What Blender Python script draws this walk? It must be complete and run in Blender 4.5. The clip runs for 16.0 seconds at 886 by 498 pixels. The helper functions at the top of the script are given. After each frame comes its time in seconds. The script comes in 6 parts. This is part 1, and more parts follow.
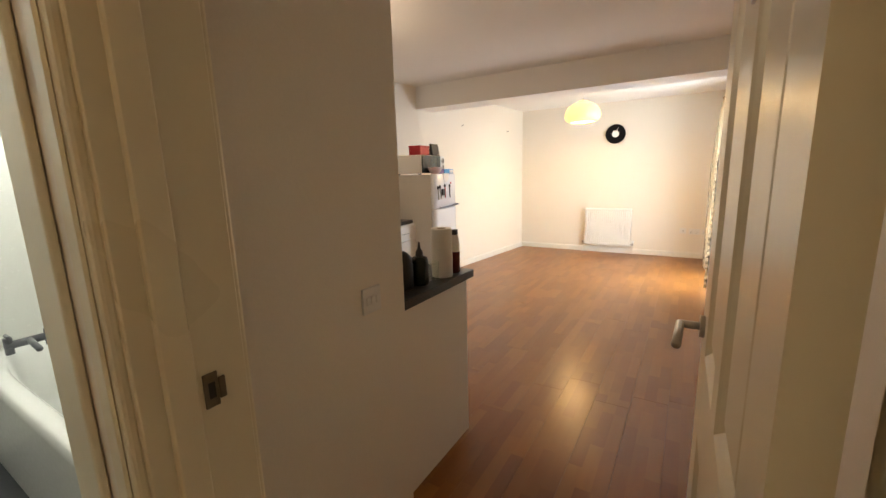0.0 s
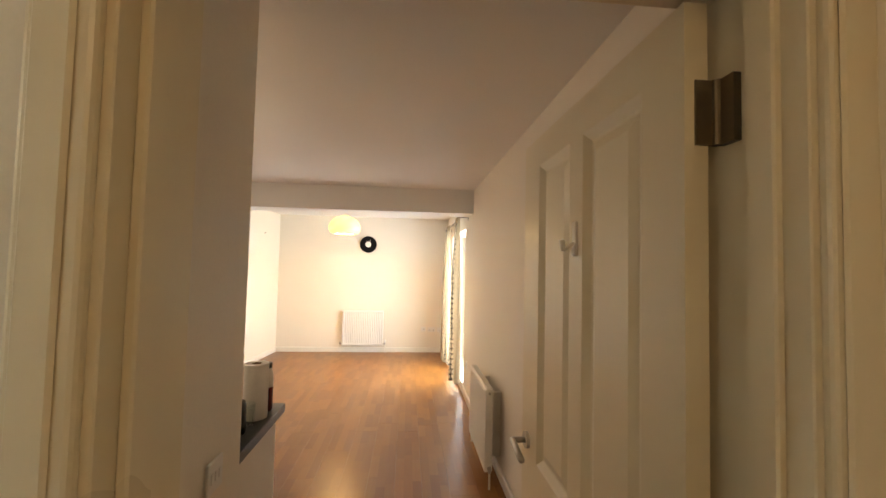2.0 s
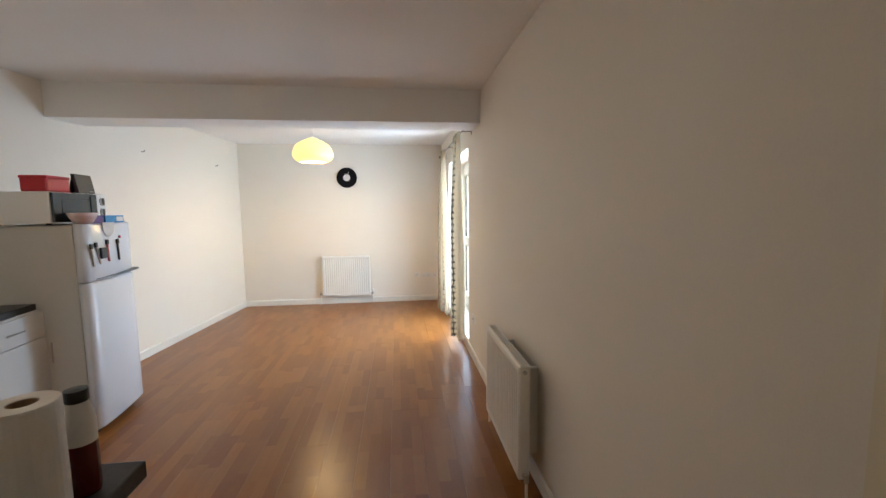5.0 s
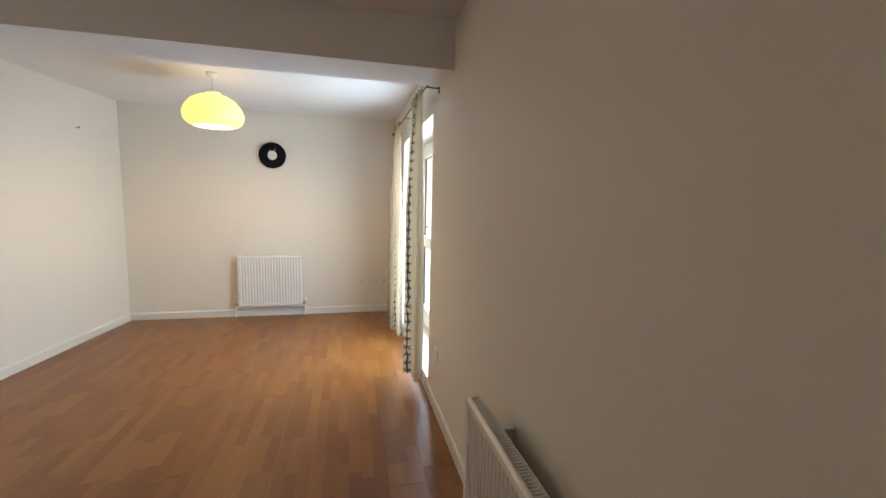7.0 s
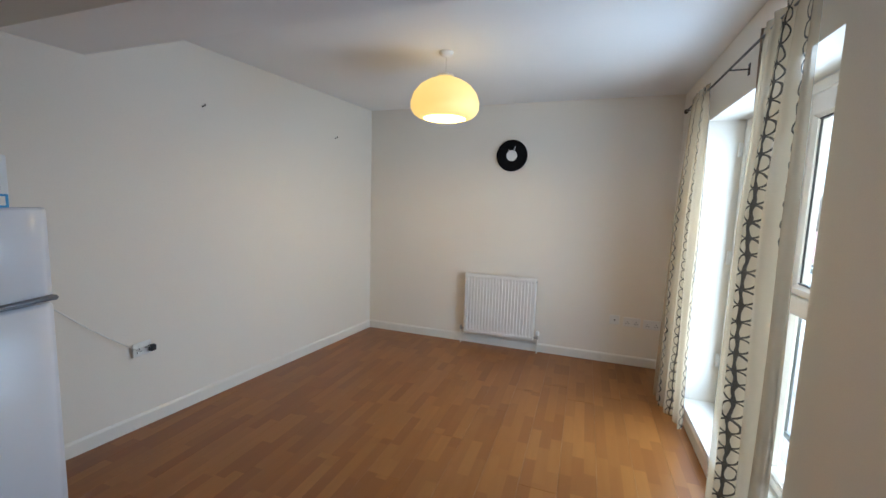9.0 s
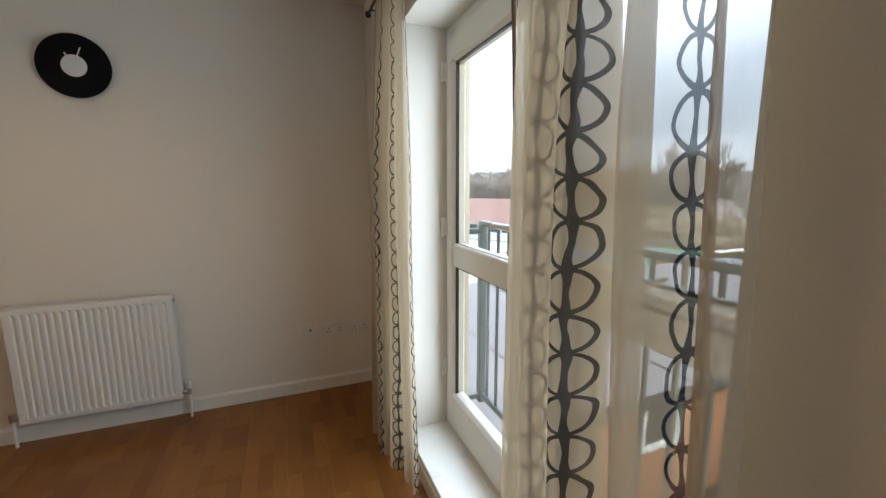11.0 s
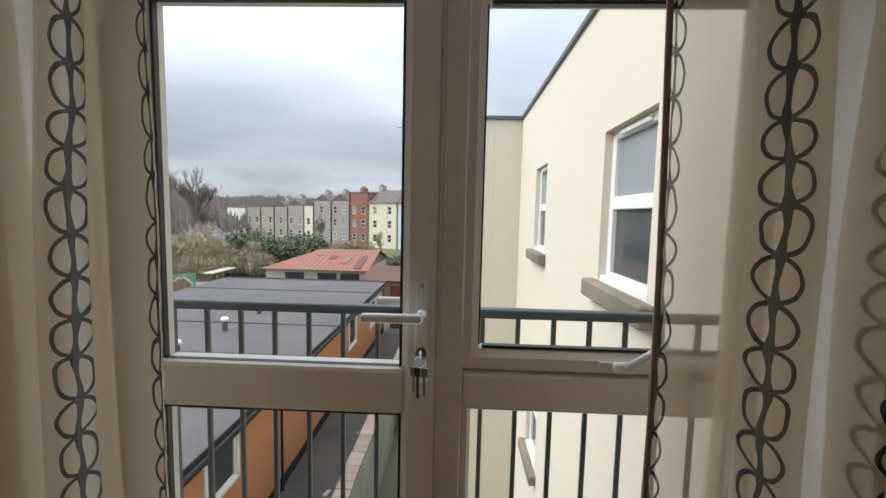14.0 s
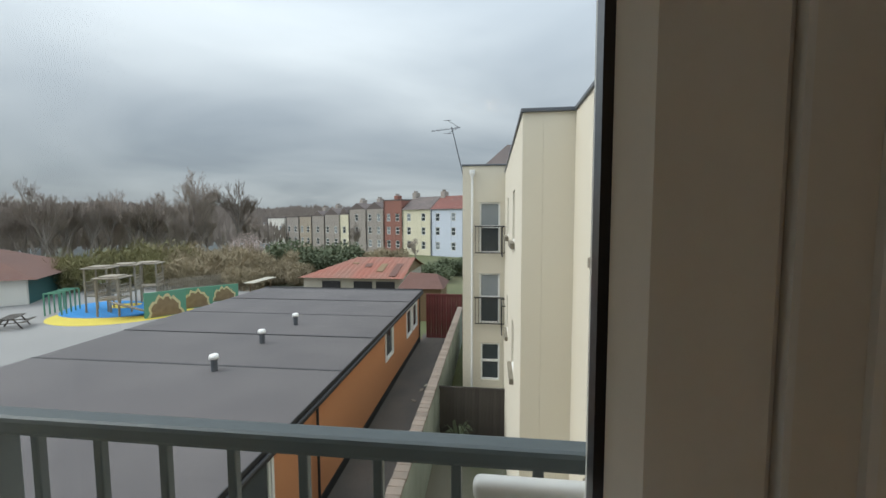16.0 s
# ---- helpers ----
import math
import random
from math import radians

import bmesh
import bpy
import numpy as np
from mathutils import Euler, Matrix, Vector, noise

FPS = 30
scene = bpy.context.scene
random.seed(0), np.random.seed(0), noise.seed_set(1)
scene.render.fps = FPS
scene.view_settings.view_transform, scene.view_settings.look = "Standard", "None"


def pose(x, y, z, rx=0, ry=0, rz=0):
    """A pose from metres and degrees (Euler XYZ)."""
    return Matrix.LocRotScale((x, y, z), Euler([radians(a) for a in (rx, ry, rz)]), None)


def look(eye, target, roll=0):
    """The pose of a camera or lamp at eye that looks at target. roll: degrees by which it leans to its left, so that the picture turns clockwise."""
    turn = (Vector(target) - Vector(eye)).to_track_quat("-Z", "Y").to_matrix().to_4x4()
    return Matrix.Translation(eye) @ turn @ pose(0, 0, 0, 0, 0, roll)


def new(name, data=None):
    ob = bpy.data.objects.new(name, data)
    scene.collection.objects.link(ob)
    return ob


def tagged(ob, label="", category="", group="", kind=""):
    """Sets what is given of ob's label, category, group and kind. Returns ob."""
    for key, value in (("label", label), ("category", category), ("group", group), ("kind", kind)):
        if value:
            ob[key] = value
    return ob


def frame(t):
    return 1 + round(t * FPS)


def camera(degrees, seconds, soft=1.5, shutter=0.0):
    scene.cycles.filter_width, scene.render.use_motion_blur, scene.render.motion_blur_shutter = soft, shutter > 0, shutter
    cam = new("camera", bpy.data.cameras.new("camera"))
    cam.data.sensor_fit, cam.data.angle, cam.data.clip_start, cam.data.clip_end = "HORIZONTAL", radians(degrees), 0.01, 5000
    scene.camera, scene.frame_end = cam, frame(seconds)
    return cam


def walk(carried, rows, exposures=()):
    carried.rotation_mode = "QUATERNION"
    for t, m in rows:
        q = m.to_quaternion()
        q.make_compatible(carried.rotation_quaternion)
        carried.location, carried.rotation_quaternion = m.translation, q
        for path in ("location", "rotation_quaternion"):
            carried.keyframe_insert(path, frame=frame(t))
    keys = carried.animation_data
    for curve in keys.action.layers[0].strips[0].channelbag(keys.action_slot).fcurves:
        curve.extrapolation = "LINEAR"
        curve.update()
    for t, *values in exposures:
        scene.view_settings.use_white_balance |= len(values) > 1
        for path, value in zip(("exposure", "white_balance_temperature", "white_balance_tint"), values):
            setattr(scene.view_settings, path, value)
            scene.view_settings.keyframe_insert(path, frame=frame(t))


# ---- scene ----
cam = camera(95.7, 16.0)
PATH = [
    (0, (-0.377, 0.222, 1.383), (-1.406, 1.897, 1.015), -1.6),
    (0.5, (-0.516, 0.24, 1.404), (-1.018, 2.147, 1.071), -0.7),
    (1, (-0.593, 0.267, 1.417), (-0.756, 2.245, 1.171), 0.1),
    (1.5, (-0.676, 0.126, 1.47), (-0.599, 2.122, 1.364), 0.6),
    (2, (-0.723, 0.004, 1.566), (-0.553, 1.995, 1.654), 1.3),
    (2.5, (-0.753, -0.018, 1.588), (-0.586, 1.974, 1.624), 1.1),
    (3, (-0.771, 0.063, 1.485), (-0.624, 2.051, 1.32), 0.1),
    (5.5, (-0.673, 1.36, 1.456), (-0.418, 3.332, 1.241), -0.5),
    (6, (-0.634, 1.62, 1.459), (-0.314, 3.58, 1.221), -0.4),
    (6.5, (-0.652, 1.911, 1.446), (-0.192, 3.843, 1.205), -0.1),
    (7, (-0.585, 2.208, 1.429), (-0.126, 4.142, 1.201), 1.4),
    (7.5, (-0.61, 2.5, 1.425), (-0.42, 4.477, 1.183), 2.4),
    (8, (-0.677, 2.817, 1.458), (-1.035, 4.765, 1.181), 2.1),
    (8.5, (-0.766, 3.091, 1.452), (-1.436, 4.963, 1.236), 1.5),
    (9, (-0.734, 3.382, 1.447), (-1.395, 5.257, 1.224), 1.8),
    (9.5, (-0.772, 3.715, 1.431), (-1.023, 5.674, 1.114), 1.5),
    (10, (-0.724, 4.068, 1.379), (-0.502, 6.025, 1.028), 1.4),
    (10.2, (-0.65, 4.209, 1.327), (-0.345, 6.159, 1.009), 0.8),
    (12.5, (-0.473, 5.523, 1.377), (1.205, 6.529, 0.96), 0.4),
    (13, (-0.54, 5.678, 1.378), (1.34, 6.209, 0.949), -0.4),
    (13.5, (-0.652, 5.766, 1.383), (1.311, 5.932, 1.039), 0.9),
    (14, (-0.676, 5.784, 1.427), (1.316, 5.856, 1.254), 1.3),
    (14.5, (-0.632, 5.81, 1.46), (1.365, 5.887, 1.401), 1.2),
    (15, (-0.452, 5.861, 1.431), (1.544, 5.957, 1.376), 0.7),
    (15.5, (-0.122, 5.944, 1.447), (1.872, 6.064, 1.355), 0.26),
    (16, (-0.016, 5.97, 1.438), (1.964, 6.21, 1.291), -0.21),
]

EXPOSURES = [(0.0, 4.0, 6900, 15), (0.6, 4.1, 6900, 14), (2.0, 4.1, 7200, 15), (3.0, 4.15, 7000, 14), (5.5, 3.4, 5500, 10), (6.6, 3.2, 5900, 11), (8.0, 2.85, 5450, 10), (9.0, 2.63, 5350, 10), (10.2, 2.35, 5750, 11), (12.3, 1.05, 6200, 14), (13.0, 0.92, 6200, 14), (13.4, 0.58, 6400, 17), (14.5, 0.48, 6400, 17), (15.2, 0.22, 6500, 16), (16.0, 0.08, 6400, 12)]
walk(cam, [(t, look(eye, target, roll)) for t, eye, target, roll in PATH], EXPOSURES)

# ---------------------------------------------------------------- world and light
world = bpy.data.worlds.new("overcast_sky")
scene.world = world
world.use_nodes = True
wt = world.node_tree
wt.nodes.clear()
SUN_ELEV, SUN_ROT = radians(42), radians(-8)


def wnode(kind, **values):
    n = wt.nodes.new(kind)
    for k, v in values.items():
        n.inputs[k].default_value = v
    return n


w_out = wnode("ShaderNodeOutputWorld")
w_bg = wnode("ShaderNodeBackground")
w_sky = wnode("ShaderNodeTexSky")
w_sky.sky_type = "NISHITA"
w_sky.sun_disc = False
w_sky.sun_elevation, w_sky.sun_rotation = SUN_ELEV, SUN_ROT
w_tc = wnode("ShaderNodeTexCoord")
w_sep = wnode("ShaderNodeSeparateXYZ")
wt.links.new(w_tc.outputs["Generated"], w_sep.inputs[0])
w_add = wnode("ShaderNodeMath")
w_add.operation = "MAXIMUM"
w_add.inputs[1].default_value = 0.0
wt.links.new(w_sep.outputs["Z"], w_add.inputs[0])
w_add2 = wnode("ShaderNodeMath")
w_add2.operation = "ADD"
w_add2.inputs[1].default_value = 0.16
wt.links.new(w_add.outputs[0], w_add2.inputs[0])
w_div = wnode("ShaderNodeVectorMath")
w_div.operation = "DIVIDE"
wt.links.new(w_tc.outputs["Generated"], w_div.inputs[0])
w_comb = wnode("ShaderNodeCombineXYZ")
for k in range(3):
    wt.links.new(w_add2.outputs[0], w_comb.inputs[k])
wt.links.new(w_comb.outputs[0], w_div.inputs[1])
w_map = wnode("ShaderNodeMapping")
w_map.inputs["Scale"].default_value = (0.75, 0.6, 0.5)
w_map.inputs["Rotation"].default_value = (0, 0, 0.5)
wt.links.new(w_div.outputs[0], w_map.inputs[0])
w_noise = wnode("ShaderNodeTexNoise", Scale=0.8, Detail=5.0, Roughness=0.45, Distortion=0.7)
wt.links.new(w_map.outputs[0], w_noise.inputs["Vector"])
w_ramp = wnode("ShaderNodeValToRGB")
w_ramp.color_ramp.elements[0].position, w_ramp.color_ramp.elements[0].color = 0.33, (0.40, 0.45, 0.50, 1)
w_ramp.color_ramp.elements[1].position, w_ramp.color_ramp.elements[1].color = 0.68, (0.74, 0.79, 0.82, 1)
wt.links.new(w_noise.outputs["Fac"], w_ramp.inputs[0])
w_scale = wnode("ShaderNodeMix")
w_scale.data_type = "RGBA"
w_scale.blend_type = "MIX"
w_scale.inputs[0].default_value = 0.9
w_dim = wnode("ShaderNodeVectorMath")
w_dim.operation = "SCALE"
w_dim.inputs["Scale"].default_value = 0.1
wt.links.new(w_sky.outputs[0], w_dim.inputs[0])
wt.links.new(w_dim.outputs[0], w_scale.inputs[6])
wt.links.new(w_ramp.outputs[0], w_scale.inputs[7])
wt.links.new(w_scale.outputs[2], w_bg.inputs[0])
# an overcast sky grows brighter toward the zenith
w_pow = wnode("ShaderNodeMath")
w_pow.operation = "POWER"
w_pow.inputs[1].default_value = 1.5
wt.links.new(w_add.outputs[0], w_pow.inputs[0])
w_lift = wnode("ShaderNodeMath")
w_lift.operation = "MULTIPLY_ADD"
w_lift.inputs[1].default_value, w_lift.inputs[2].default_value = 2.7, 0.68
wt.links.new(w_pow.outputs[0], w_lift.inputs[0])
wt.links.new(w_lift.outputs[0], w_bg.inputs[1])
wt.links.new(w_bg.outputs[0], w_out.inputs[0])

sun = new("sun", bpy.data.lights.new("sun", "SUN"))
sun.data.energy, sun.data.angle, sun.data.color = 2.1, radians(40), (1.0, 0.97, 0.92)
sun_from = Vector((math.sin(SUN_ROT) * math.cos(SUN_ELEV), math.cos(SUN_ROT) * math.cos(SUN_ELEV), math.sin(SUN_ELEV)))
sun.matrix_world = look(sun_from * 50, (0, 0, 0))


def point_lamp(name, at, watts, colour, radius):
    ob = new(name, bpy.data.lights.new(name, "POINT"))
    ob.data.energy, ob.data.color, ob.data.shadow_soft_size = watts, colour, radius
    ob.location = at
    return ob


LAMP_AT = Vector((-1.668, 5.979, 2.05))
point_lamp("pendant_bulb_light", LAMP_AT, 2.5, (1.0, 0.66, 0.30), 0.045)
point_lamp("bathroom_light", (-2.9, 0.62, 2.2), 2.0, (0.95, 1.0, 0.93), 0.08)
# unseen lamp added behind the camera to brighten the hall
point_lamp("hall_fill_light", (-0.75, -0.7, 2.30), 0.23, (1.0, 0.70, 0.36), 0.06)
# fill lamp added out of sight to lift the kitchen walls, ceiling and door
point_lamp("kitchen_fill_light", (-2.45, 2.25, 2.16), 0.72, (1.0, 0.80, 0.56), 0.08)
# the sky's light as it comes in at the french window
sky_in = new("window_daylight", bpy.data.lights.new("window_daylight", "AREA"))
sky_in.data.shape, sky_in.data.size, sky_in.data.size_y = "RECTANGLE", 1.36, 1.74
sky_in.data.energy, sky_in.data.color = 5.2, (0.68, 0.85, 1.0)
sky_in.matrix_world = look((0.178, 5.825, 1.09), (-2.0, 5.825, 1.09))

# ---------------------------------------------------------------- materials


class Mat:
    """A small wrapper for node materials."""

    def __init__(self, name, rough=0.5, metal=0.0, spec=0.5):
        self.m = bpy.data.materials.new(name)
        self.m.use_nodes = True
        self.t = self.m.node_tree
        self.b = self.t.nodes["Principled BSDF"]
        self.out = self.t.nodes["Material Output"]
        self.b.inputs["Roughness"].default_value = rough
        self.b.inputs["Metallic"].default_value = metal
        self.b.inputs["Specular IOR Level"].default_value = spec

    def n(self, kind, op=None, **values):
        n = self.t.nodes.new(kind)
        if op:
            n.operation = op
        for k, v in values.items():
            n.inputs[k].default_value = v
        return n

    def link(self, a, b):
        self.t.links.new(a, b)

    def math(self, op, a, b=None, c=None):
        n = self.n("ShaderNodeMath", op)
        for k, v in enumerate((a, b, c)):
            if v is None:
                continue
            if isinstance(v, (int, float)):
                n.inputs[k].default_value = v
            else:
                self.link(v, n.inputs[k])
        return n.outputs[0]

    def mix(self, f, a, b, blend="MIX"):
        n = self.t.nodes.new("ShaderNodeMix")
        n.data_type, n.blend_type = "RGBA", blend
        for k, v in ((0, f), (6, a), (7, b)):
            if isinstance(v, (int, float)):
                n.inputs[k].default_value = v
            elif isinstance(v, tuple):
                n.inputs[k].default_value = (*v, 1)
            else:
                self.link(v, n.inputs[k])
        return n.outputs[2]

    def coords(self, scale=(1, 1, 1), kind="Object"):
        tc = self.t.nodes.new("ShaderNodeTexCoord")
        mp = self.t.nodes.new("ShaderNodeMapping")
        mp.inputs["Scale"].default_value = scale
        self.link(tc.outputs[kind], mp.inputs[0])
        return mp.outputs[0]

    def noise(self, vec, scale, detail=4.0, rough=0.55):
        n = self.n("ShaderNodeTexNoise", Scale=scale, Detail=detail, Roughness=rough)
        self.link(vec, n.inputs["Vector"])
        return n.outputs["Fac"]

    def ramp(self, f, lo, hi):
        n = self.t.nodes.new("ShaderNodeMapRange")
        n.inputs[1].default_value, n.inputs[2].default_value = lo, hi
        self.link(f, n.inputs[0])
        return n.outputs[0]

    def bump(self, height, strength, dist=0.01):
        n = self.n("ShaderNodeBump", Strength=strength, Distance=dist)
        self.link(height, n.inputs["Height"])
        self.link(n.outputs[0], self.b.inputs["Normal"])

    def base(self, sock):
        self.link(sock, self.b.inputs["Base Color"])

    def rough(self, sock):
        self.link(sock, self.b.inputs["Roughness"])


def surface(name, colour, dark=None, rough=0.55, metal=0.0, coarse=1.2, fine=40.0, amount=0.5, bump=0.15, bump_dist=0.004, scale=(1, 1, 1), spec=0.5, vary=0.0):
    """A painted or natural surface: two scales of variation, relief, uneven gloss."""
    k = Mat(name, rough, metal, spec)
    dark = dark or tuple(c * 0.82 for c in colour)
    v = k.coords(scale)
    big, small = k.noise(v, coarse, 5.0), k.noise(v, fine, 3.0)
    f = k.math("MULTIPLY", k.ramp(big, 0.35, 0.7), amount)
    col = k.mix(f, colour, dark)
    col = k.mix(k.math("MULTIPLY", k.ramp(small, 0.4, 0.75), amount * 0.35), col, tuple(c * 0.75 for c in colour))
    if vary:
        oi = k.t.nodes.new("ShaderNodeObjectInfo")
        hsv = k.n("ShaderNodeHueSaturation")
        k.link(k.math("ADD", k.math("MULTIPLY", oi.outputs["Random"], vary), 1 - vary / 2), hsv.inputs["Value"])
        k.link(col, hsv.inputs["Color"])
        col = hsv.outputs[0]
    k.base(col)
    k.rough(k.math("ADD", k.math("MULTIPLY", small, 0.16), rough - 0.08))
    if bump:
        k.bump(k.math("ADD", k.math("MULTIPLY", small, 0.7), k.math("MULTIPLY", big, 0.3)), bump, bump_dist)
    return k.m


def laminate():
    k = Mat("laminate_three_strip", 0.27)
    v = k.coords()
    sep = k.t.nodes.new("ShaderNodeSeparateXYZ")
    k.link(v, sep.inputs[0])
    oi = k.t.nodes.new("ShaderNodeObjectInfo")
    row = k.math("FLOOR", k.math("DIVIDE", sep.outputs["X"], 0.0651))
    rnd = k.math("MULTIPLY", oi.outputs["Random"], 97.0)
    w1 = k.t.nodes.new("ShaderNodeTexWhiteNoise")
    w1.noise_dimensions = "2D"
    c1 = k.t.nodes.new("ShaderNodeCombineXYZ")
    k.link(row, c1.inputs[0]), k.link(rnd, c1.inputs[1])
    k.link(c1.outputs[0], w1.inputs["Vector"])
    col_i = k.math("FLOOR", k.math("ADD", k.math("DIVIDE", sep.outputs["Y"], 0.33), w1.outputs["Value"]))
    w2 = k.t.nodes.new("ShaderNodeTexWhiteNoise")
    c2 = k.t.nodes.new("ShaderNodeCombineXYZ")
    k.link(row, c2.inputs[0]), k.link(col_i, c2.inputs[1]), k.link(rnd, c2.inputs[2])
    k.link(c2.outputs[0], w2.inputs["Vector"])
    shade = w2.outputs["Value"]
    gv = k.t.nodes.new("ShaderNodeCombineXYZ")
    k.link(k.math("MULTIPLY", sep.outputs["X"], 30.0), gv.inputs[0])
    k.link(k.math("ADD", k.math("MULTIPLY", sep.outputs["Y"], 3.0), k.math("MULTIPLY", shade, 40.0)), gv.inputs[1])
    k.link(rnd, gv.inputs[2])
    grain = k.noise(gv.outputs[0], 1.0, 2.0, 0.5)
    col = k.mix(shade, (0.300, 0.122, 0.026), (0.205, 0.073, 0.014))
    col = k.mix(k.math("MULTIPLY", k.ramp(grain, 0.35, 0.8), 0.20), col, (0.15, 0.048, 0.009))
    k.base(col)
    k.b.inputs["Specular IOR Level"].default_value = 0.42
    smear = k.noise(k.coords((1, 1, 1)), 2.0, 2.0)
    k.rough(k.math("ADD", k.math("MULTIPLY", smear, 0.08), 0.25))
    return k.m


def curtain_cloth():
    """Cream voile printed with chains of dark ovals."""
    k = Mat("printed_voile", 0.9, 0, 0.1)
    uv = k.t.nodes.new("ShaderNodeTexCoord")
    sep = k.t.nodes.new("ShaderNodeSeparateXYZ")
    k.link(uv.outputs["UV"], sep.inputs[0])
    wob = k.noise(k.coords((1, 1, 1), "UV"), 9.0, 2.0)
    u = k.math("ADD", sep.outputs["X"], k.math("MULTIPLY", k.math("SUBTRACT", wob, 0.5), 0.022))
    u = k.math("ADD", u, 0.0875)
    v = k.math("ADD", sep.outputs["Y"], k.math("MULTIPLY", k.math("FLOOR", k.math("DIVIDE", u, 0.235)), 0.027))
    v = k.math("ADD", v, k.math("MULTIPLY", k.math("SUBTRACT", wob, 0.5), 0.04))
    uu = k.math("MULTIPLY", k.math("SUBTRACT", k.math("FRACT", k.math("DIVIDE", u, 0.235)), 0.5), 0.235)
    vv = k.math("MULTIPLY", k.math("SUBTRACT", k.math("FRACT", k.math("DIVIDE", v, 0.064)), 0.5), 0.064)
    a, b = k.math("DIVIDE", uu, 0.0215), k.math("DIVIDE", vv, 0.0325)
    e = k.math("SQRT", k.math("ADD", k.math("MULTIPLY", a, a), k.math("MULTIPLY", b, b)))
    ring = k.math("LESS_THAN", k.math("ABSOLUTE", k.math("SUBTRACT", e, 0.93)), 0.10)
    pinch = k.math("ADD", k.math("MULTIPLY", k.math("MULTIPLY", b, b), 0.003), 0.0025)
    stem = k.math("LESS_THAN", k.math("ABSOLUTE", uu), pinch)
    ink = k.math("MAXIMUM", ring, stem)
    weave = k.noise(k.coords((1, 1, 1), "UV"), 900.0, 1.0)
    pale = k.mix(k.ramp(weave, 0.3, 0.8), (0.60, 0.48, 0.32), (0.50, 0.39, 0.25))
    col = k.mix(ink, pale, (0.025, 0.024, 0.026))
    diff, tran, clear = k.n("ShaderNodeBsdfDiffuse"), k.n("ShaderNodeBsdfTranslucent"), k.n("ShaderNodeBsdfTransparent")
    k.link(col, diff.inputs[0]), k.link(col, tran.inputs[0])
    m1, m2 = k.n("ShaderNodeMixShader", Fac=0.28), k.n("ShaderNodeMixShader")
    k.link(diff.outputs[0], m1.inputs[1]), k.link(tran.outputs[0], m1.inputs[2])
    k.link(k.math("SUBTRACT", 0.42, k.math("MULTIPLY", ink, 0.30)), m2.inputs[0])
    k.link(m1.outputs[0], m2.inputs[1]), k.link(clear.outputs[0], m2.inputs[2])
    k.link(m2.outputs[0], k.out.inputs["Surface"])
    return k.m


def window_glass(name="window_glass"):
    k = Mat(name, 0.02)
    gloss, clear = k.n("ShaderNodeBsdfGlossy", Roughness=0.02), k.n("ShaderNodeBsdfTransparent", Color=(0.96, 0.98, 0.97, 1))
    lw = k.n("ShaderNodeLayerWeight", Blend=0.5)
    m = k.n("ShaderNodeMixShader")
    gl = k.math("ADD", k.math("MULTIPLY", k.math("POWER", lw.outputs["Facing"], 4.0), 0.5), 0.0015)
    k.link(gl, m.inputs[0]), k.link(clear.outputs[0], m.inputs[1]), k.link(gloss.outputs[0], m.inputs[2])
    k.link(m.outputs[0], k.out.inputs["Surface"])
    return k.m


def glow(name, colour, strength, skin):
    k = Mat(name, 0.5)
    k.b.inputs["Base Color"].default_value = (*skin, 1)
    k.b.inputs["Emission Color"].default_value = (*colour, 1)
    k.b.inputs["Emission Strength"].default_value = strength
    return k.m


M_WALL = surface("cream_wall_paint", (0.84, 0.78, 0.68), (0.80, 0.74, 0.64), 0.6, amount=0.35, coarse=0.9, fine=160, bump=0.08, bump_dist=0.001)
M_CEIL = surface("white_ceiling_paint", (0.87, 0.85, 0.82), None, 0.75, amount=0.2, coarse=0.8, fine=120, bump=0.06, bump_dist=0.001)
M_GLOSS = surface("white_gloss_woodwork", (0.81, 0.77, 0.69), None, 0.3, amount=0.10, coarse=1.2, fine=12, bump=0.0, bump_dist=0.001)
M_DOOR = surface("cream_satin_door_paint", (0.78, 0.70, 0.53), None, 0.30, amount=0.04, coarse=0.6, fine=1.6, bump=0.0)
M_PVC = surface("white_upvc", (0.80, 0.77, 0.71), (0.70, 0.66, 0.58), 0.35, amount=0.3, coarse=3, fine=70, bump=0.03, bump_dist=0.001)
M_RAD = surface("white_radiator_enamel", (0.82, 0.80, 0.75), None, 0.32, amount=0.2, coarse=3, fine=60, bump=0.03, bump_dist=0.001)
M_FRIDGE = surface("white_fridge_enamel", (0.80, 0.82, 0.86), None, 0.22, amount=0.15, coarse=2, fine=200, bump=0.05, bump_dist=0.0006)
# cabinet colour is greyer and darker than the door enamel
M_FSIDE = surface("darker_fridge_body", (0.62, 0.60, 0.55), None, 0.5, amount=0.3)
M_CAB = surface("white_cabinet_front", (0.80, 0.78, 0.74), None, 0.35, amount=0.15, bump=0.02)
M_WORKTOP = surface("dark_speckled_worktop", (0.022, 0.021, 0.02), (0.05, 0.048, 0.045), 0.3, coarse=60, fine=240, amount=0.7, bump=0.04, bump_dist=0.001)
M_STEEL = surface("brushed_steel", (0.52, 0.50, 0.47), None, 0.32, 1.0, amount=0.3, coarse=6, fine=150, bump=0.03, bump_dist=0.0005)
M_GRIP = surface("grey_metallic_plastic", (0.16, 0.17, 0.19), None, 0.35, 0.3, amount=0.3, coarse=8, fine=90, bump=0.0)
M_BRASSY = surface("tarnished_hinge_steel", (0.20, 0.17, 0.13), None, 0.42, 1.0, amount=0.5, coarse=30, fine=150, bump=0.05, bump_dist=0.0005)
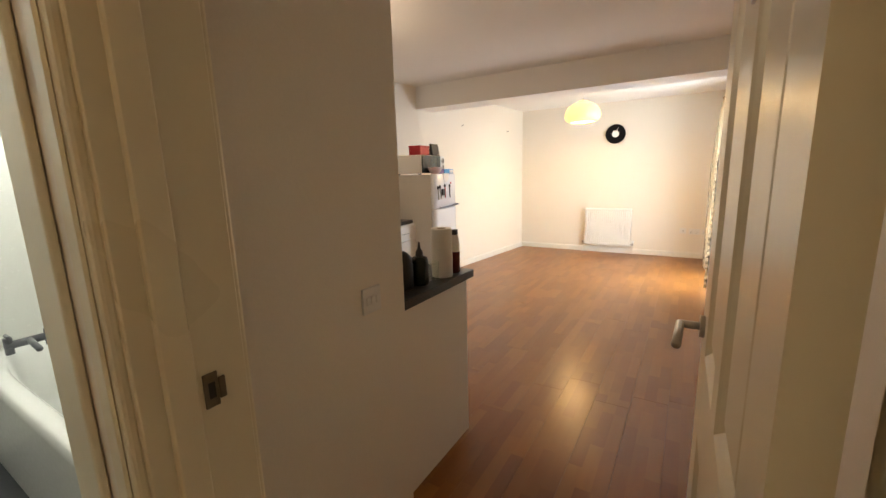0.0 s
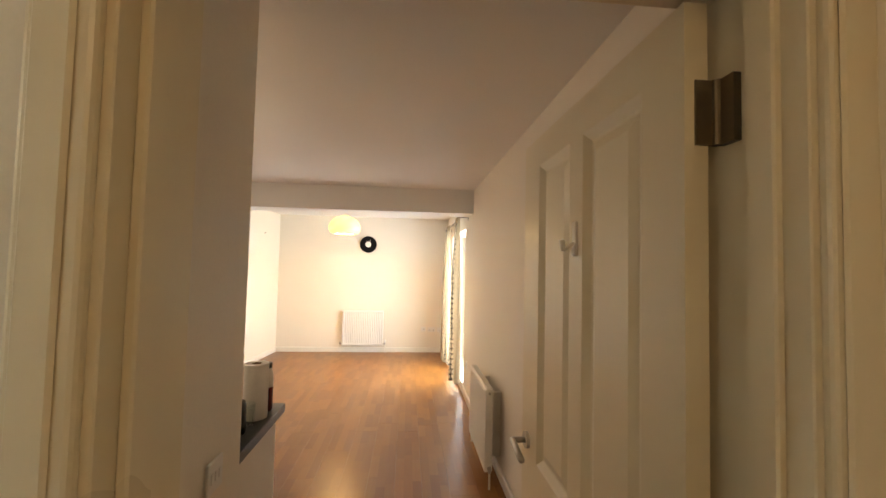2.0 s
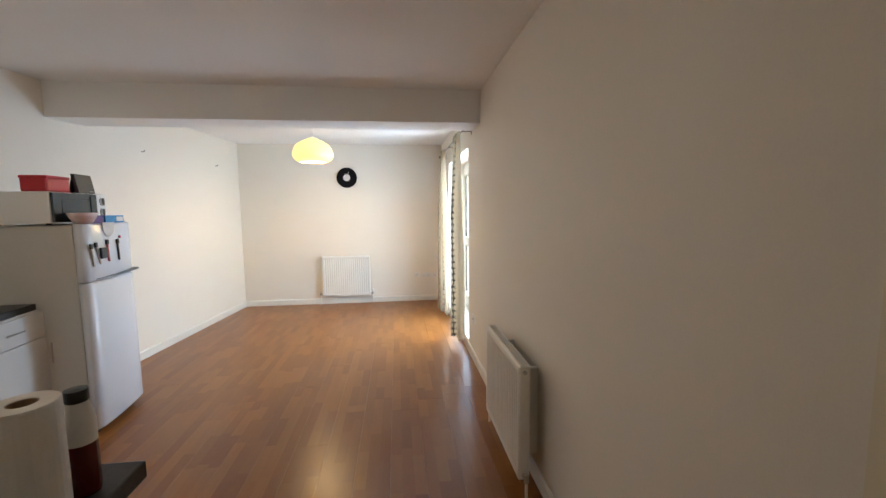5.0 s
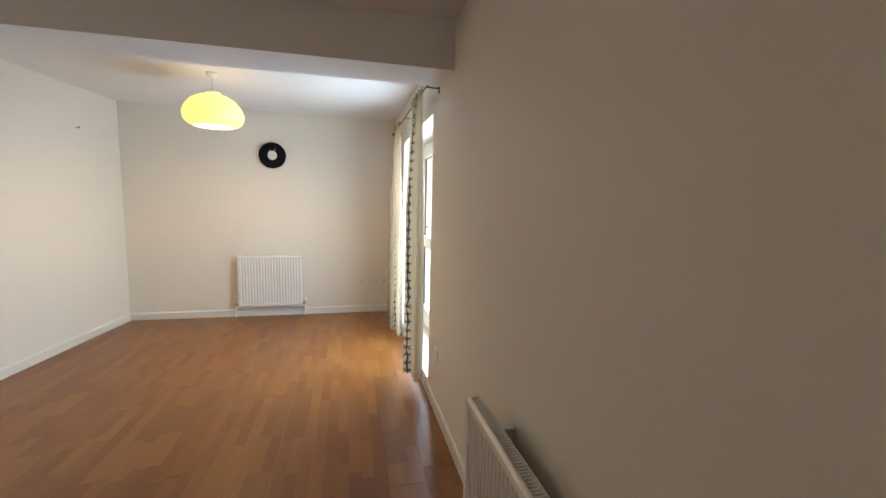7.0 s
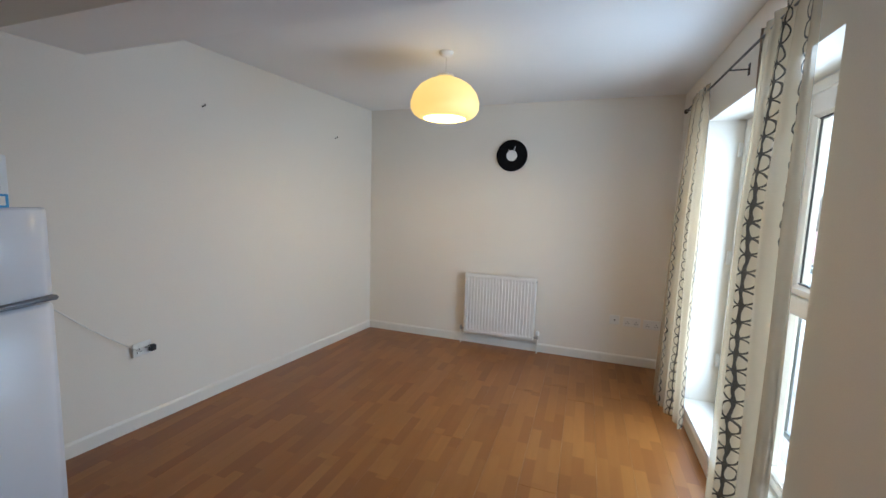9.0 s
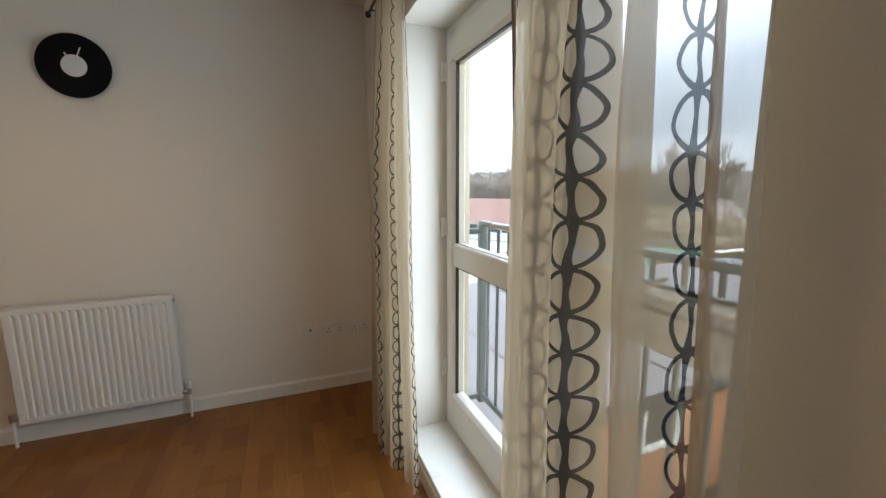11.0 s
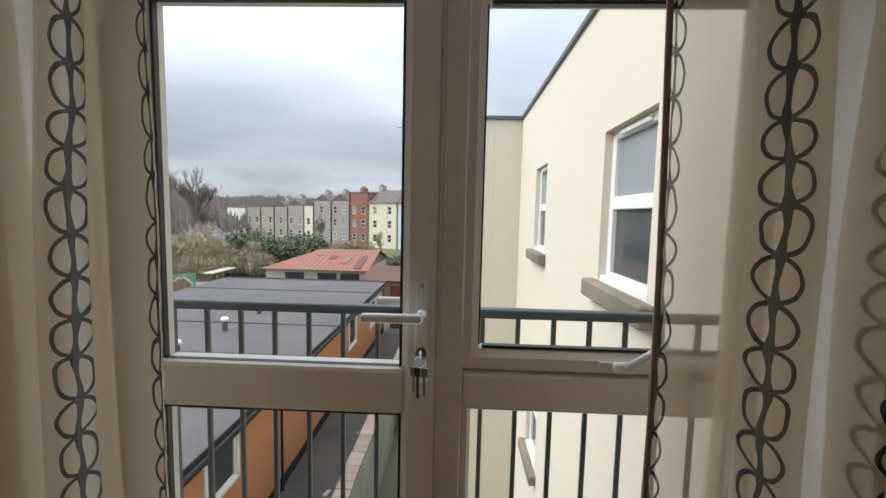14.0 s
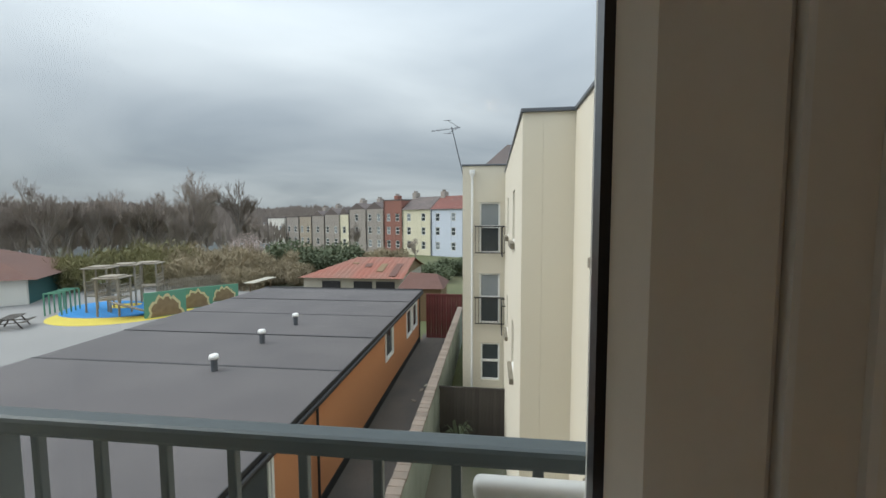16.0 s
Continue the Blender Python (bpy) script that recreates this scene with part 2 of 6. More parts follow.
M_BLACK = surface("black_plastic", (0.014, 0.014, 0.015), (0.03, 0.03, 0.03), 0.35, amount=0.4, fine=120, bump=0.04, bump_dist=0.0005)
M_VINYL = surface("black_vinyl", (0.005, 0.005, 0.006), (0.009, 0.009, 0.009), 0.7, spec=0.15, amount=0.3, fine=300, bump=0.05, bump_dist=0.0003)
M_WHITEP = surface("white_plastic", (0.80, 0.79, 0.76), None, 0.4, amount=0.15, fine=150, bump=0.02)
M_PAPER = surface("paper_towel", (0.80, 0.77, 0.72), None, 0.9, amount=0.25, coarse=20, fine=300, bump=0.3, bump_dist=0.001)
M_CARD = surface("brown_card", (0.30, 0.20, 0.12), None, 0.85, fine=200)
M_RED = surface("red_plastic", (0.48, 0.02, 0.03), None, 0.4, amount=0.3)
M_BLUEBOX = surface("blue_printed_carton", (0.04, 0.28, 0.62), (0.10, 0.42, 0.75), 0.5, amount=0.6, coarse=25)
M_PURPLE = surface("purple_carton", (0.10, 0.06, 0.22), (0.20, 0.08, 0.22), 0.5, amount=0.6, coarse=25)
M_BOWL = surface("glazed_bowl", (0.78, 0.70, 0.68), (0.55, 0.22, 0.22), 0.25, coarse=16, amount=0.6)
M_MWGLASS = surface("dark_oven_glass", (0.03, 0.045, 0.05), None, 0.1, amount=0.3)
M_GREENGLASS = surface("dark_green_bottle", (0.012, 0.022, 0.016), None, 0.18, amount=0.3)
M_SAUCE = surface("dark_red_sauce", (0.10, 0.008, 0.006), None, 0.2, amount=0.3)
M_DARKROD = surface("dark_bronze_rod", (0.06, 0.05, 0.04), None, 0.35, 0.8, amount=0.3)
M_RAIL = surface("grey_painted_rail", (0.075, 0.095, 0.10), (0.11, 0.13, 0.135), 0.45, amount=0.5, coarse=6, fine=90, bump=0.1, bump_dist=0.001)
M_BATH = surface("white_bath_acrylic", (0.82, 0.84, 0.82), None, 0.2, amount=0.1, bump=0.0)
M_TILE = surface("white_bath_tiles", (0.78, 0.80, 0.77), None, 0.25, amount=0.15, bump=0.03)
M_BFLOOR = surface("dark_grey_vinyl_floor", (0.06, 0.065, 0.07), None, 0.5, amount=0.5, fine=60)
M_LAMINATE = laminate()
M_CURTAIN = curtain_cloth()
M_HEM = surface("brown_hem", (0.26, 0.17, 0.11), None, 0.9, fine=200, amount=0.5)
M_GLASS = window_glass()
M_SHADE = glow("lit_cream_lampshade", (1.0, 0.58, 0.11), 0.16, (0.80, 0.66, 0.36))
M_CORD = surface("white_flex", (0.75, 0.73, 0.68), None, 0.5)

# outdoors
M_ASPHALT = surface("playground_asphalt", (0.27, 0.265, 0.255), (0.21, 0.205, 0.20), 0.9, coarse=0.12, fine=6, amount=0.8, bump=0.2)
M_GRASS = surface("rough_winter_grass", (0.10, 0.12, 0.05), (0.14, 0.12, 0.07), 0.95, coarse=0.03, fine=2, amount=0.9, bump=0.3, bump_dist=0.05)
M_YARD = surface("damp_concrete_yard", (0.16, 0.15, 0.12), (0.09, 0.10, 0.055), 0.8, coarse=0.5, fine=9, amount=0.9, bump=0.2)
M_ALLEY = surface("dark_alley_tarmac", (0.075, 0.07, 0.065), (0.12, 0.10, 0.085), 0.85, coarse=0.7, fine=14, amount=0.9, bump=0.25)
M_ORANGE = surface("orange_render", (0.58, 0.26, 0.12), (0.51, 0.22, 0.10), 0.85, coarse=0.5, fine=30, amount=0.6, bump=0.12)
M_FELT = surface("grey_roofing_felt", (0.088, 0.080, 0.082), (0.125, 0.113, 0.112), 0.8, coarse=0.35, fine=18, amount=0.8, bump=0.15, vary=0.1)
M_FASCIA = surface("black_fascia_board", (0.02, 0.02, 0.022), None, 0.6, amount=0.4)
M_RENDER = surface("cream_render", (0.68, 0.63, 0.52), (0.62, 0.57, 0.46), 0.85, coarse=0.35, fine=45, amount=0.5, bump=0.1)
M_COPING = surface("grey_metal_coping", (0.12, 0.13, 0.145), None, 0.5, 0.3, amount=0.4)
M_SILLSTONE = surface("weathered_stone_sill", (0.26, 0.225, 0.165), (0.11, 0.10, 0.08), 0.85, coarse=2.2, fine=30, amount=0.9, bump=0.2)
M_WFRAME = surface("white_window_frame", (0.80, 0.80, 0.78), None, 0.4, amount=0.2)
M_PANE = surface("dark_reflecting_pane", (0.055, 0.065, 0.07), (0.10, 0.115, 0.12), 0.06, coarse=1.5, amount=0.7, bump=0.0)
M_NETPANE = surface("net_curtained_pane", (0.30, 0.33, 0.35), (0.22, 0.24, 0.25), 0.12, coarse=3, amount=0.7, bump=0.0)
M_BWALL = surface("stained_green_grey_wall", (0.30, 0.34, 0.30), (0.13, 0.15, 0.13), 0.9, coarse=0.9, fine=12, amount=0.8, bump=0.2, scale=(1, 1, 0.35))
M_BRICK = surface("weathered_brick_coping", (0.24, 0.19, 0.155), (0.17, 0.15, 0.125), 0.9, coarse=4, fine=40, amount=0.8, bump=0.3, vary=0.4)
M_FENCE = surface("dark_weathered_timber", (0.05, 0.042, 0.035), (0.09, 0.08, 0.07), 0.9, coarse=1.5, fine=30, amount=0.9, bump=0.3, scale=(4, 4, 0.5), vary=0.3)
M_REDFENCE = surface("dark_red_painted_sheet", (0.17, 0.035, 0.035), (0.11, 0.03, 0.03), 0.75, coarse=1.2, fine=20, amount=0.9, bump=0.2, vary=0.25)
M_RUST = surface("rusty_red_roof_sheet", (0.25, 0.090, 0.062), (0.20, 0.12, 0.09), 0.85, coarse=0.5, fine=6, amount=0.9, bump=0.2, scale=(0.35, 1, 1), vary=0.25)
M_PALE = surface("pale_shed_boards", (0.42, 0.39, 0.32), None, 0.9, amount=0.6, coarse=0.6)
M_TAN = surface("tan_shed_boards", (0.22, 0.15, 0.085), None, 0.9, amount=0.6, coarse=0.8)
M_BROWNROOF = surface("brown_tile_roof", (0.15, 0.075, 0.058), (0.11, 0.06, 0.05), 0.9, coarse=0.4, fine=8, amount=0.8, bump=0.2)
M_TREE = surface("bare_bark", (0.25, 0.22, 0.20), (0.31, 0.275, 0.25), 0.95, coarse=0.8, fine=9, amount=0.8, bump=0.3, vary=0.4)
# twig colour is lightened to carry the haze over the far trees
M_TWIG = surface("haze_pale_twigs", (0.27, 0.225, 0.195), (0.36, 0.31, 0.27), 0.95, coarse=0.5, fine=6, amount=0.8, bump=0.0, vary=0.4)
M_BLOSSOM = surface("pale_pink_blossom", (0.58, 0.47, 0.44), (0.44, 0.35, 0.32), 0.95, coarse=1, fine=8, amount=0.8, bump=0.0)
M_LEAF = surface("dark_evergreen_leaves", (0.11, 0.14, 0.075), (0.14, 0.16, 0.09), 0.8, coarse=0.8, fine=5, amount=0.9, bump=0.0, vary=0.4)
M_WILLOW = surface("olive_willow_shoots", (0.22, 0.21, 0.085), (0.17, 0.15, 0.07), 0.9, coarse=0.8, fine=5, amount=0.9, bump=0.0, vary=0.3)
M_SCRUB = surface("dry_scrub", (0.33, 0.27, 0.18), (0.24, 0.20, 0.12), 0.95, coarse=0.5, fine=5, amount=0.9, bump=0.0, vary=0.3)
# blue-grey puts the haze of distance into the hill colour
M_HILL = surface("haze_grey_wooded_hill", (0.24, 0.26, 0.265), (0.19, 0.21, 0.21), 1.0, coarse=0.02, fine=0.2, amount=0.9, bump=0.0)
M_WOODPLAY = surface("weathered_play_timber", (0.33, 0.29, 0.23), (0.22, 0.19, 0.15), 0.9, amount=0.8, coarse=2, fine=30)
M_SOFTBLUE = surface("blue_rubber_surface", (0.03, 0.24, 0.55), (0.04, 0.19, 0.44), 0.9, amount=0.7, coarse=0.5)
M_SOFTYELLOW = surface("yellow_rubber_surface", (0.62, 0.50, 0.08), (0.52, 0.42, 0.07), 0.9, amount=0.7, coarse=0.5)
M_GREENPAINT = surface("green_painted_board", (0.10, 0.29, 0.19), (0.15, 0.30, 0.20), 0.7, amount=0.5)
M_CREAMPAINT = surface("cream_painted_shape", (0.60, 0.54, 0.30), None, 0.7, amount=0.5, coarse=3)
M_BROWNPAINT = surface("brown_painted_shape", (0.20, 0.14, 0.075), (0.30, 0.22, 0.12), 0.8, amount=0.8, coarse=3)
M_TEAL = surface("dark_teal_wall", (0.03, 0.12, 0.12), None, 0.8, amount=0.4)
M_GREENBIN = surface("dark_green_bin_plastic", (0.02, 0.06, 0.04), None, 0.5, amount=0.4)
H_BLUE = surface("pale_blue_render", (0.63, 0.68, 0.77), None, 0.9, coarse=0.3, amount=0.4)
H_CREAM = surface("pale_yellow_render", (0.74, 0.69, 0.52), None, 0.9, coarse=0.3, amount=0.4)
H_RED = surface("red_brown_brick_house", (0.31, 0.14, 0.11), (0.26, 0.13, 0.105), 0.9, coarse=0.5, fine=5, amount=0.7)
H_GREY = surface("grey_brown_pebbledash", (0.38, 0.34, 0.305), (0.31, 0.28, 0.255), 0.9, coarse=0.4, fine=5, amount=0.7)
H_TAN = surface("tan_render_house", (0.42, 0.36, 0.29), None, 0.9, coarse=0.4, fine=5, amount=0.6)
H_WHITE = surface("off_white_render", (0.74, 0.72, 0.66), None, 0.85, coarse=0.3, amount=0.4)
H_ROOF = surface("dark_slate_roof", (0.12, 0.10, 0.095), (0.16, 0.125, 0.115), 0.85, coarse=0.6, fine=6, amount=0.8)
H_ROOFRED = surface("red_clay_tile_roof", (0.20, 0.075, 0.06), (0.15, 0.07, 0.06), 0.85, coarse=0.6, fine=6, amount=0.8)

# ---------------------------------------------------------------- building helpers


def bm_box(bm, a, b, bevel=0.0, seg=1):
    made = bmesh.ops.create_cube(bm, size=1)["verts"]
    for v in made:
        v.co = Vector([(a[i] + b[i]) / 2 + v.co[i] * abs(b[i] - a[i]) for i in range(3)])
    if bevel:
        edges = list({e for v in made for e in v.link_edges})
        bmesh.ops.bevel(bm, geom=edges, offset=bevel, segments=seg, profile=0.5, affect="EDGES")
    return bm


def box(a, b, bevel=0.0, seg=1):
    return bm_box(bmesh.new(), a, b, bevel, seg)


def bm_tube(bm, p, q, r0, r1=None, sides=10):
    p, q = Vector(p), Vector(q)
    r1 = r0 if r1 is None else r1
    d = q - p
    m = Matrix.Translation((p + q) / 2) @ d.to_track_quat("Z", "Y").to_matrix().to_4x4()
    bmesh.ops.create_cone(bm, cap_ends=True, segments=sides, radius1=r0, radius2=r1, depth=d.length, matrix=m)
    return bm


def tube(p, q, r0, r1=None, sides=10):
    return bm_tube(bmesh.new(), p, q, r0, r1, sides)


def lathe(profile, sides=32, at=(0, 0, 0), wave=0.0, waves=0):
    bm = bmesh.new()
    rings = []
    for r, z in profile:
        ring = []
        for k in range(sides):
            a = 2 * math.pi * k / sides
            rr = r * (1 + wave * math.cos(waves * a))
            ring.append(bm.verts.new((at[0] + rr * math.cos(a), at[1] + rr * math.sin(a), at[2] + z)))
        rings.append(ring)
    for lo, hi in zip(rings, rings[1:]):
        for k in range(sides):
            bm.faces.new((lo[k], lo[(k + 1) % sides], hi[(k + 1) % sides], hi[k]))
    return bm


def finish(bm, name, mat, smooth=False):
    me = bpy.data.meshes.new(name)
    bmesh.ops.recalc_face_normals(bm, faces=bm.faces)
    bm.to_mesh(me)
    bm.free()
    for m in (mat if isinstance(mat, (list, tuple)) else [mat]):
        me.materials.append(m)
    if smooth:
        for p in me.polygons:
            p.use_smooth = True
    return me


def part(name, bm, mat, parent=None, label="", smooth=False):
    ob = new(name, finish(bm, name, mat, smooth))
    if parent is not None:
        ob.parent = parent
    return tagged(ob, label) if label else ob


def thing(name, label, category, group="", at=(0, 0, 0), turn=0.0, kind=""):
    ob = new(name)
    ob.empty_display_size = 0.1
    ob.matrix_basis = pose(*at, 0, 0, turn)
    return tagged(ob, label, category, group, kind)


def solo(name, bm, mat, label, category, group="", kind="", smooth=False):
    return tagged(part(name, bm, mat, smooth=smooth), label, category, group, kind)


def structure(name, bm, mat, label="", category="", smooth=False):
    return tagged(part(name, bm, mat, smooth=smooth), label, category, "", "structure")


def holed_wall(axis, at, thick, u0, u1, z0, z1, holes):
    """A wall along one axis with real openings: u runs along it, holes are (u0, u1, z0, z1)."""
    us = sorted({u0, u1, *[h[k] for h in holes for k in (0, 1)]})
    zs = sorted({z0, z1, *[h[k] for h in holes for k in (2, 3)]})
    us, zs = [u for u in us if u0 <= u <= u1], [z for z in zs if z0 <= z <= z1]
    solid = {}
    for i in range(len(us) - 1):
        for j in range(len(zs) - 1):
            cu, cz = (us[i] + us[i + 1]) / 2, (zs[j] + zs[j + 1]) / 2
            solid[i, j] = not any(h[0] < cu < h[1] and h[2] < cz < h[3] for h in holes)
    bm, cache = bmesh.new(), {}

    def vert(i, j, side):
        if (i, j, side) not in cache:
            w = at + (thick if side else 0.0)
            cache[i, j, side] = bm.verts.new((us[i], w, zs[j]) if axis == "x" else (w, us[i], zs[j]))
        return cache[i, j, side]

    for (i, j), full in solid.items():
        if not full:
            continue
        for s in (0, 1):
            bm.faces.new([vert(i, j, s), vert(i + 1, j, s), vert(i + 1, j + 1, s), vert(i, j + 1, s)])
        for di, dj, (a, b) in ((-1, 0, ((i, j), (i, j + 1))), (1, 0, ((i + 1, j), (i + 1, j + 1))), (0, -1, ((i, j), (i + 1, j))), (0, 1, ((i, j + 1), (i + 1, j + 1)))):
            if not solid.get((i + di, j + dj), False):
                bm.faces.new([vert(*a, 0), vert(*b, 0), vert(*b, 1), vert(*a, 1)])
    return bm


# ---------------------------------------------------------------- plan of the flat
CEIL = 2.44
FAR_Y = 7.40
WIN_Y0, WIN_Y1, WIN_Z0, WIN_Z1 = 5.066, 6.578, 0.10, 2.055
WALL_T = 0.30


def left_x(y):
    """The long wall of the room stands at a slight angle."""
    return -3.03 - 0.104 * (FAR_Y - y)


structure("wall_east", holed_wall("y", 0.0, WALL_T, -1.5, FAR_Y + 0.3, 0.0, CEIL, [(WIN_Y0, WIN_Y1, WIN_Z0, WIN_Z1)]), M_WALL, "smooth cream painted wall with a deep window opening", "wall")
structure("wall_north", box((-3.6, FAR_Y, 0), (0, FAR_Y + 0.25, CEIL)), M_WALL, "smooth cream painted end wall", "wall")


def slanted_wall():
    bm = bmesh.new()
    y0, y1 = 1.34, FAR_Y
    p = [(left_x(y0), y0), (left_x(y1), y1), (left_x(y1) - 0.25, y1), (left_x(y0) - 0.25, y0)]
    lo, hi = [bm.verts.new((*q, 0)) for q in p], [bm.verts.new((*q, CEIL)) for q in p]
    bm.faces.new(lo), bm.faces.new(hi)
    for k in range(4):
        bm.faces.new((lo[k], lo[(k + 1) % 4], hi[(k + 1) % 4], hi[k]))
    return bm


structure("wall_west", slanted_wall(), M_WALL, "smooth cream painted long wall", "wall")
structure("wall_kitchen", box((-4.1, 1.24, 0), (-1.335, 1.34, CEIL)), M_WALL, "plain cream partition behind the kitchen", "wall")
structure("wall_hall_west", holed_wall("y", -1.335, 0.10, -1.5, 1.34, 0, CEIL, [(-0.42, 0.444, 0, 2.02)]), M_WALL, "cream hall wall with the bathroom doorway", "wall")
structure("wall_hall_end", box((-1.235, -1.5, 0), (0, -1.4, CEIL)), M_WALL, "plain cream hall end wall", "wall")
structure("wall_doorway", holed_wall("x", 0.44, 0.16, -1.235, 0.0, 0, CEIL, [(-1.065, -0.215, 0, 2.03)]), M_WALL, "cream wall round the living room doorway", "wall")
structure("wall_bath_west", box((-3.5, -1.5, 0), (-3.4, 1.24, CEIL)), M_TILE, "pale tiled bathroom wall", "wall")
structure("wall_bath_end", box((-3.4, -1.5, 0), (-1.335, -1.4, CEIL)), M_TILE, "pale tiled bathroom end wall", "wall")
structure("wall_bath_tiled", box((-3.4, 1.228, 0), (-1.339, 1.238, CEIL)), M_TILE, "pale tiled wall above the bath", "wall")
structure("ceiling", box((-4.2, -1.6, CEIL), (WALL_T, FAR_Y + 0.3, CEIL + 0.12)), M_CEIL, "plain white painted ceiling", "ceiling")
structure("beam", box((left_x(4.5) - 0.1, 4.498, 2.174), (0, 4.835, CEIL)), M_CEIL, "boxed-in painted ceiling beam", "beam")
structure("low_wall", box((-1.42, 1.34, 0), (-1.325, 1.985, 0.862)), M_WALL, "cream half-height wall under the breakfast counter", "wall")
structure("bath_floor", box((-3.4, -1.4, -0.05), (-1.24, 1.24, 0.004)), M_BFLOOR, "dark grey vinyl bathroom floor", "floor")

# skirting boards


def skirting(name, p, q, h=0.085, t=0.015):
    p, q = Vector((*p, 0)), Vector((*q, 0))
    d = (q - p).normalized()
    side = Vector((-d.y, d.x, 0)) * t
    bm = bmesh.new()
    ring = [(0, 0), (1, 0), (1, h - 0.012), (0.45, h), (0, h)]
    ends = []
    for e in (p, q):
        ends.append([bm.verts.new(e + side * a + Vector((0, 0, b))) for a, b in ring])
    for k in range(5):
        bm.faces.new((ends[0][k], ends[0][(k + 1) % 5], ends[1][(k + 1) % 5], ends[1][k]))
    bm.faces.new(ends[0]), bm.faces.new(ends[1])
    return structure(name, bm, M_GLOSS, "low white gloss-painted skirting board", "skirting")


skirting("baseboard_north", (0, FAR_Y - 0.001), (left_x(FAR_Y) + 0.001, FAR_Y - 0.001))
skirting("baseboard_west", (left_x(FAR_Y - 0.02) + 0.001, FAR_Y - 0.02), (left_x(4.47) + 0.001, 4.47))
skirting("baseboard_east", (-0.001, 0.62), (-0.001, FAR_Y - 0.02))

# window sill board in the reveal
structure("window_sill_1", box((-0.012, WIN_Y0 + 0.003, WIN_Z0 - 0.012), (0.20, WIN_Y1 - 0.003, WIN_Z0 + 0.012), 0.004), M_GLOSS, "white gloss-painted sill board in the reveal", "sill")

# ---------------------------------------------------------------- french window
FX = 0.20


def framed(a0, a1, z0, z1, wl, wr, wb, wt_, x0, x1, lip=0.016):
    """A mitred looking frame of four bars with a sloped bead toward the glass."""
    bm = bmesh.new()
    outer = [(a0, z0), (a1, z0), (a1, z1), (a0, z1)]
    mid = [(a0 + wl - lip, z0 + wb - lip), (a1 - wr + lip, z0 + wb - lip), (a1 - wr + lip, z1 - wt_ + lip), (a0 + wl - lip, z1 - wt_ + lip)]
    inner = [(a0 + wl, z0 + wb), (a1 - wr, z0 + wb), (a1 - wr, z1 - wt_), (a0 + wl, z1 - wt_)]
    loops = [[bm.verts.new((x, y, z)) for y, z in ring] for x, ring in ((x1, outer), (x0 + 0.006, outer), (x0, [(y + (0.006 if k in (0, 3) else -0.006), z + (0.006 if k < 2 else -0.006)) for k, (y, z) in enumerate(outer)]), (x0, mid), (x0 + 0.014, inner), (x1 - 0.012, inner), (x1, mid))]
    loops.append(loops[0])
    for p, q in zip(loops, loops[1:]):
        for k in range(4):
            bm.faces.new((p[k], p[(k + 1) % 4], q[(k + 1) % 4], q[k]))
    return bm


window = thing("window_1", "white upvc french window with a side casement", "window", kind="structure")
part("outer_frame", framed(WIN_Y0, WIN_Y1, WIN_Z0 + 0.013, WIN_Z1, 0.05, 0.045, 0.05, 0.06, FX + 0.012, FX + 0.075, 0.004), M_PVC, window)
part("mullion", box((FX + 0.010, 5.766, 0.163), (FX + 0.078, 5.822, 1.995), 0.004), M_PVC, window)
part("meeting_cover", box((FX + 0.035, 5.812, 0.17), (FX + 0.066, 5.836, 1.99)), M_PVC, window)
part("transom", box((FX + 0.012, 5.116, 0.985), (FX + 0.074, 5.766, 1.066), 0.006, 2), M_PVC, window)
# opening leaf of the french window
leaf = part("door_leaf", framed(5.8235, 6.548, 0.15, 2.002, 0.0815, 0.078, 0.17, 0.117, FX, FX + 0.07), M_PVC, window, "white upvc opening door leaf")
part("mid_rail", box((FX + 0.001, 5.9, 0.965), (FX + 0.069, 6.474, 1.076), 0.012, 2), M_PVC, leaf)
# pale strips added as the bright lines where frame edges catch light
part("edge_glint_strip", box((FX - 0.002, 5.8195, 0.155), (FX + 0.009, 5.8232, 1.998)), M_WHITEP, leaf)
part("mullion_glint_strip", box((FX + 0.005, 5.7735, 0.170), (FX + 0.0098, 5.7785, 1.990)), M_WHITEP, window)
for z0, z1 in ((1.07, 1.89), (0.31, 0.97)):
    pane = part("pane", box((FX + 0.03, 5.895, z0 - 0.006), (FX + 0.044, 6.478, z1 + 0.006)), M_GLASS, leaf)
    pane.visible_shadow = False
    for y in (5.908, 6.465):
        part("gasket", box((FX + 0.0145, y - 0.003, z0 + 0.008), (FX + 0.029, y + 0.003, z1 - 0.006)), M_BLACK, leaf)
    for z in (z0 + 0.004, z1 - 0.008):
        part("gasket", box((FX + 0.0145, 5.908, z - 0.003), (FX + 0.029, 6.465, z + 0.003)), M_BLACK, leaf)
for z in (0.43, 1.145, 1.86):
    bm = tube((FX - 0.012, 6.556, z - 0.045), (FX - 0.012, 6.556, z + 0.045), 0.011, sides=12)
    bm_box(bm, (FX - 0.010, 6.535, z - 0.04), (FX + 0.004, 6.57, z + 0.04), 0.004)
    part("hinge", bm, M_WHITEP, leaf, smooth=False)
plate = part("handle_plate", box((FX - 0.009, 5.843, 1.045), (FX + 0.002, 5.875, 1.285), 0.006, 3), M_WHITEP, leaf)
bm = tube((FX - 0.004, 5.859, 1.208), (FX - 0.05, 5.859, 1.208), 0.011, 0.0095, 14)
bm_box(bm, (FX - 0.062, 5.853, 1.196), (FX - 0.044, 5.985, 1.216), 0.007, 3)
part("handle", bm, M_WHITEP, plate, "white lever door handle", True)
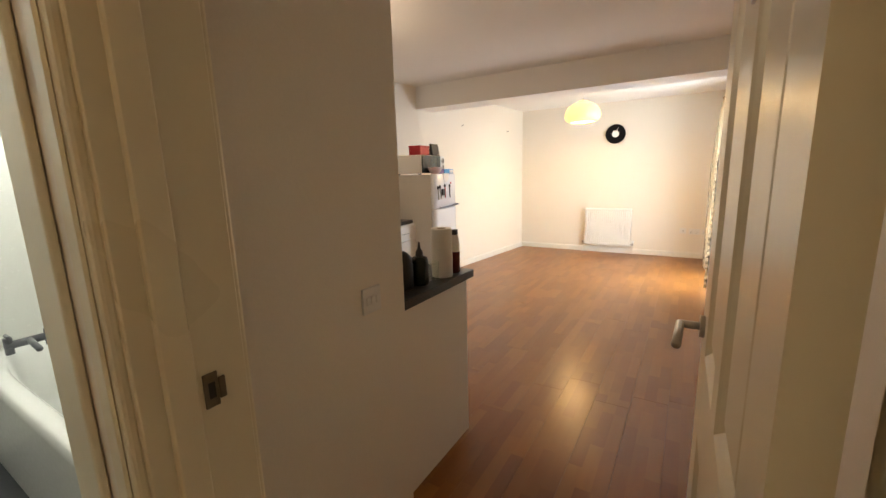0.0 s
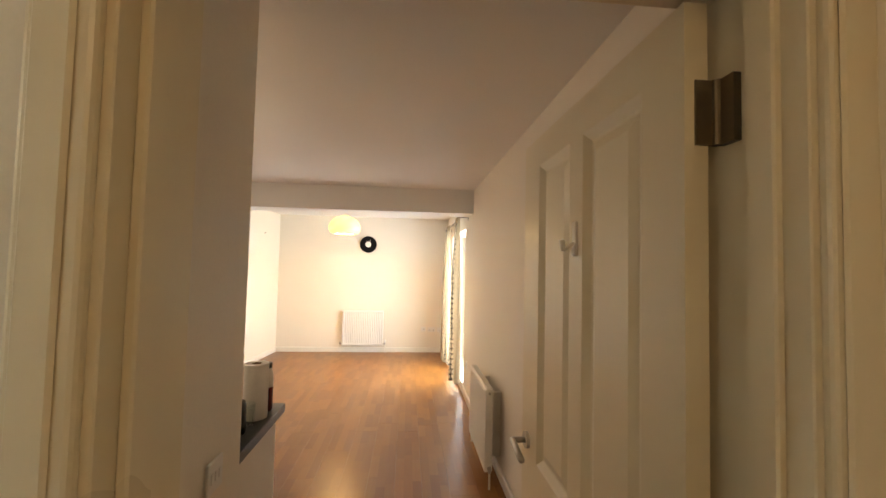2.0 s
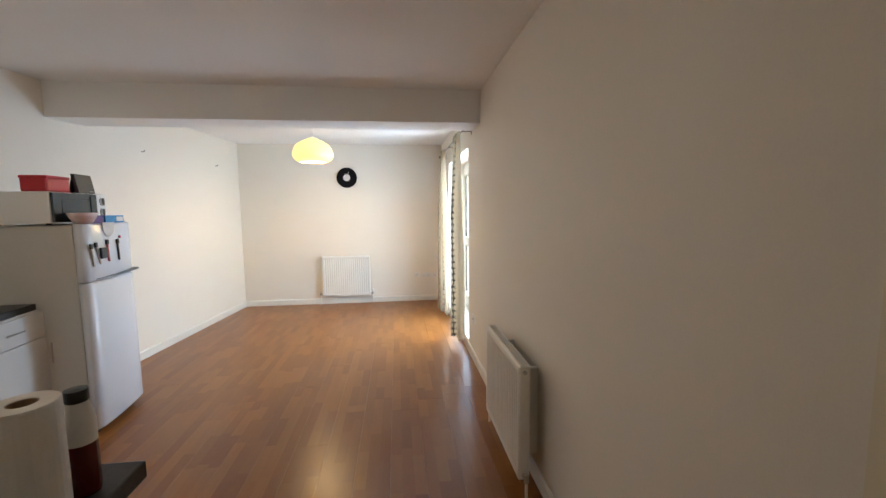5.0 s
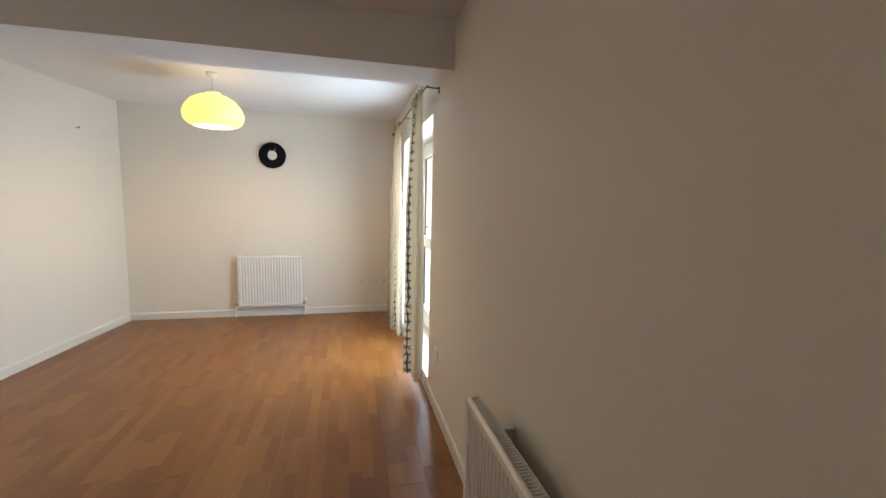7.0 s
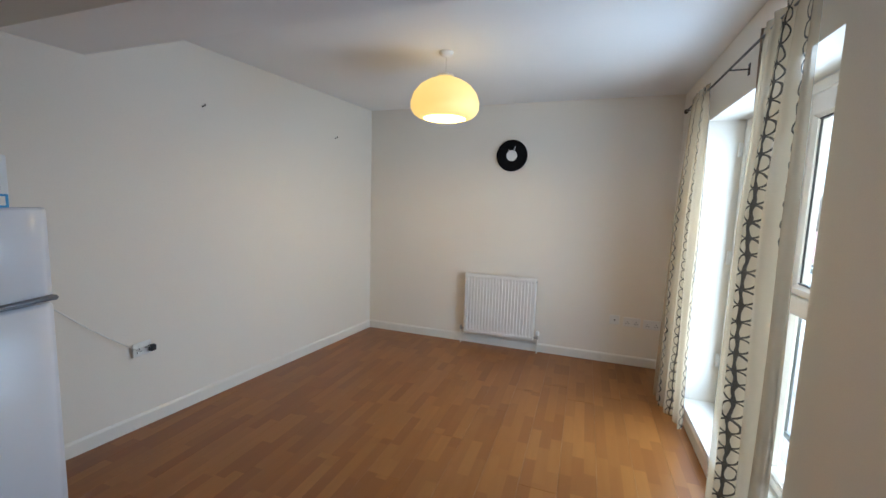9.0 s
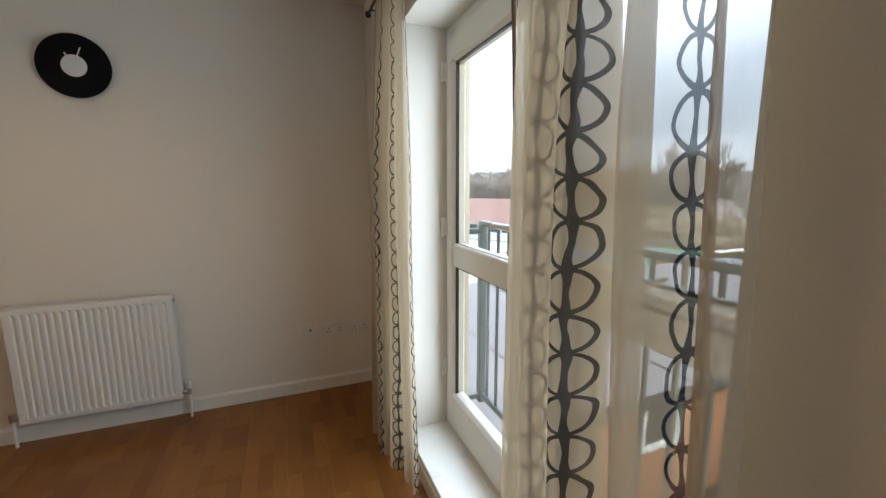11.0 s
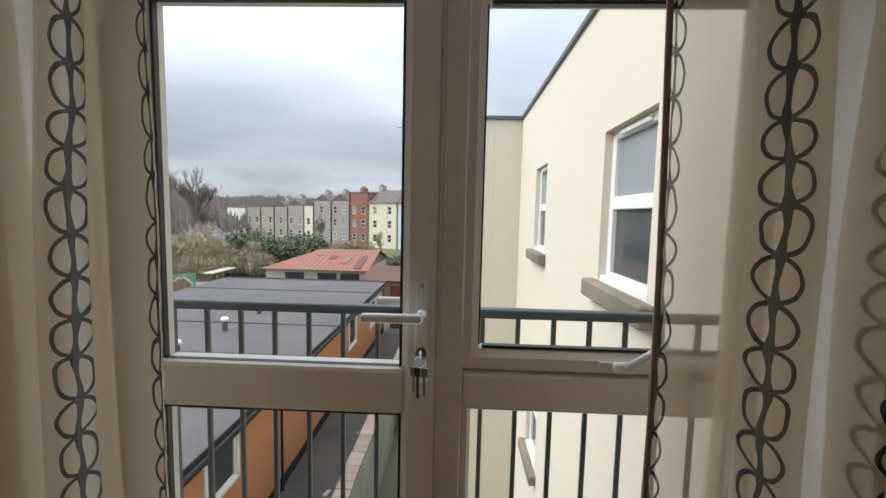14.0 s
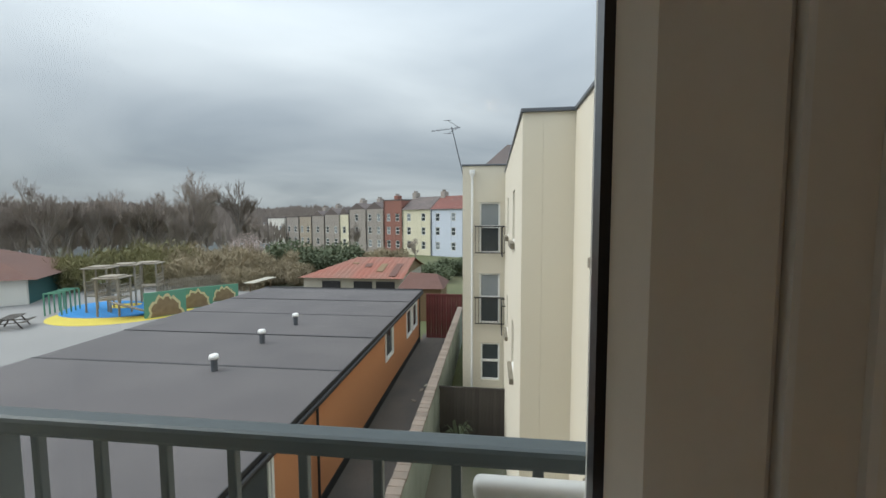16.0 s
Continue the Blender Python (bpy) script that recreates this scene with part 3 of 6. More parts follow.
part("screw", tube((FX - 0.0105, 5.859, 1.270), (FX - 0.008, 5.859, 1.270), 0.004, sides=10), M_STEEL, plate)
part("lock_cylinder", tube((FX - 0.017, 5.859, 1.118), (FX - 0.006, 5.859, 1.118), 0.0125, sides=14), M_BRASSY, plate, smooth=False)
bm = tube((FX + 0.068, 5.859, 1.208), (FX + 0.115, 5.859, 1.208), 0.011, 0.0095, 14)
bm_box(bm, (FX + 0.108, 5.853, 1.196), (FX + 0.126, 5.985, 1.216), 0.007, 3)
part("outer_handle", bm, M_WHITEP, leaf, "white lever handle on the outer side", True)
# fixed lower light and casement above
pane = part("pane", box((FX + 0.035, 5.10, 0.155), (FX + 0.049, 5.760, 0.99)), M_GLASS, window)
pane.visible_shadow = False
part("glazing_bead", framed(5.112, 5.770, 0.158, 0.988, 0.022, 0.026, 0.022, 0.014, FX + 0.016, FX + 0.07, 0.008), M_PVC, window)
sash = part("casement_sash", framed(5.104, 5.772, 1.071, 2.006, 0.058, 0.041, 0.047, 0.115, FX + 0.022, FX + 0.088), M_PVC, window, "white upvc casement sash")
pane = part("pane", box((FX + 0.055, 5.158, 1.11), (FX + 0.069, 5.737, 1.896)), M_GLASS, sash)
pane.visible_shadow = False
for z in (1.123, 1.886):
    part("gasket", box((FX + 0.0365, 5.166, z - 0.003), (FX + 0.054, 5.721, z + 0.003)), M_BLACK, sash)
part("gasket", box((FX + 0.046, 5.7265, 1.123), (FX + 0.054, 5.7305, 1.886)), M_BLACK, sash)
bm = box((FX + 0.012, 5.392, 1.084), (FX + 0.023, 5.46, 1.104), 0.004, 2)
bm_box(bm, (FX - 0.010, 5.398, 1.083), (FX + 0.014, 5.432, 1.107), 0.008, 3)
bm_tube(bm, (FX - 0.006, 5.408, 1.096), (FX - 0.010, 5.322, 1.158), 0.009, 0.007, 10)
part("casement_handle", bm, M_WHITEP, sash, "white lever window handle with a lock button", True)
# drip trim where frame meets reveal
part("silicone_bead", framed(WIN_Y0 + 0.001, WIN_Y1 - 0.001, WIN_Z0 + 0.0125, WIN_Z1 - 0.001, 0.008, 0.008, 0.008, 0.008, FX + 0.006, FX + 0.02, 0.002), M_WHITEP, window)

# bunch of keys in the lock
keys = thing("key_bunch", "small bunch of steel keys hanging in the window lock", "keys", at=(FX - 0.017, 5.859, 1.118))
part("key_bow", box((-0.022, -0.002, -0.010), (0.0, 0.002, 0.010), 0.0015), M_STEEL, keys)
bm = bmesh.new()
for k in range(16):
    a, b = 2 * math.pi * k / 16, 2 * math.pi * (k + 1) / 16
    bm_tube(bm, (-0.018 + 0.002 * math.sin(a), 0.012 * math.sin(a), -0.012 + 0.012 * math.cos(a)), (-0.018 + 0.002 * math.sin(b), 0.012 * math.sin(b), -0.012 + 0.012 * math.cos(b)), 0.0012, sides=6)
part("key_ring", bm, M_STEEL, keys)
for k, (lean, ln) in enumerate(((-0.010, 0.062), (0.004, 0.070), (0.013, 0.055))):
    bm = box((-0.020 + 0.003 * k, lean - 0.008, -0.045), (-0.0185 + 0.003 * k, lean + 0.008, -0.024), 0.0005)
    bm_box(bm, (-0.020 + 0.003 * k, lean - 0.0035, -0.024 - ln), (-0.0185 + 0.003 * k, lean + 0.0035, -0.045), 0.0004)
    part("key", bm, M_BRASSY if k == 1 else M_STEEL, keys)

# ---------------------------------------------------------------- living room doorway and door
door_frame = thing("door_frame", "cream gloss-painted door frame with moulded architraves", "door frame", kind="structure")


def architrave(y_face, out, x0, x1, top):
    """Moulded boards on one face of the wall, round an opening."""
    for name, a, b in (("architrave", (x0 - 0.068, 0), (x0, top + 0.068)), ("architrave", (x1, 0), (x1 + 0.068, top + 0.068)), ("architrave_head", (x0, top), (x1, top + 0.068))):
        bm = box((a[0], y_face, a[1]), (b[0], y_face + out, b[1]), 0.006, 2)
        inset = 0.016
        bm_box(bm, (a[0] + inset * 0.7, y_face + out * 0.9, a[1] + (0 if a[1] == 0 else inset)), (b[0] - inset, y_face + out * 1.35, b[1] - inset), 0.004, 1)
        part(name, bm, M_DOOR, door_frame)


architrave(0.44, -0.018, -1.040, -0.240, 2.0)
architrave(0.60, 0.018, -1.040, -0.240, 2.0)
part("lining", box((-1.065, 0.437, 0), (-1.03, 0.603, 2.03), 0.002), M_DOOR, door_frame)
part("lining", box((-0.25, 0.437, 0), (-0.215, 0.603, 2.03), 0.002), M_DOOR, door_frame)
part("lining_head", box((-1.03, 0.437, 1.995), (-0.25, 0.603, 2.03), 0.002), M_DOOR, door_frame)
part("door_stop", box((-1.03, 0.47, 0), (-1.016, 0.515, 1.995), 0.003), M_DOOR, door_frame)
part("door_stop", box((-0.264, 0.47, 0), (-0.25, 0.515, 1.995), 0.003), M_DOOR, door_frame)
bm = box((-1.0305, 0.527, 1.012), (-1.027, 0.551, 1.072), 0.001)
part("strike_plate", bm, M_BRASSY, door_frame, "worn brassy strike plate")
part("strike_hole", box((-1.0272, 0.534, 1.028), (-1.0265, 0.545, 1.056)), M_BLACK, door_frame)
part("strike_lip", box((-1.029, 0.551, 1.022), (-1.025, 0.562, 1.06), 0.001), M_BRASSY, door_frame)

DOOR_W, DOOR_H = 0.79, 1.972


def panel_door():
    """Six-panel moulded leaf: x along its width from the hinge, y its thickness."""
    d = thing("door_1", "cream moulded panel door standing open into the room", "door", at=(-0.294, 0.568, 0.008), turn=90.8, kind="structure")
    t = 0.038
    cols = [(0.110, 0.345), (0.418, 0.648)]
    rows_ = [(0.20, 0.775), (0.965, 1.880)]
    holes = [(c0, c1, r0, r1) for c0, c1 in cols for r0, r1 in rows_]
    part("leaf", holed_wall("x", -t / 2, t, 0, DOOR_W, 0, DOOR_H, holes), M_DOOR, d)
    for c0, c1, r0, r1 in holes:
        bm = bmesh.new()
        for s in (-1, 1):
            loops = []
            for inset, depth in ((0, t / 2), (0.006, t / 2 - 0.004), (0.022, t / 2 - 0.013), (0.028, t / 2 - 0.014), (0.052, t / 2 - 0.006)):
                loops.append([bm.verts.new((x, s * depth, z)) for x, z in ((c0 + inset, r0 + inset), (c1 - inset, r0 + inset), (c1 - inset, r1 - inset), (c0 + inset, r1 - inset))])
            for p, q in zip(loops, loops[1:]):
                for k in range(4):
                    bm.faces.new((p[k], p[(k + 1) % 4], q[(k + 1) % 4], q[k]))
            bm.faces.new(loops[-1])
        part("panel", bm, M_DOOR, d)
    for s in (-1, 1):
        bm = tube((DOOR_W - 0.058, s * t / 2, 1.005), (DOOR_W - 0.058, s * (t / 2 + 0.010), 1.005), 0.026, sides=28)
        rose = part("handle_rose", bm, M_STEEL, d, "round brushed steel handle rose")
        bm = tube((DOOR_W - 0.058, s * (t / 2 + 0.008), 1.005), (DOOR_W - 0.058, s * (t / 2 + 0.052), 1.005), 0.0095, sides=16)
        bm_tube(bm, (DOOR_W - 0.056, s * (t / 2 + 0.050), 1.005), (DOOR_W - 0.175, s * (t / 2 + 0.056), 0.995), 0.0095, sides=16)
        part("lever", bm, M_STEEL, rose, "tubular brushed steel lever", True)
    for z in (0.22, 1.0, 1.80):
        bm = tube((-0.004, -t / 2 - 0.011, z - 0.05), (-0.004, -t / 2 - 0.011, z + 0.05), 0.007, sides=12)
        bm_box(bm, (-0.003, -t / 2 - 0.010, z - 0.05), (0.0005, 0.003, z + 0.05))
        bm_box(bm, (-0.034, -t / 2 - 0.0245, z - 0.05), (-0.002, -t / 2 - 0.0125, z + 0.05))
        part("hinge", bm, M_BRASSY, d, "dark steel butt hinge")
    hook = part("hook_plate", box((0.369, t / 2, 1.59), (0.392, t / 2 + 0.006, 1.675), 0.005, 2), M_WHITEP, d, "small white plastic coat hook")
    bm = tube((0.380, t / 2 + 0.004, 1.622), (0.380, t / 2 + 0.032, 1.605), 0.005, 0.005, 10)
    bm_tube(bm, (0.380, t / 2 + 0.031, 1.603), (0.380, t / 2 + 0.036, 1.630), 0.006, 0.007, 10)
    part("hook_arm", bm, M_WHITEP, hook, smooth=True)
    return d


panel_door()

# bathroom doorway trim
bath_frame = thing("bathroom_door_frame", "cream painted frame of the bathroom doorway", "door frame", kind="structure")
for y0, y1 in ((0.426, 0.4435), (-0.42, -0.395)):
    part("lining", box((-1.338, y0, 0), (-1.232, y1, 2.02), 0.002), M_DOOR, bath_frame)
part("architrave", box((-1.2335, 0.4235, 0), (-1.213, 0.4385, 2.075), 0.004, 2), M_DOOR, bath_frame)
part("architrave", box((-1.235, -0.47, 0), (-1.213, -0.402, 2.075), 0.007, 2), M_DOOR, bath_frame)
part("architrave_head", box((-1.235, -0.402, 2.005), (-1.213, 0.4235, 2.075), 0.007, 2), M_DOOR, bath_frame)

# ---------------------------------------------------------------- bathroom things
bath = thing("bathtub", "white acrylic bath with a panelled side", "bath")


def tub():
    bm = bmesh.new()
    x0, x1, y0, y1, z = -3.38, -1.72, 0.56, 1.225, 0.55
    n, loops = 40, []
    for inset, zz in ((0.0, 0.50), (0.0, z), (0.012, z + 0.008), (0.055, z + 0.006), (0.075, z - 0.02), (0.11, 0.26), (0.17, 0.15)):
        ring = []
        for k in range(n):
            a = 2 * math.pi * (k + 0.5) / n
            c, s = math.cos(a), math.sin(a)
            p = 10 if inset < 0.05 else 4.5
            r = (abs(c) ** p + abs(s) ** p) ** (-1 / p)
            ring.append(bm.verts.new(((x0 + x1) / 2 + r * c * ((x1 - x0) / 2 - inset), (y0 + y1) / 2 + r * s * ((y1 - y0) / 2 - inset), zz)))
        loops.append(ring)
    for p, q in zip(loops, loops[1:]):
        for k in range(n):
            bm.faces.new((p[k], p[(k + 1) % n], q[(k + 1) % n], q[k]))
    bm.faces.new(loops[-1])
    return bm


part("tub", tub(), M_BATH, bath, smooth=True)
part("side_panel", box((-3.37, 0.575, 0.004), (-1.74, 0.59, 0.505), 0.003), M_BATH, bath)
part("end_panel", box((-1.755, 0.59, 0.004), (-1.74, 1.22, 0.505), 0.003), M_BATH, bath)
tap = thing("bath_tap", "dark chrome bath mixer tap on the rim", "tap", at=(-3.22, 0.765, 0.556))
part("tap_body", tube((0, -0.09, 0.045), (0, 0.09, 0.045), 0.02, sides=16), M_GRIP, tap, smooth=True)
part("spout", tube((0.0, 0, 0.05), (0.15, 0, 0.03), 0.014, sides=12), M_GRIP, tap, smooth=True)
for s in (-1, 1):
    bm = tube((0, s * 0.075, 0), (0, s * 0.075, 0.085), 0.018, sides=12)
    bm_box(bm, (-0.03, s * 0.075 - 0.008, 0.085), (0.03, s * 0.075 + 0.008, 0.10), 0.004)
    part("tap_handle", bm, M_GRIP, tap)

# ---------------------------------------------------------------- kitchen
counter = solo("breakfast_counter", box((-1.95, 1.343, 0.862), (-1.288, 2.0, 0.902), 0.004, 2), M_WORKTOP, "black speckled laminate counter top on a low wall", "counter")
base_group = "white kitchen base units"


def base_unit(y0, y1):
    ym = (y0 + y1) / 2
    u = thing("base_cabinet", "white kitchen base cabinet with a plain door", "cabinet", base_group, at=(left_x(ym), ym, 0), turn=5.94)
    w = (y1 - y0) / 2 - 0.002
    part("carcass", box((0.02, -w, 0.10), (0.545, w, 0.862), 0.002), M_CAB, u)
    part("plinth", box((0.06, -w, 0.0), (0.50, w, 0.10)), M_CAB, u)
    dr = part("drawer_front", box((0.546, -w + 0.002, 0.70), (0.565, w - 0.002, 0.855), 0.003), M_CAB, u)
    dd = part("cabinet_door", box((0.546, -w + 0.002, 0.105), (0.565, w - 0.002, 0.695), 0.003), M_CAB, u)
    part("handle", tube((0.59, -0.06, 0.78), (0.59, 0.06, 0.78), 0.005), M_STEEL, dr)
    part("handle", tube((0.59, w - 0.04, 0.52), (0.59, w - 0.04, 0.65), 0.005), M_STEEL, dd)
    return u


base_unit(3.18, 3.76)
base_unit(2.58, 3.16)
wt_ob = thing("kitchen_worktop", "black speckled worktop over the base units", "worktop", at=(left_x(3.16), 3.16, 0), turn=5.94)
part("slab", box((0.005, -0.63, 0.863), (0.595, 0.615, 0.902), 0.004, 2), M_WORKTOP, wt_ob)


def fridge():
    """Fridge-freezer: x is its front, y its width."""
    f = thing("fridge_freezer", "white two-door fridge freezer standing against the wall", "fridge", at=(-2.675, 4.073, 0), turn=5.94)
    hw, top = 0.272, 1.38
    part("body", box((-0.56, -hw, 0.035), (-0.06, hw, top), 0.008, 2), [M_FSIDE], f, "fridge cabinet, greyer and darker than its doors")

    def bowed(z0, z1):
        bm = bmesh.new()
        n, rings = 14, []
        zs = [z0, z0 + 0.012, z1 - 0.012, z1]
        for z in zs:
            end = z in (z0, z1)
            ring = []
            for k in range(n + 1):
                u = -1 + 2 * k / n
                x = 0.012 * (1 - u * u) - (0.016 * abs(u) ** 14) - (0.010 if end else 0)
                ring.append(bm.verts.new((x, u * hw, z)))
            ring += [bm.verts.new((-0.055, hw, z)), bm.verts.new((-0.055, -hw, z))]
            rings.append(ring)
        m = n + 3
        for p, q in zip(rings, rings[1:]):
            for k in range(m):
                bm.faces.new((p[k], p[(k + 1) % m], q[(k + 1) % m], q[k]))
        bm.faces.new(rings[0]), bm.faces.new(rings[-1])
        return bm

    lower = part("lower_door", bowed(0.05, 1.008), M_FRIDGE, f, "glossy white fridge door", True)
    upper = part("upper_door", bowed(1.016, 1.385), M_FRIDGE, f, "glossy white freezer door", True)
    for owner, z, s in ((upper, 1.022, 1),):
        bm = bmesh.new()
        n, rings = 12, []
        for k in range(n + 1):
            u = k / n
            y = -0.20 + 0.46 * u
            r = 0.004 + 0.013 * u ** 1.5
            x = 0.012 * (1 - (y / hw) ** 2) + 0.004 + 0.022 * u
            rings.append([bm.verts.new((x + a * r, y, z + s * (0.004 + b * r * 0.8))) for a, b in ((-1.6, 0), (0, 0), (0.6, 0.8), (0, 1.4), (-1.6, 1.4))])
        for p, q in zip(rings, rings[1:]):
            for k in range(5):
                bm.faces.new((p[k], p[(k + 1) % 5], q[(k + 1) % 5], q[k]))
        bm.faces.new(rings[0]), bm.faces.new(rings[-1])
        part("door_handle", bm, M_GRIP, owner, "curved dark grey grip handle", True)
    for y in (-0.2, 0.2):
        part("foot", tube((-0.08, y, 0), (-0.08, y, 0.04), 0.02), M_BLACK, f)
    return f


fridge_ob = fridge()
FR = Matrix.Translation((-2.675, 4.073, 0)) @ Matrix.Rotation(radians(5.94), 4, "Z")


def on_fridge(name, label, category, x, y, z, turn=0.0):
    ob = thing(name, label, category)
    ob.matrix_basis = FR @ pose(x, y, z, 0, 0, turn)
    return ob


def magnet_clip(y, z, mat, label, lean):
    ob = on_fridge("magnetic_clip", label, "clip", 0.012 * (1 - (y / 0.272) ** 2) + 0.001, y, z)
    bm = box((0, -0.013, -0.02), (0.012, 0.013, 0.012), 0.003)
    part("clip_head", bm, M_BLACK, ob)
    bm = bmesh.new()
    bm_box(bm, (0.001, -0.008, -0.135), (0.009, 0.008, -0.018), 0.003)
    for v in bm.verts:
        v.co.y += lean * (-v.co.z)
    part("clip_arm", bm, mat, ob)


magnet_clip(-0.232, 1.245, M_STEEL, "grey magnetic clip on the freezer door", 0.12)
magnet_clip(-0.190, 1.252, M_STEEL, "grey magnetic clip leaning on the freezer door", 0.28)
magnet_clip(-0.076, 1.262, M_RED, "red magnetic clip on the freezer door", 0.06)
magnet_clip(0.044, 1.258, M_BLACK, "black magnetic clip on the freezer door", 0.05)
ob = on_fridge("timer_magnet", "square black magnetic timer on the freezer door", "timer", 0.013, -0.125, 1.19)
part("timer_case", box((0, -0.034, -0.036), (0.016, 0.034, 0.036), 0.004, 2), M_BLACK, ob)
ob = on_fridge("fridge_magnet", "tiny round red fridge magnet", "magnet", 0.010, 0.085, 1.283)
part("magnet_disc", tube((0, 0, 0), (0.008, 0, 0), 0.010, sides=16), M_RED, ob)
ob = on_fridge("note_tag", "pale rounded paper tag hanging over the freezer door", "note", 0.0, -0.04, 1.3866)
bm = bmesh.new()
n = 16
rim = [(-0.066, 0.0)] + [(-0.066 * math.cos(math.pi * k / n), -0.02 - 0.072 * math.sin(math.pi * k / n)) for k in range(n + 1)] + [(0.066, 0.0)]
fr_, bk = [bm.verts.new((0.0165, y, z)) for y, z in rim], [bm.verts.new((0.0145, y, z)) for y, z in rim]
bm.faces.new(fr_), bm.faces.new(bk)
for k in range(len(rim)):
    bm.faces.new((fr_[k], fr_[(k + 1) % len(rim)], bk[(k + 1) % len(rim)], bk[k]))
bm_box(bm, (-0.06, -0.066, 0.0), (0.0165, 0.066, 0.002))
part("paper", bm, M_PAPER, ob)

mw = on_fridge("microwave", "white microwave oven with a dark glass door", "microwave", -0.135, -0.045, 1.381)
part("case", box((-0.34, -0.27, 0.012), (0.0, 0.27, 0.204), 0.008, 2), M_WHITEP, mw)
dr = part("oven_door", box((0.001, -0.268, 0.018), (0.018, 0.155, 0.198), 0.004, 2), M_MWGLASS, mw, "dark glass oven door")
part("door_window", box((0.0181, -0.20, 0.06), (0.0205, 0.075, 0.160), 0.001), M_MWGLASS, dr)
part("door_bar", box((0.018, 0.075, 0.045), (0.026, 0.085, 0.180), 0.002), M_MWGLASS, dr)
cp = part("control_panel", box((0.001, 0.157, 0.018), (0.016, 0.268, 0.198), 0.004, 2), M_WHITEP, mw)
for z in (0.150, 0.075):
    bm = tube((0.014, 0.212, z), (0.022, 0.212, z), 0.028, sides=26)
    bm_box(bm, (0.02, 0.207, z - 0.024), (0.034, 0.217, z + 0.024), 0.003)
    part("dial", bm, M_STEEL, cp, "round silver dial")
for y in (-0.23, 0.23):
    for x in (-0.3, -0.04):
        part("foot", tube((x, y, 0), (x, y, 0.014), 0.014), M_BLACK, mw)

ob = on_fridge("red_tin", "red storage tin on top of the microwave", "tin", -0.23, -0.16, 1.5855)
part("tin_body", box((-0.07, -0.12, 0), (0.07, 0.085, 0.085), 0.01, 2), M_RED, ob)
part("tin_lid", box((-0.073, -0.123, 0.08), (0.073, 0.088, 0.098), 0.006, 2), M_RED, ob)
ob = on_fridge("tablet_case", "black folded case leaning on top of the microwave", "case", -0.16, 0.075, 1.5855, 4)
bm = box((-0.012, -0.10, 0), (0.012, 0.10, 0.128), 0.004, 2)
for v in bm.verts:
    v.co.x -= v.co.z * 0.16
part("front_cover", bm, M_BLACK, ob)
bm = box((-0.052, -0.09, 0), (-0.044, 0.09, 0.12), 0.002)
for v in bm.verts:
    v.co.x += v.co.z * 0.18
part("back_stand", bm, M_BLACK, ob)
part("print_bar", box((0.0005, 0.030, 0.012), (0.0125, 0.075, 0.017)), M_STEEL, ob)
ob = on_fridge("bowl", "small white and red patterned bowl", "bowl", -0.028, -0.215, 1.386)
part("shell", lathe([(0.03, 0.0), (0.045, 0.002), (0.068, 0.04), (0.078, 0.068), (0.075, 0.069), (0.063, 0.038), (0.03, 0.008), (0.0, 0.007)], 28), M_BOWL, ob, smooth=True)
ob = on_fridge("blue_carton", "blue printed food carton lying flat", "box", -0.032, 0.0, 1.386, -3)
part("carton", box((-0.045, -0.055, 0), (0.045, 0.145, 0.048), 0.002), M_BLUEBOX, ob)
part("label_panel", box((0.0452, 0.06, 0.008), (0.046, 0.135, 0.04)), M_WHITEP, ob)
ob = on_fridge("purple_carton", "dark purple carton lying beside the bowl", "box", -0.035, -0.098, 1.386, 2)
part("carton", box((-0.04, -0.085, 0), (0.04, 0.035, 0.05), 0.002), M_PURPLE, ob)

# things on the counter
ob = thing("kitchen_roll", "upright white kitchen roll standing on the counter", "kitchen roll", at=(-1.362, 1.815, 0.9025))
part("paper", lathe([(0.0215, 0.0), (0.049, 0.0), (0.050, 0.004), (0.050, 0.226), (0.049, 0.23), (0.0215, 0.23), (0.0215, 0.0)], 32), M_PAPER, ob, smooth=False)
part("core", lathe([(0.0205, 0.0), (0.0205, 0.229), (0.0185, 0.229), (0.0185, 0.0)], 24), M_CARD, ob, "brown cardboard core")
ob = thing("sauce_bottle", "clear bottle half full of dark red sauce", "bottle", at=(-1.345, 1.905, 0.9025))
part("lower_glass", lathe([(0, 0), (0.024, 0.0), (0.026, 0.006), (0.026, 0.10), (0.026, 0.105)], 22), M_SAUCE, ob, smooth=True)
part("upper_glass", lathe([(0.026, 0.105), (0.026, 0.15), (0.018, 0.185), (0.016, 0.192)], 22), M_PAPER, ob, smooth=True)
part("cap", lathe([(0.018, 0.188), (0.019, 0.19), (0.019, 0.212), (0.0, 0.214)], 22), M_BLACK, ob)
ob = thing("soap_bottle", "dark green bottle with a pointed nozzle", "bottle", at=(-1.375, 1.645, 0.9025))
part("body", lathe([(0, 0), (0.036, 0.0), (0.039, 0.008), (0.039, 0.105), (0.034, 0.122), (0.016, 0.13)], 26), M_GREENGLASS, ob, smooth=True)
part("nozzle", lathe([(0.017, 0.128), (0.016, 0.148), (0.007, 0.162), (0.0035, 0.19), (0, 0.191)], 18), M_BLACK, ob, smooth=True)
ob = thing("dark_jar", "squat black jar with a domed lid", "jar", at=(-1.405, 1.56, 0.9025))
part("body", lathe([(0, 0), (0.042, 0), (0.046, 0.01), (0.046, 0.10), (0.040, 0.12)], 26), M_BLACK, ob, smooth=True)
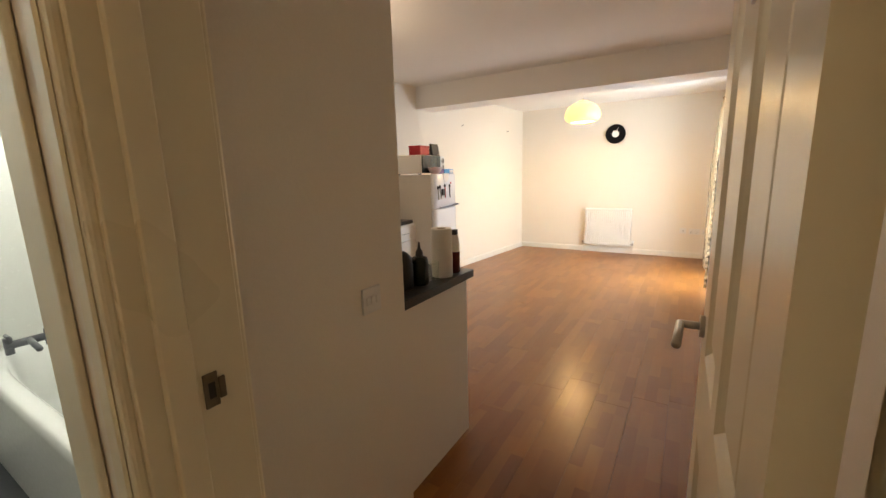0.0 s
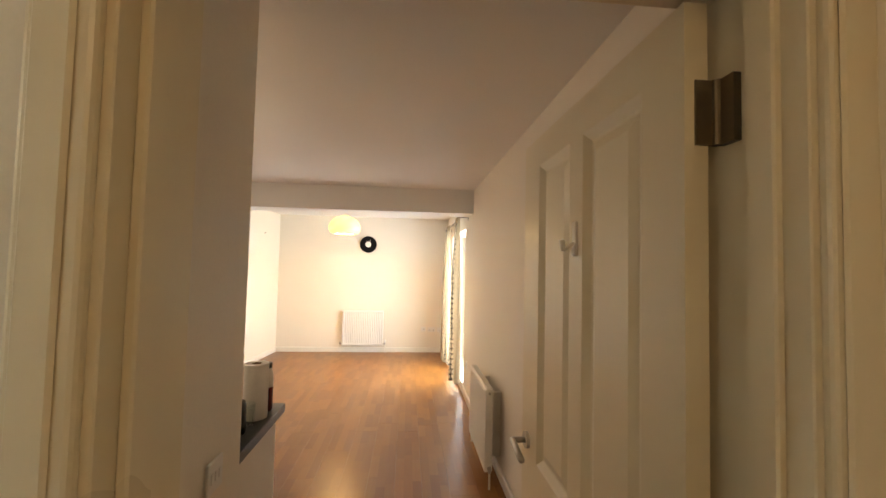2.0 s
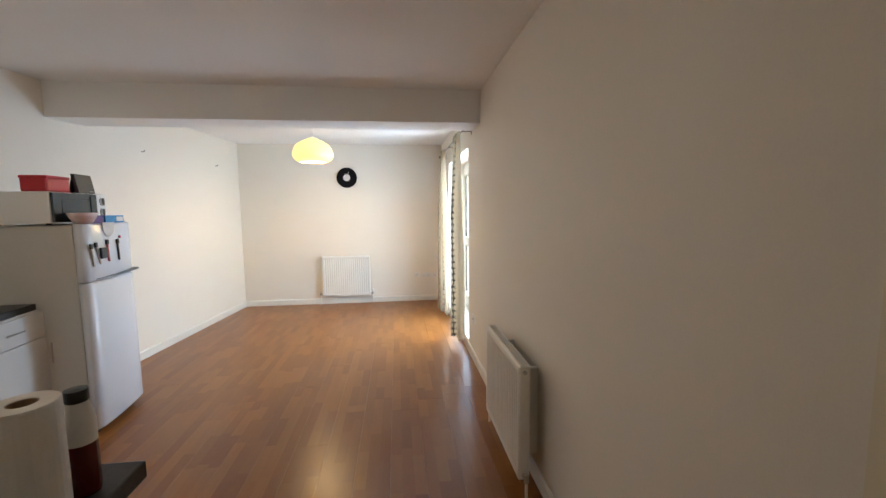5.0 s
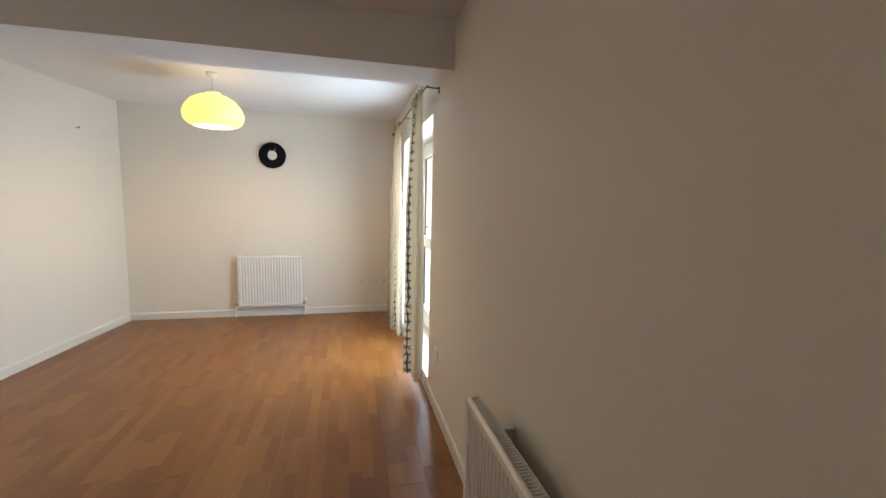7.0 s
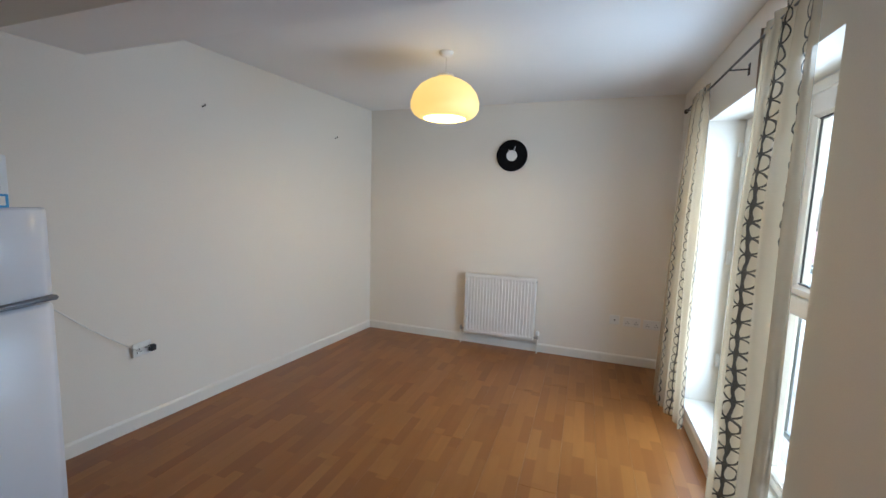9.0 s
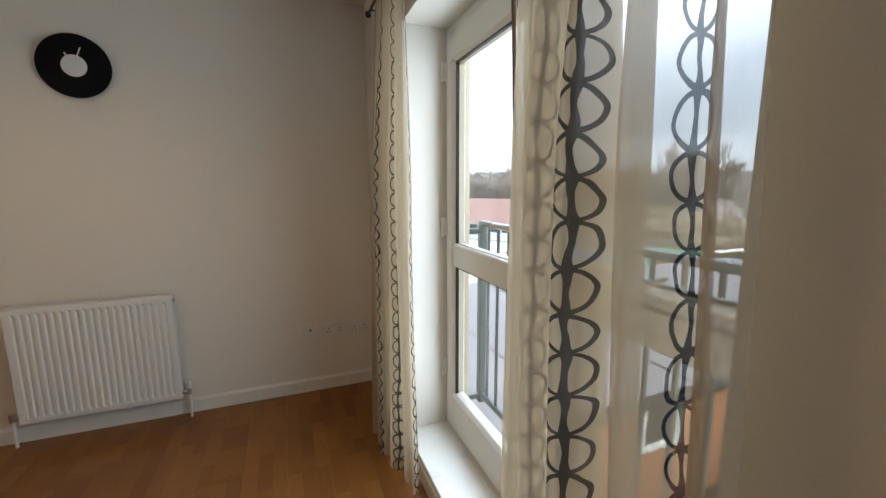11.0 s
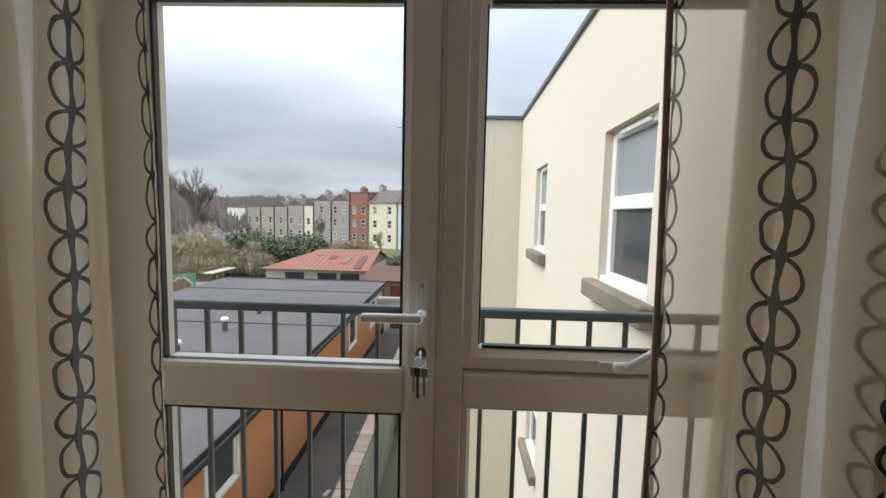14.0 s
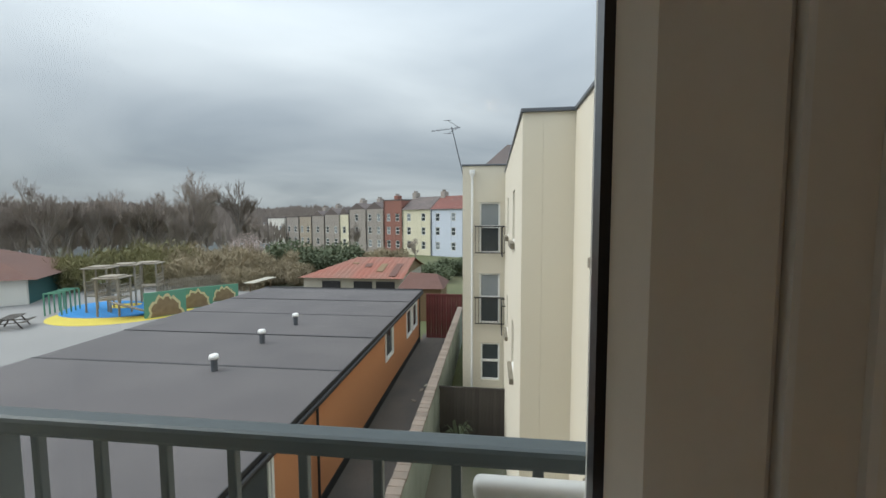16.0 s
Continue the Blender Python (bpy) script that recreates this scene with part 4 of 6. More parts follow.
part("lid", lathe([(0.042, 0.118), (0.043, 0.13), (0.025, 0.152), (0.012, 0.16), (0, 0.161)], 26), M_BLACK, ob, smooth=True)
ob = thing("tumbler", "small clear glass tumbler", "glass", at=(-1.362, 1.735, 0.9025))
part("glass", lathe([(0, 0.004), (0.022, 0.004), (0.027, 0.085), (0.0285, 0.085), (0.0255, 0.0), (0, 0)], 24), M_GLASS, ob, smooth=True)

# ---------------------------------------------------------------- radiators


def radiator(name, label, width, height, m, near_cap, d0=0.032):
    """Steel panel radiator: x along its width, y out from the wall, z from its lower edge."""
    r = thing(name, label, "radiator", "panel radiators")
    r.matrix_basis = m
    d1 = d0 + 0.06
    vy = d0 + 0.028
    bm = bmesh.new()
    n = int(width / 0.0333)
    pitch = (width - 0.05) / n
    prof = [(0.0, d1 - 0.010), (0.006, d1)]
    x = 0.022
    for k in range(n):
        prof += [(x + pitch * 0.10, d1), (x + pitch * 0.26, d1 - 0.009), (x + pitch * 0.56, d1 - 0.009), (x + pitch * 0.72, d1)]
        x += pitch
    prof += [(width - 0.006, d1), (width, d1 - 0.010)]
    flat = lambda y: d1 if y > d1 - 0.0095 else y
    levels = [(0.0, lambda y: d1 - 0.012), (0.008, lambda y: flat(y) - 0.002), (0.028, flat), (0.045, lambda y: y), (height - 0.045, lambda y: y), (height - 0.028, flat), (height - 0.008, lambda y: flat(y) - 0.002), (height, lambda y: d1 - 0.012)]
    rows_ = [[bm.verts.new((px, f(py), z)) for px, py in prof] for z, f in levels]
    for p, q in zip(rows_, rows_[1:]):
        for k in range(len(prof) - 1):
            bm.faces.new((p[k], p[k + 1], q[k + 1], q[k]))
    part("front_panel", bm, M_RAD, r)
    part("back_panel", box((0.003, d0, 0.006), (width - 0.003, d0 + 0.012, height - 0.006), 0.003), M_RAD, r)
    bm = bmesh.new()
    for k in range(int(width / 0.025)):
        xx = 0.015 + k * 0.025
        bm_box(bm, (xx, d0 + 0.0125, 0.03), (xx + 0.0015, d1 - 0.013, height - 0.02))
    part("convector_fins", bm, M_RAD, r)
    for xx in (0.0, width - 0.006):
        part("side_panel", box((xx, d0 + 0.004, 0.004), (xx + 0.006, d1 - 0.008, height - 0.003), 0.002), M_RAD, r)
    bm = bmesh.new()
    for a, b in (((0.006, d0 + 0.002, height - 0.003), (width - 0.006, d0 + 0.006, height + 0.001)), ((0.006, d1 - 0.018, height - 0.003), (width - 0.006, d1 - 0.011, height + 0.001))):
        bm_box(bm, a, b)
    k = 0.012
    while k < width - 0.02:
        bm_box(bm, (k, d0 + 0.006, height - 0.004), (k + 0.006, d1 - 0.018, height - 0.001))
        k += 0.014
    part("top_grille", bm, M_RAD, r)
    for xx, side in ((0.0, -1), (width, 1)):
        v = part("valve", tube((xx, vy, 0.03), (xx + side * 0.035, vy, 0.03), 0.011, sides=12), M_STEEL, r, "chrome radiator valve")
        bm = tube((xx + side * 0.035, vy, 0.015), (xx + side * 0.035, vy, 0.055), 0.013, sides=12)
        part("valve_body", bm, M_STEEL, v)
        part("pipe", tube((xx + side * 0.035, vy, 0.02), (xx + side * 0.035, vy, -m.translation.z), 0.0075, sides=10), M_GLOSS, r)
        if side == near_cap:
            part("valve_cap", lathe([(0.0, 0.0), (0.016, 0.0), (0.018, 0.006), (0.018, 0.035), (0.013, 0.044), (0, 0.045)], 18, (xx + side * 0.035, vy, 0.052)), M_WHITEP, v, "white plastic valve cap", True)
        part("bleed_plug", tube((xx - side * 0.004, vy, height - 0.032), (xx + side * 0.008, vy, height - 0.032), 0.010, sides=14), M_STEEL, r)
        part("bracket", box((xx - side * 0.12, 0.0, 0.06), (xx - side * 0.145, d0, height - 0.06), 0.002), M_RAD, r)
    return r


radiator("radiator", "white ribbed panel radiator under the clock", 0.72, 0.618, Matrix.Translation((-1.145, FAR_Y - 0.002, 0.128)) @ Matrix.Rotation(math.pi, 4, "Z"), -1)
radiator("radiator", "white ribbed panel radiator on the wall past the door", 0.715, 0.59, Matrix.Translation((-0.002, 2.90, 0.10)) @ Matrix.Rotation(math.pi / 2, 4, "Z"), 1, 0.084)

# ---------------------------------------------------------------- sockets, switch, nails


def wall_plate(name, label, category, m, w=0.086, kind=1, group=""):
    p = thing(name, label, category, group)
    p.matrix_basis = m
    part("plate", box((-w / 2, 0.0, -0.043), (w / 2, 0.009, 0.043), 0.004, 2), M_WHITEP, p)
    if kind == 1:      # switch
        for x in (-0.022, 0.0, 0.022):
            part("rocker", box((x - 0.008, 0.0085, -0.014), (x + 0.008, 0.0125, 0.014), 0.002), M_WHITEP, p)
    elif kind == 2:    # aerial socket
        part("jack", tube((0, 0.008, 0), (0, 0.012, 0), 0.007, sides=14), M_BLACK, p)
    else:              # double socket
        for x in (-0.036, 0.036):
            part("rocker", box((x - 0.007, 0.0085, 0.012), (x + 0.007, 0.0115, 0.03), 0.001), M_WHITEP, p)
            for dx, dz in ((0, 0.004), (-0.011, -0.016), (0.011, -0.016)):
                part("pin_slot", box((x + dx - 0.003, 0.0088, dz - 0.004), (x + dx + 0.003, 0.0094, dz + 0.004)), M_BLACK, p)
    return p


FACE_S = Matrix.Rotation(math.pi, 4, "Z")
wall_plate("light_switch", "white triple light switch on the cream wall", "switch", Matrix.Translation((-1.2345, 1.16, 0.99)) @ Matrix.Rotation(-math.pi / 2, 4, "Z"), 0.086, 1)
wall_plate("aerial_socket", "single white aerial socket plate", "socket", Matrix.Translation((-0.418, FAR_Y - 0.0005, 0.417)) @ FACE_S, 0.086, 2)
wall_plate("double_socket", "white double socket above the skirting", "socket", Matrix.Translation((-0.268, FAR_Y - 0.0005, 0.410)) @ FACE_S, 0.146, 3, "double sockets")
wall_plate("double_socket", "white double socket half behind the curtain", "socket", Matrix.Translation((-0.100, FAR_Y - 0.0005, 0.404)) @ FACE_S, 0.146, 3, "double sockets")
wall_plate("wall_socket", "small white plate between radiator and window", "socket", Matrix.Translation((-0.0005, 4.79, 0.40)) @ Matrix.Rotation(math.pi / 2, 4, "Z"), 0.086, 2)
ly = 5.04
lw = Matrix.Translation((left_x(ly), ly, 0.50)) @ Matrix.Rotation(radians(5.94) - math.pi / 2, 4, "Z")
wall_plate("double_socket", "white double socket with a plug in it", "socket", lw, 0.146, 3, "double sockets")
plug = thing("plug", "grey and black mains plug on a thin white lead", "plug")
plug.matrix_basis = lw
part("plug_body", box((-0.054, 0.0095, -0.028), (-0.018, 0.04, 0.012), 0.006, 2), M_BLACK, plug)
part("plug_arm", box((-0.058, 0.02, 0.002), (0.012, 0.03, 0.010), 0.003), M_STEEL, plug)
curve = bpy.data.curves.new("fridge_lead", "CURVE")
curve.dimensions, curve.bevel_depth, curve.bevel_resolution = "3D", 0.003, 2
sp = curve.splines.new("BEZIER")
pts = [(left_x(4.99) + 0.04, 5.00, 0.49), (left_x(4.78) + 0.03, 4.78, 0.68), (left_x(4.55) + 0.02, 4.56, 0.90), (left_x(4.4) + 0.03, 4.40, 1.02), (left_x(4.2) + 0.03, 4.20, 0.95)]
sp.bezier_points.add(len(pts) - 1)
for bp, co in zip(sp.bezier_points, pts):
    bp.co, bp.handle_left_type, bp.handle_right_type = co, "AUTO", "AUTO"
curve.materials.append(M_CORD)
lead = new("fridge_lead", curve)
tagged(lead, "thin white mains lead running to the fridge", "cable")
for y, z in ((5.47, 2.05), (6.80, 2.05)):
    nx = left_x(y)
    bm = tube((nx - 0.004, y, z), (nx + 0.03, y, z + 0.006), 0.004, sides=8)
    bm_tube(bm, (nx + 0.028, y, z + 0.004), (nx + 0.030, y, z + 0.018), 0.004, sides=8)
    solo("wall_hook", bm, M_BRASSY, "small dark hook fixed in the cream wall", "hook", "hooks on the long wall")

# ---------------------------------------------------------------- clock
clock = thing("wall_clock", "round black vinyl record clock with a white label", "clock", at=(-1.457, FAR_Y, 1.938))


def disc(r0, r1, y0, y1, n=64):
    bm = bmesh.new()
    loops = []
    for r, y in ((r0, y0), (r1, y0), (r1, y1), (r0, y1)):
        loops.append([bm.verts.new((r * math.cos(2 * math.pi * k / n), y, r * math.sin(2 * math.pi * k / n))) for k in range(n)])
    loops.append(loops[0])
    for p, q in zip(loops, loops[1:]):
        for k in range(n):
            bm.faces.new((p[k], p[(k + 1) % n], q[(k + 1) % n], q[k]))
    return bm


part("record", disc(0.05, 0.152, -0.030, -0.024), M_VINYL, clock, "black grooved record")
for r in (0.07, 0.09, 0.11, 0.13):
    part("groove_band", disc(r, r + 0.012, -0.0312, -0.029), M_VINYL, clock)
part("label_disc", disc(0.003, 0.052, -0.0325, -0.024), M_WHITEP, clock, "white centre label")
part("movement", box((-0.028, -0.024, -0.028), (0.028, -0.001, 0.028), 0.003), M_BLACK, clock)
for ang, ln, w in ((22, 0.095, 0.0028), (-28, 0.066, 0.0035)):
    bm = box((-w, -0.037, -0.012), (w, -0.035, ln), 0.0008)
    bmesh.ops.rotate(bm, verts=bm.verts, cent=(0, 0, 0), matrix=Matrix.Rotation(radians(ang), 3, "Y"))
    part("hand_pointer", bm, M_WHITEP, clock)

# ---------------------------------------------------------------- pendant lamp
lamp = thing("pendant_lamp", "lit cream domed pendant lampshade on a white flex", "lamp", at=(LAMP_AT.x, LAMP_AT.y, 0))
part("ceiling_rose", lathe([(0, CEIL - 0.001), (0.046, CEIL - 0.001), (0.048, CEIL - 0.010), (0.036, CEIL - 0.024), (0.012, CEIL - 0.034), (0, CEIL - 0.035)], 28), M_WHITEP, lamp, smooth=True)
part("flex", tube((0, 0, CEIL - 0.03), (0, 0, 2.30), 0.0032, sides=8), M_CORD, lamp)
prof = [(0.055, 2.280), (0.058, 2.270), (0.112, 2.254), (0.167, 2.220), (0.207, 2.170), (0.226, 2.115), (0.224, 2.076), (0.208, 2.043), (0.180, 2.022), (0.145, 2.012)]
inner = [(max(0.01, r - 0.004), z - (0.003 if k < 5 else -0.002)) for k, (r, z) in enumerate(prof)]
part("shade", lathe(prof + inner[::-1] + prof[:1], 64, wave=0.012, waves=32), M_SHADE, lamp, "glowing cream ribbed shade", True)
part("shade_collar", lathe([(0.02, 2.286), (0.058, 2.288), (0.058, 2.278), (0.02, 2.276)], 28), M_WHITEP, lamp)
part("bulb_holder", lathe([(0, 2.305), (0.018, 2.305), (0.020, 2.24), (0.016, 2.185), (0, 2.185)], 18), M_WHITEP, lamp, smooth=True)

def flush_light(at, label):
    f = thing("ceiling_light", label, "lamp", "flush ceiling lights", (at[0], at[1], CEIL))
    part("base_plate", lathe([(0, -0.001), (0.11, -0.001), (0.115, -0.012), (0.10, -0.03), (0, -0.03)], 32), M_WHITEP, f)
    part("lamp_holder", lathe([(0, -0.03), (0.025, -0.03), (0.022, -0.075), (0, -0.075)], 20), M_WHITEP, f, smooth=True)
    return f


# hall and kitchen holders are added, out of view, to carry the fill lamps
flush_light((-0.75, -0.7), "small white lamp holder added for the hall fill light")
flush_light((-2.45, 2.25), "small white lamp holder added for the kitchen fill light")
flush_light((-2.9, 0.62), "small white ceiling lamp holder in the bathroom")

# ---------------------------------------------------------------- curtain rod and curtains
ROD_X, ROD_Z = -0.085, 2.185
rod = thing("curtain_rod", "thin dark metal curtain rod on wall brackets", "curtain rod")
part("pole", tube((ROD_X, 4.86, ROD_Z), (ROD_X, 6.86, ROD_Z), 0.006, sides=12), M_DARKROD, rod)
for y in (4.845, 6.875):
    part("finial", lathe([(0, -0.018), (0.012, -0.012), (0.015, 0), (0.012, 0.012), (0, 0.018)], 16, (ROD_X, y, ROD_Z)), M_DARKROD, rod, smooth=True)
for y in (4.885, 5.90, 6.80):
    bm = tube((ROD_X, y, ROD_Z - 0.009), (0.0, y, ROD_Z - 0.009), 0.004, sides=8)
    bm_box(bm, (-0.006, y - 0.01, ROD_Z - 0.04), (-0.0005, y + 0.01, ROD_Z + 0.02), 0.002)
    bm_box(bm, (ROD_X - 0.006, y - 0.004, ROD_Z - 0.012), (ROD_X + 0.006, y + 0.004, ROD_Z - 0.005), 0.001)
    part("bracket", bm, M_DARKROD, rod)


def curtain(label, top, foot, folds, cloth_w, bottom, seed, hem_end):
    """Gathered cloth on the rod. top and foot: (start, end) along the wall."""
    c = thing("curtain", label, "curtain", "pair of curtains")
    rng = random.Random(seed)
    nu, nv = folds * 12, 56
    ph = [rng.uniform(0, 6.28) for _ in range(6)]
    bm = bmesh.new()
    uvl = bm.loops.layers.uv.new("UVMap")
    grid = []
    for j in range(nv + 1):
        t = j / nv
        z = bottom + (ROD_Z + 0.035 - bottom) * t
        g = (1 - t)
        a0, a1 = top[0] + (foot[0] - top[0]) * g ** 1.3, top[1] + (foot[1] - top[1]) * g ** 1.3
        amp = 0.020 + 0.050 * min(1.0, g * 2.6) if z < ROD_Z - 0.02 else 0.016
        row = []
        for i in range(nu + 1):
            u = i / nu
            w = 2 * math.pi * folds * (u + 0.012 * math.sin(3 * u * 6.28 + ph[0] + g * 1.5))
            y = a0 + (a1 - a0) * u + 0.010 * math.sin(w * 2 + ph[1]) * g + 0.006 * math.sin(9 * g + ph[2] + 5 * u)
            x = ROD_X - 0.004 + amp * math.sin(w) * (0.75 + 0.35 * math.sin(7 * u + ph[3])) + 0.016 * g * math.sin(2.3 * u * 6.28 + ph[4] + 2 * g)
            if abs(z - ROD_Z) < 0.03:
                x = ROD_X + (x - ROD_X) * 0.8
            row.append((bm.verts.new((min(x, -0.012), y, z + 0.012 * math.sin(5 * u + ph[5]) * g)), (u * cloth_w, z)))
        grid.append(row)
    for j in range(nv):
        for i in range(nu):
            q = [grid[j][i], grid[j][i + 1], grid[j + 1][i + 1], grid[j + 1][i]]
            f = bm.faces.new([v for v, _ in q])
            for lp, (_, uv) in zip(f.loops, q):
                lp[uvl].uv = uv
    cloth = part("cloth", bm, M_CURTAIN, c, smooth=True)
    for end in hem_end:
        bm = bmesh.new()
        i = 0 if end == 0 else nu
        for j in range(nv):
            p, q = cloth.data.vertices[j * (nu + 1) + i].co, cloth.data.vertices[(j + 1) * (nu + 1) + i].co
            bm_tube(bm, p, q + (q - p) * 0.1, 0.0048, sides=6)
        part("edge_hem", bm, M_HEM, c, "brown rolled edge hem")
    return c


curtain("cream voile curtain with dark ring print, gathered open", (6.262, 6.66), (6.215, 6.86), 6, 1.056, 0.045, 3, ())
curtain("cream voile curtain with dark ring print, drawn aside over the casement", (5.50, 5.02), (5.462, 4.975), 5, 0.88, 0.118, 8, (0,))

# ---------------------------------------------------------------- floor
floor_ob = structure("floor", box((-4.2, -1.5, -0.14), (0.0, FAR_Y, -0.012)), M_FELT, "warm reddish brown three-strip laminate floor", "floor")


def lay_planks():
    w, ln = 0.1953, 1.285
    me = finish(box((0.0003, 0.0003, -0.012), (w - 0.0003, ln - 0.0003, 0.0), 0.0006), "plank", M_LAMINATE)
    rng = random.Random(5)
    x, n = 0.0, 0
    while x > -4.2:
        y = -1.5 - rng.uniform(0.1, 1.1)
        while y < FAR_Y:
            lim_lo = max(y, -1.5)
            if not (x + w < left_x(max(y, 1.34)) - 0.05) and not (y + ln < 1.3 and x + w < -1.33):
                ob = new("plank", me)
                ob.parent = floor_ob
                end = min(y + ln, FAR_Y + 0.1)
                ob.location = (x - w, lim_lo, 0)
                ob.scale.y = (end - lim_lo) / ln
                n += 1
            y += ln
        x -= w
    return n


lay_planks()

# ================================================================ outdoors
GZ = -5.6
structure("ground", box((-60, -900, GZ - 0.3), (1400, 1200, GZ)), M_GRASS, "rough winter grass and open ground", "ground")
structure("pavement_playground", box((6, 19.3, GZ), (40, 62, GZ + 0.012)), M_ASPHALT, "grey asphalt playground", "playground")
structure("pavement_alley", box((0.4, 7.9, GZ), (24, 10.08, GZ + 0.012)), M_ALLEY, "dark littered tarmac alley", "alley")
structure("pavement_yard", box((0.4, 4.8, GZ), (13.8, 7.62, GZ + 0.012)), M_YARD, "damp mossy concrete yard", "yard")
structure("facade", holed_wall("y", 0.302, 0.09, 4.77, 16.0, GZ, 3.1, [(WIN_Y0 - 0.06, WIN_Y1 + 0.12, WIN_Z0 - 0.03, WIN_Z1 + 0.03)]), M_RENDER, "cream rendered outer face of the flats", "facade")
structure("lower_storeys", box((-4.2, -1.6, GZ), (0.298, 16.0, -0.15)), M_RENDER, "plain storeys below the flat", "facade")
structure("flat_roof", box((-4.2, -1.6, 2.58), (0.298, 16.0, 3.1)), M_RENDER, "plain roof over the flats", "roof")

# balustrade in front of the window
RX, RZ = 0.476, 1.158
bal = thing("balustrade", "grey painted metal juliet balcony railing", "railing")
part("top_rail", box((RX - 0.018, 4.86, RZ - 0.028), (RX + 0.018, 6.725, RZ), 0.007, 2), M_RAIL, bal)
part("bottom_rail", box((RX - 0.012, 4.86, 0.13), (RX + 0.012, 6.725, 0.165), 0.004), M_RAIL, bal)
bar_me = finish(box((-0.0065, -0.0065, 0.16), (0.0065, 0.0065, RZ - 0.026), 0.0015), "baluster", M_RAIL)
for k in range(0, 17):
    ob = new("baluster", bar_me)
    ob.parent = bal
    ob.location = (RX, 6.63 - 0.1028 * k, 0)
for y in (6.705, 4.88):
    part("post", box((RX - 0.02, y - 0.02, 0.10), (RX + 0.02, y + 0.02, RZ - 0.02), 0.004), M_RAIL, bal)
    for z in (0.14, 1.10):
        part("wall_fixing", box((0.392, y - 0.015, z - 0.015), (RX - 0.019, y + 0.015, z + 0.015), 0.003), M_RAIL, bal)


def window_unit(owner, m, w, h, split=None, pane_mats=None, sill=False, depth=0.10):
    """A window in a facade opening. Local: x along the wall, y outward, z up from its lower edge, origin at its middle."""
    wn = part("window", bmesh_frame(w, h, depth), M_WFRAME, owner)
    wn.matrix_basis = m
    parts = [(0.0, h)] if split is None else [(0.0, split), (split, h)]
    if split is not None:
        part("window_transom", box((-w / 2 + 0.04, -depth - 0.02, split - 0.045), (w / 2 - 0.04, -depth + 0.04, split + 0.045), 0.006), M_WFRAME, wn)
    for k, (z0, z1) in enumerate(parts):
        pm = (pane_mats or [M_PANE, M_PANE])[min(k, 1)]
        part("pane", box((-w / 2 + 0.03, -depth + 0.0, z0 + 0.03), (w / 2 - 0.03, -depth + 0.012, z1 - 0.03)), pm, wn)
    if sill:
        part("window_sill", box((-w / 2 - 0.11, -0.10, -0.13), (w / 2 + 0.11, 0.085, -0.004), 0.012), M_SILLSTONE, wn, "weathered stone sill")
        part("trickle_vent", box((-w * 0.28, -depth + 0.046, h - 0.052), (w * 0.28, -depth + 0.064, h - 0.022), 0.004), M_WFRAME, wn)
        part("frame_sill", box((-w / 2 + 0.004, -depth, -0.002), (w / 2 - 0.004, -0.01, 0.035), 0.006), M_WFRAME, wn)
    return wn


def bmesh_frame(w, h, depth, t=0.062):
    bm = bmesh.new()
    for a, b in (((-w / 2, 0), (-w / 2 + t, h)), ((w / 2 - t, 0), (w / 2, h)), ((-w / 2 + t, 0), (w / 2 - t, t)), ((-w / 2 + t, h - t), (w / 2 - t, h))):
        bm_box(bm, (a[0], -depth - 0.03, a[1]), (b[0], -depth + 0.045, b[1]), 0.006)
    return bm


def juliet(owner, m, w, h):
    """A small railing in front of a tall window."""
    j = part("balcony_rail", box((-w / 2, 0.10, h - 0.04), (w / 2, 0.14, h), 0.004), M_FASCIA, owner)
    j.matrix_basis = m
    part("lower_rail", box((-w / 2, 0.105, 0.0), (w / 2, 0.135, 0.03)), M_FASCIA, j)
    n = int(w / 0.105)
    me = finish(box((-0.007, 0.113, 0.03), (0.007, 0.127, h - 0.04)), "rail_bar", M_FASCIA)
    for k in range(n + 1):
        ob = new("rail_bar", me)
        ob.parent = j
        ob.location = (-w / 2 + 0.02 + k * (w - 0.04) / n, 0, 0)
    for x in (-w / 2, w / 2):
        part("rail_stay", box((x - 0.015, 0.0, h - 0.03), (x + 0.015, 0.11, h - 0.01)), M_FASCIA, j)
    return j


# the rendered wing beside the window
wing = thing("apartment_wing", "cream rendered apartment wing with white windows and grey parapet", "building")
YA, YB, YC = 4.76, 5.52, 6.96
XA, XB, XC = 6.12, 13.8, 21.0
near_w = [(1.875, 0.76, 0.98, 1.05), (4.43, 0.66, 0.99, 1.06)]
holes = [(cx - w / 2, cx + w / 2, z + dz, z + dz + h) for cx, w, z, h in near_w for dz in (0, -2.72)]
part("wall", holed_wall("x", YA - 0.30, 0.30, 0.392, XA, GZ, 3.0, holes), M_RENDER, wing)
part("return_wall", box((XA, YA - 0.30, GZ), (XA + 0.3, YB - 0.302, 3.0)), M_RENDER, wing)
mid_w = [(8.4, 0.8, 0.98, 1.05), (11.3, 0.8, 0.98, 1.05)]
holes = [(cx - w / 2, cx + w / 2, z + dz, z + dz + h) for cx, w, z, h in mid_w for dz in (0, -2.72)]
part("wall", holed_wall("x", YB - 0.30, 0.30, XA, XB, GZ, 3.0, holes), M_RENDER, wing)
fr_w = [(6.03, 0.70, 0.28, 1.74), (6.03, 0.70, -2.17, 1.75), (6.0, 0.66, -4.2, 1.33)]
holes = [(cy - w / 2, cy + w / 2, z, z + h) for cy, w, z, h in fr_w]
part("end_wall", holed_wall("y", XB, 0.3, YB - 0.30, YC, GZ, 3.24, holes), M_RENDER, wing)
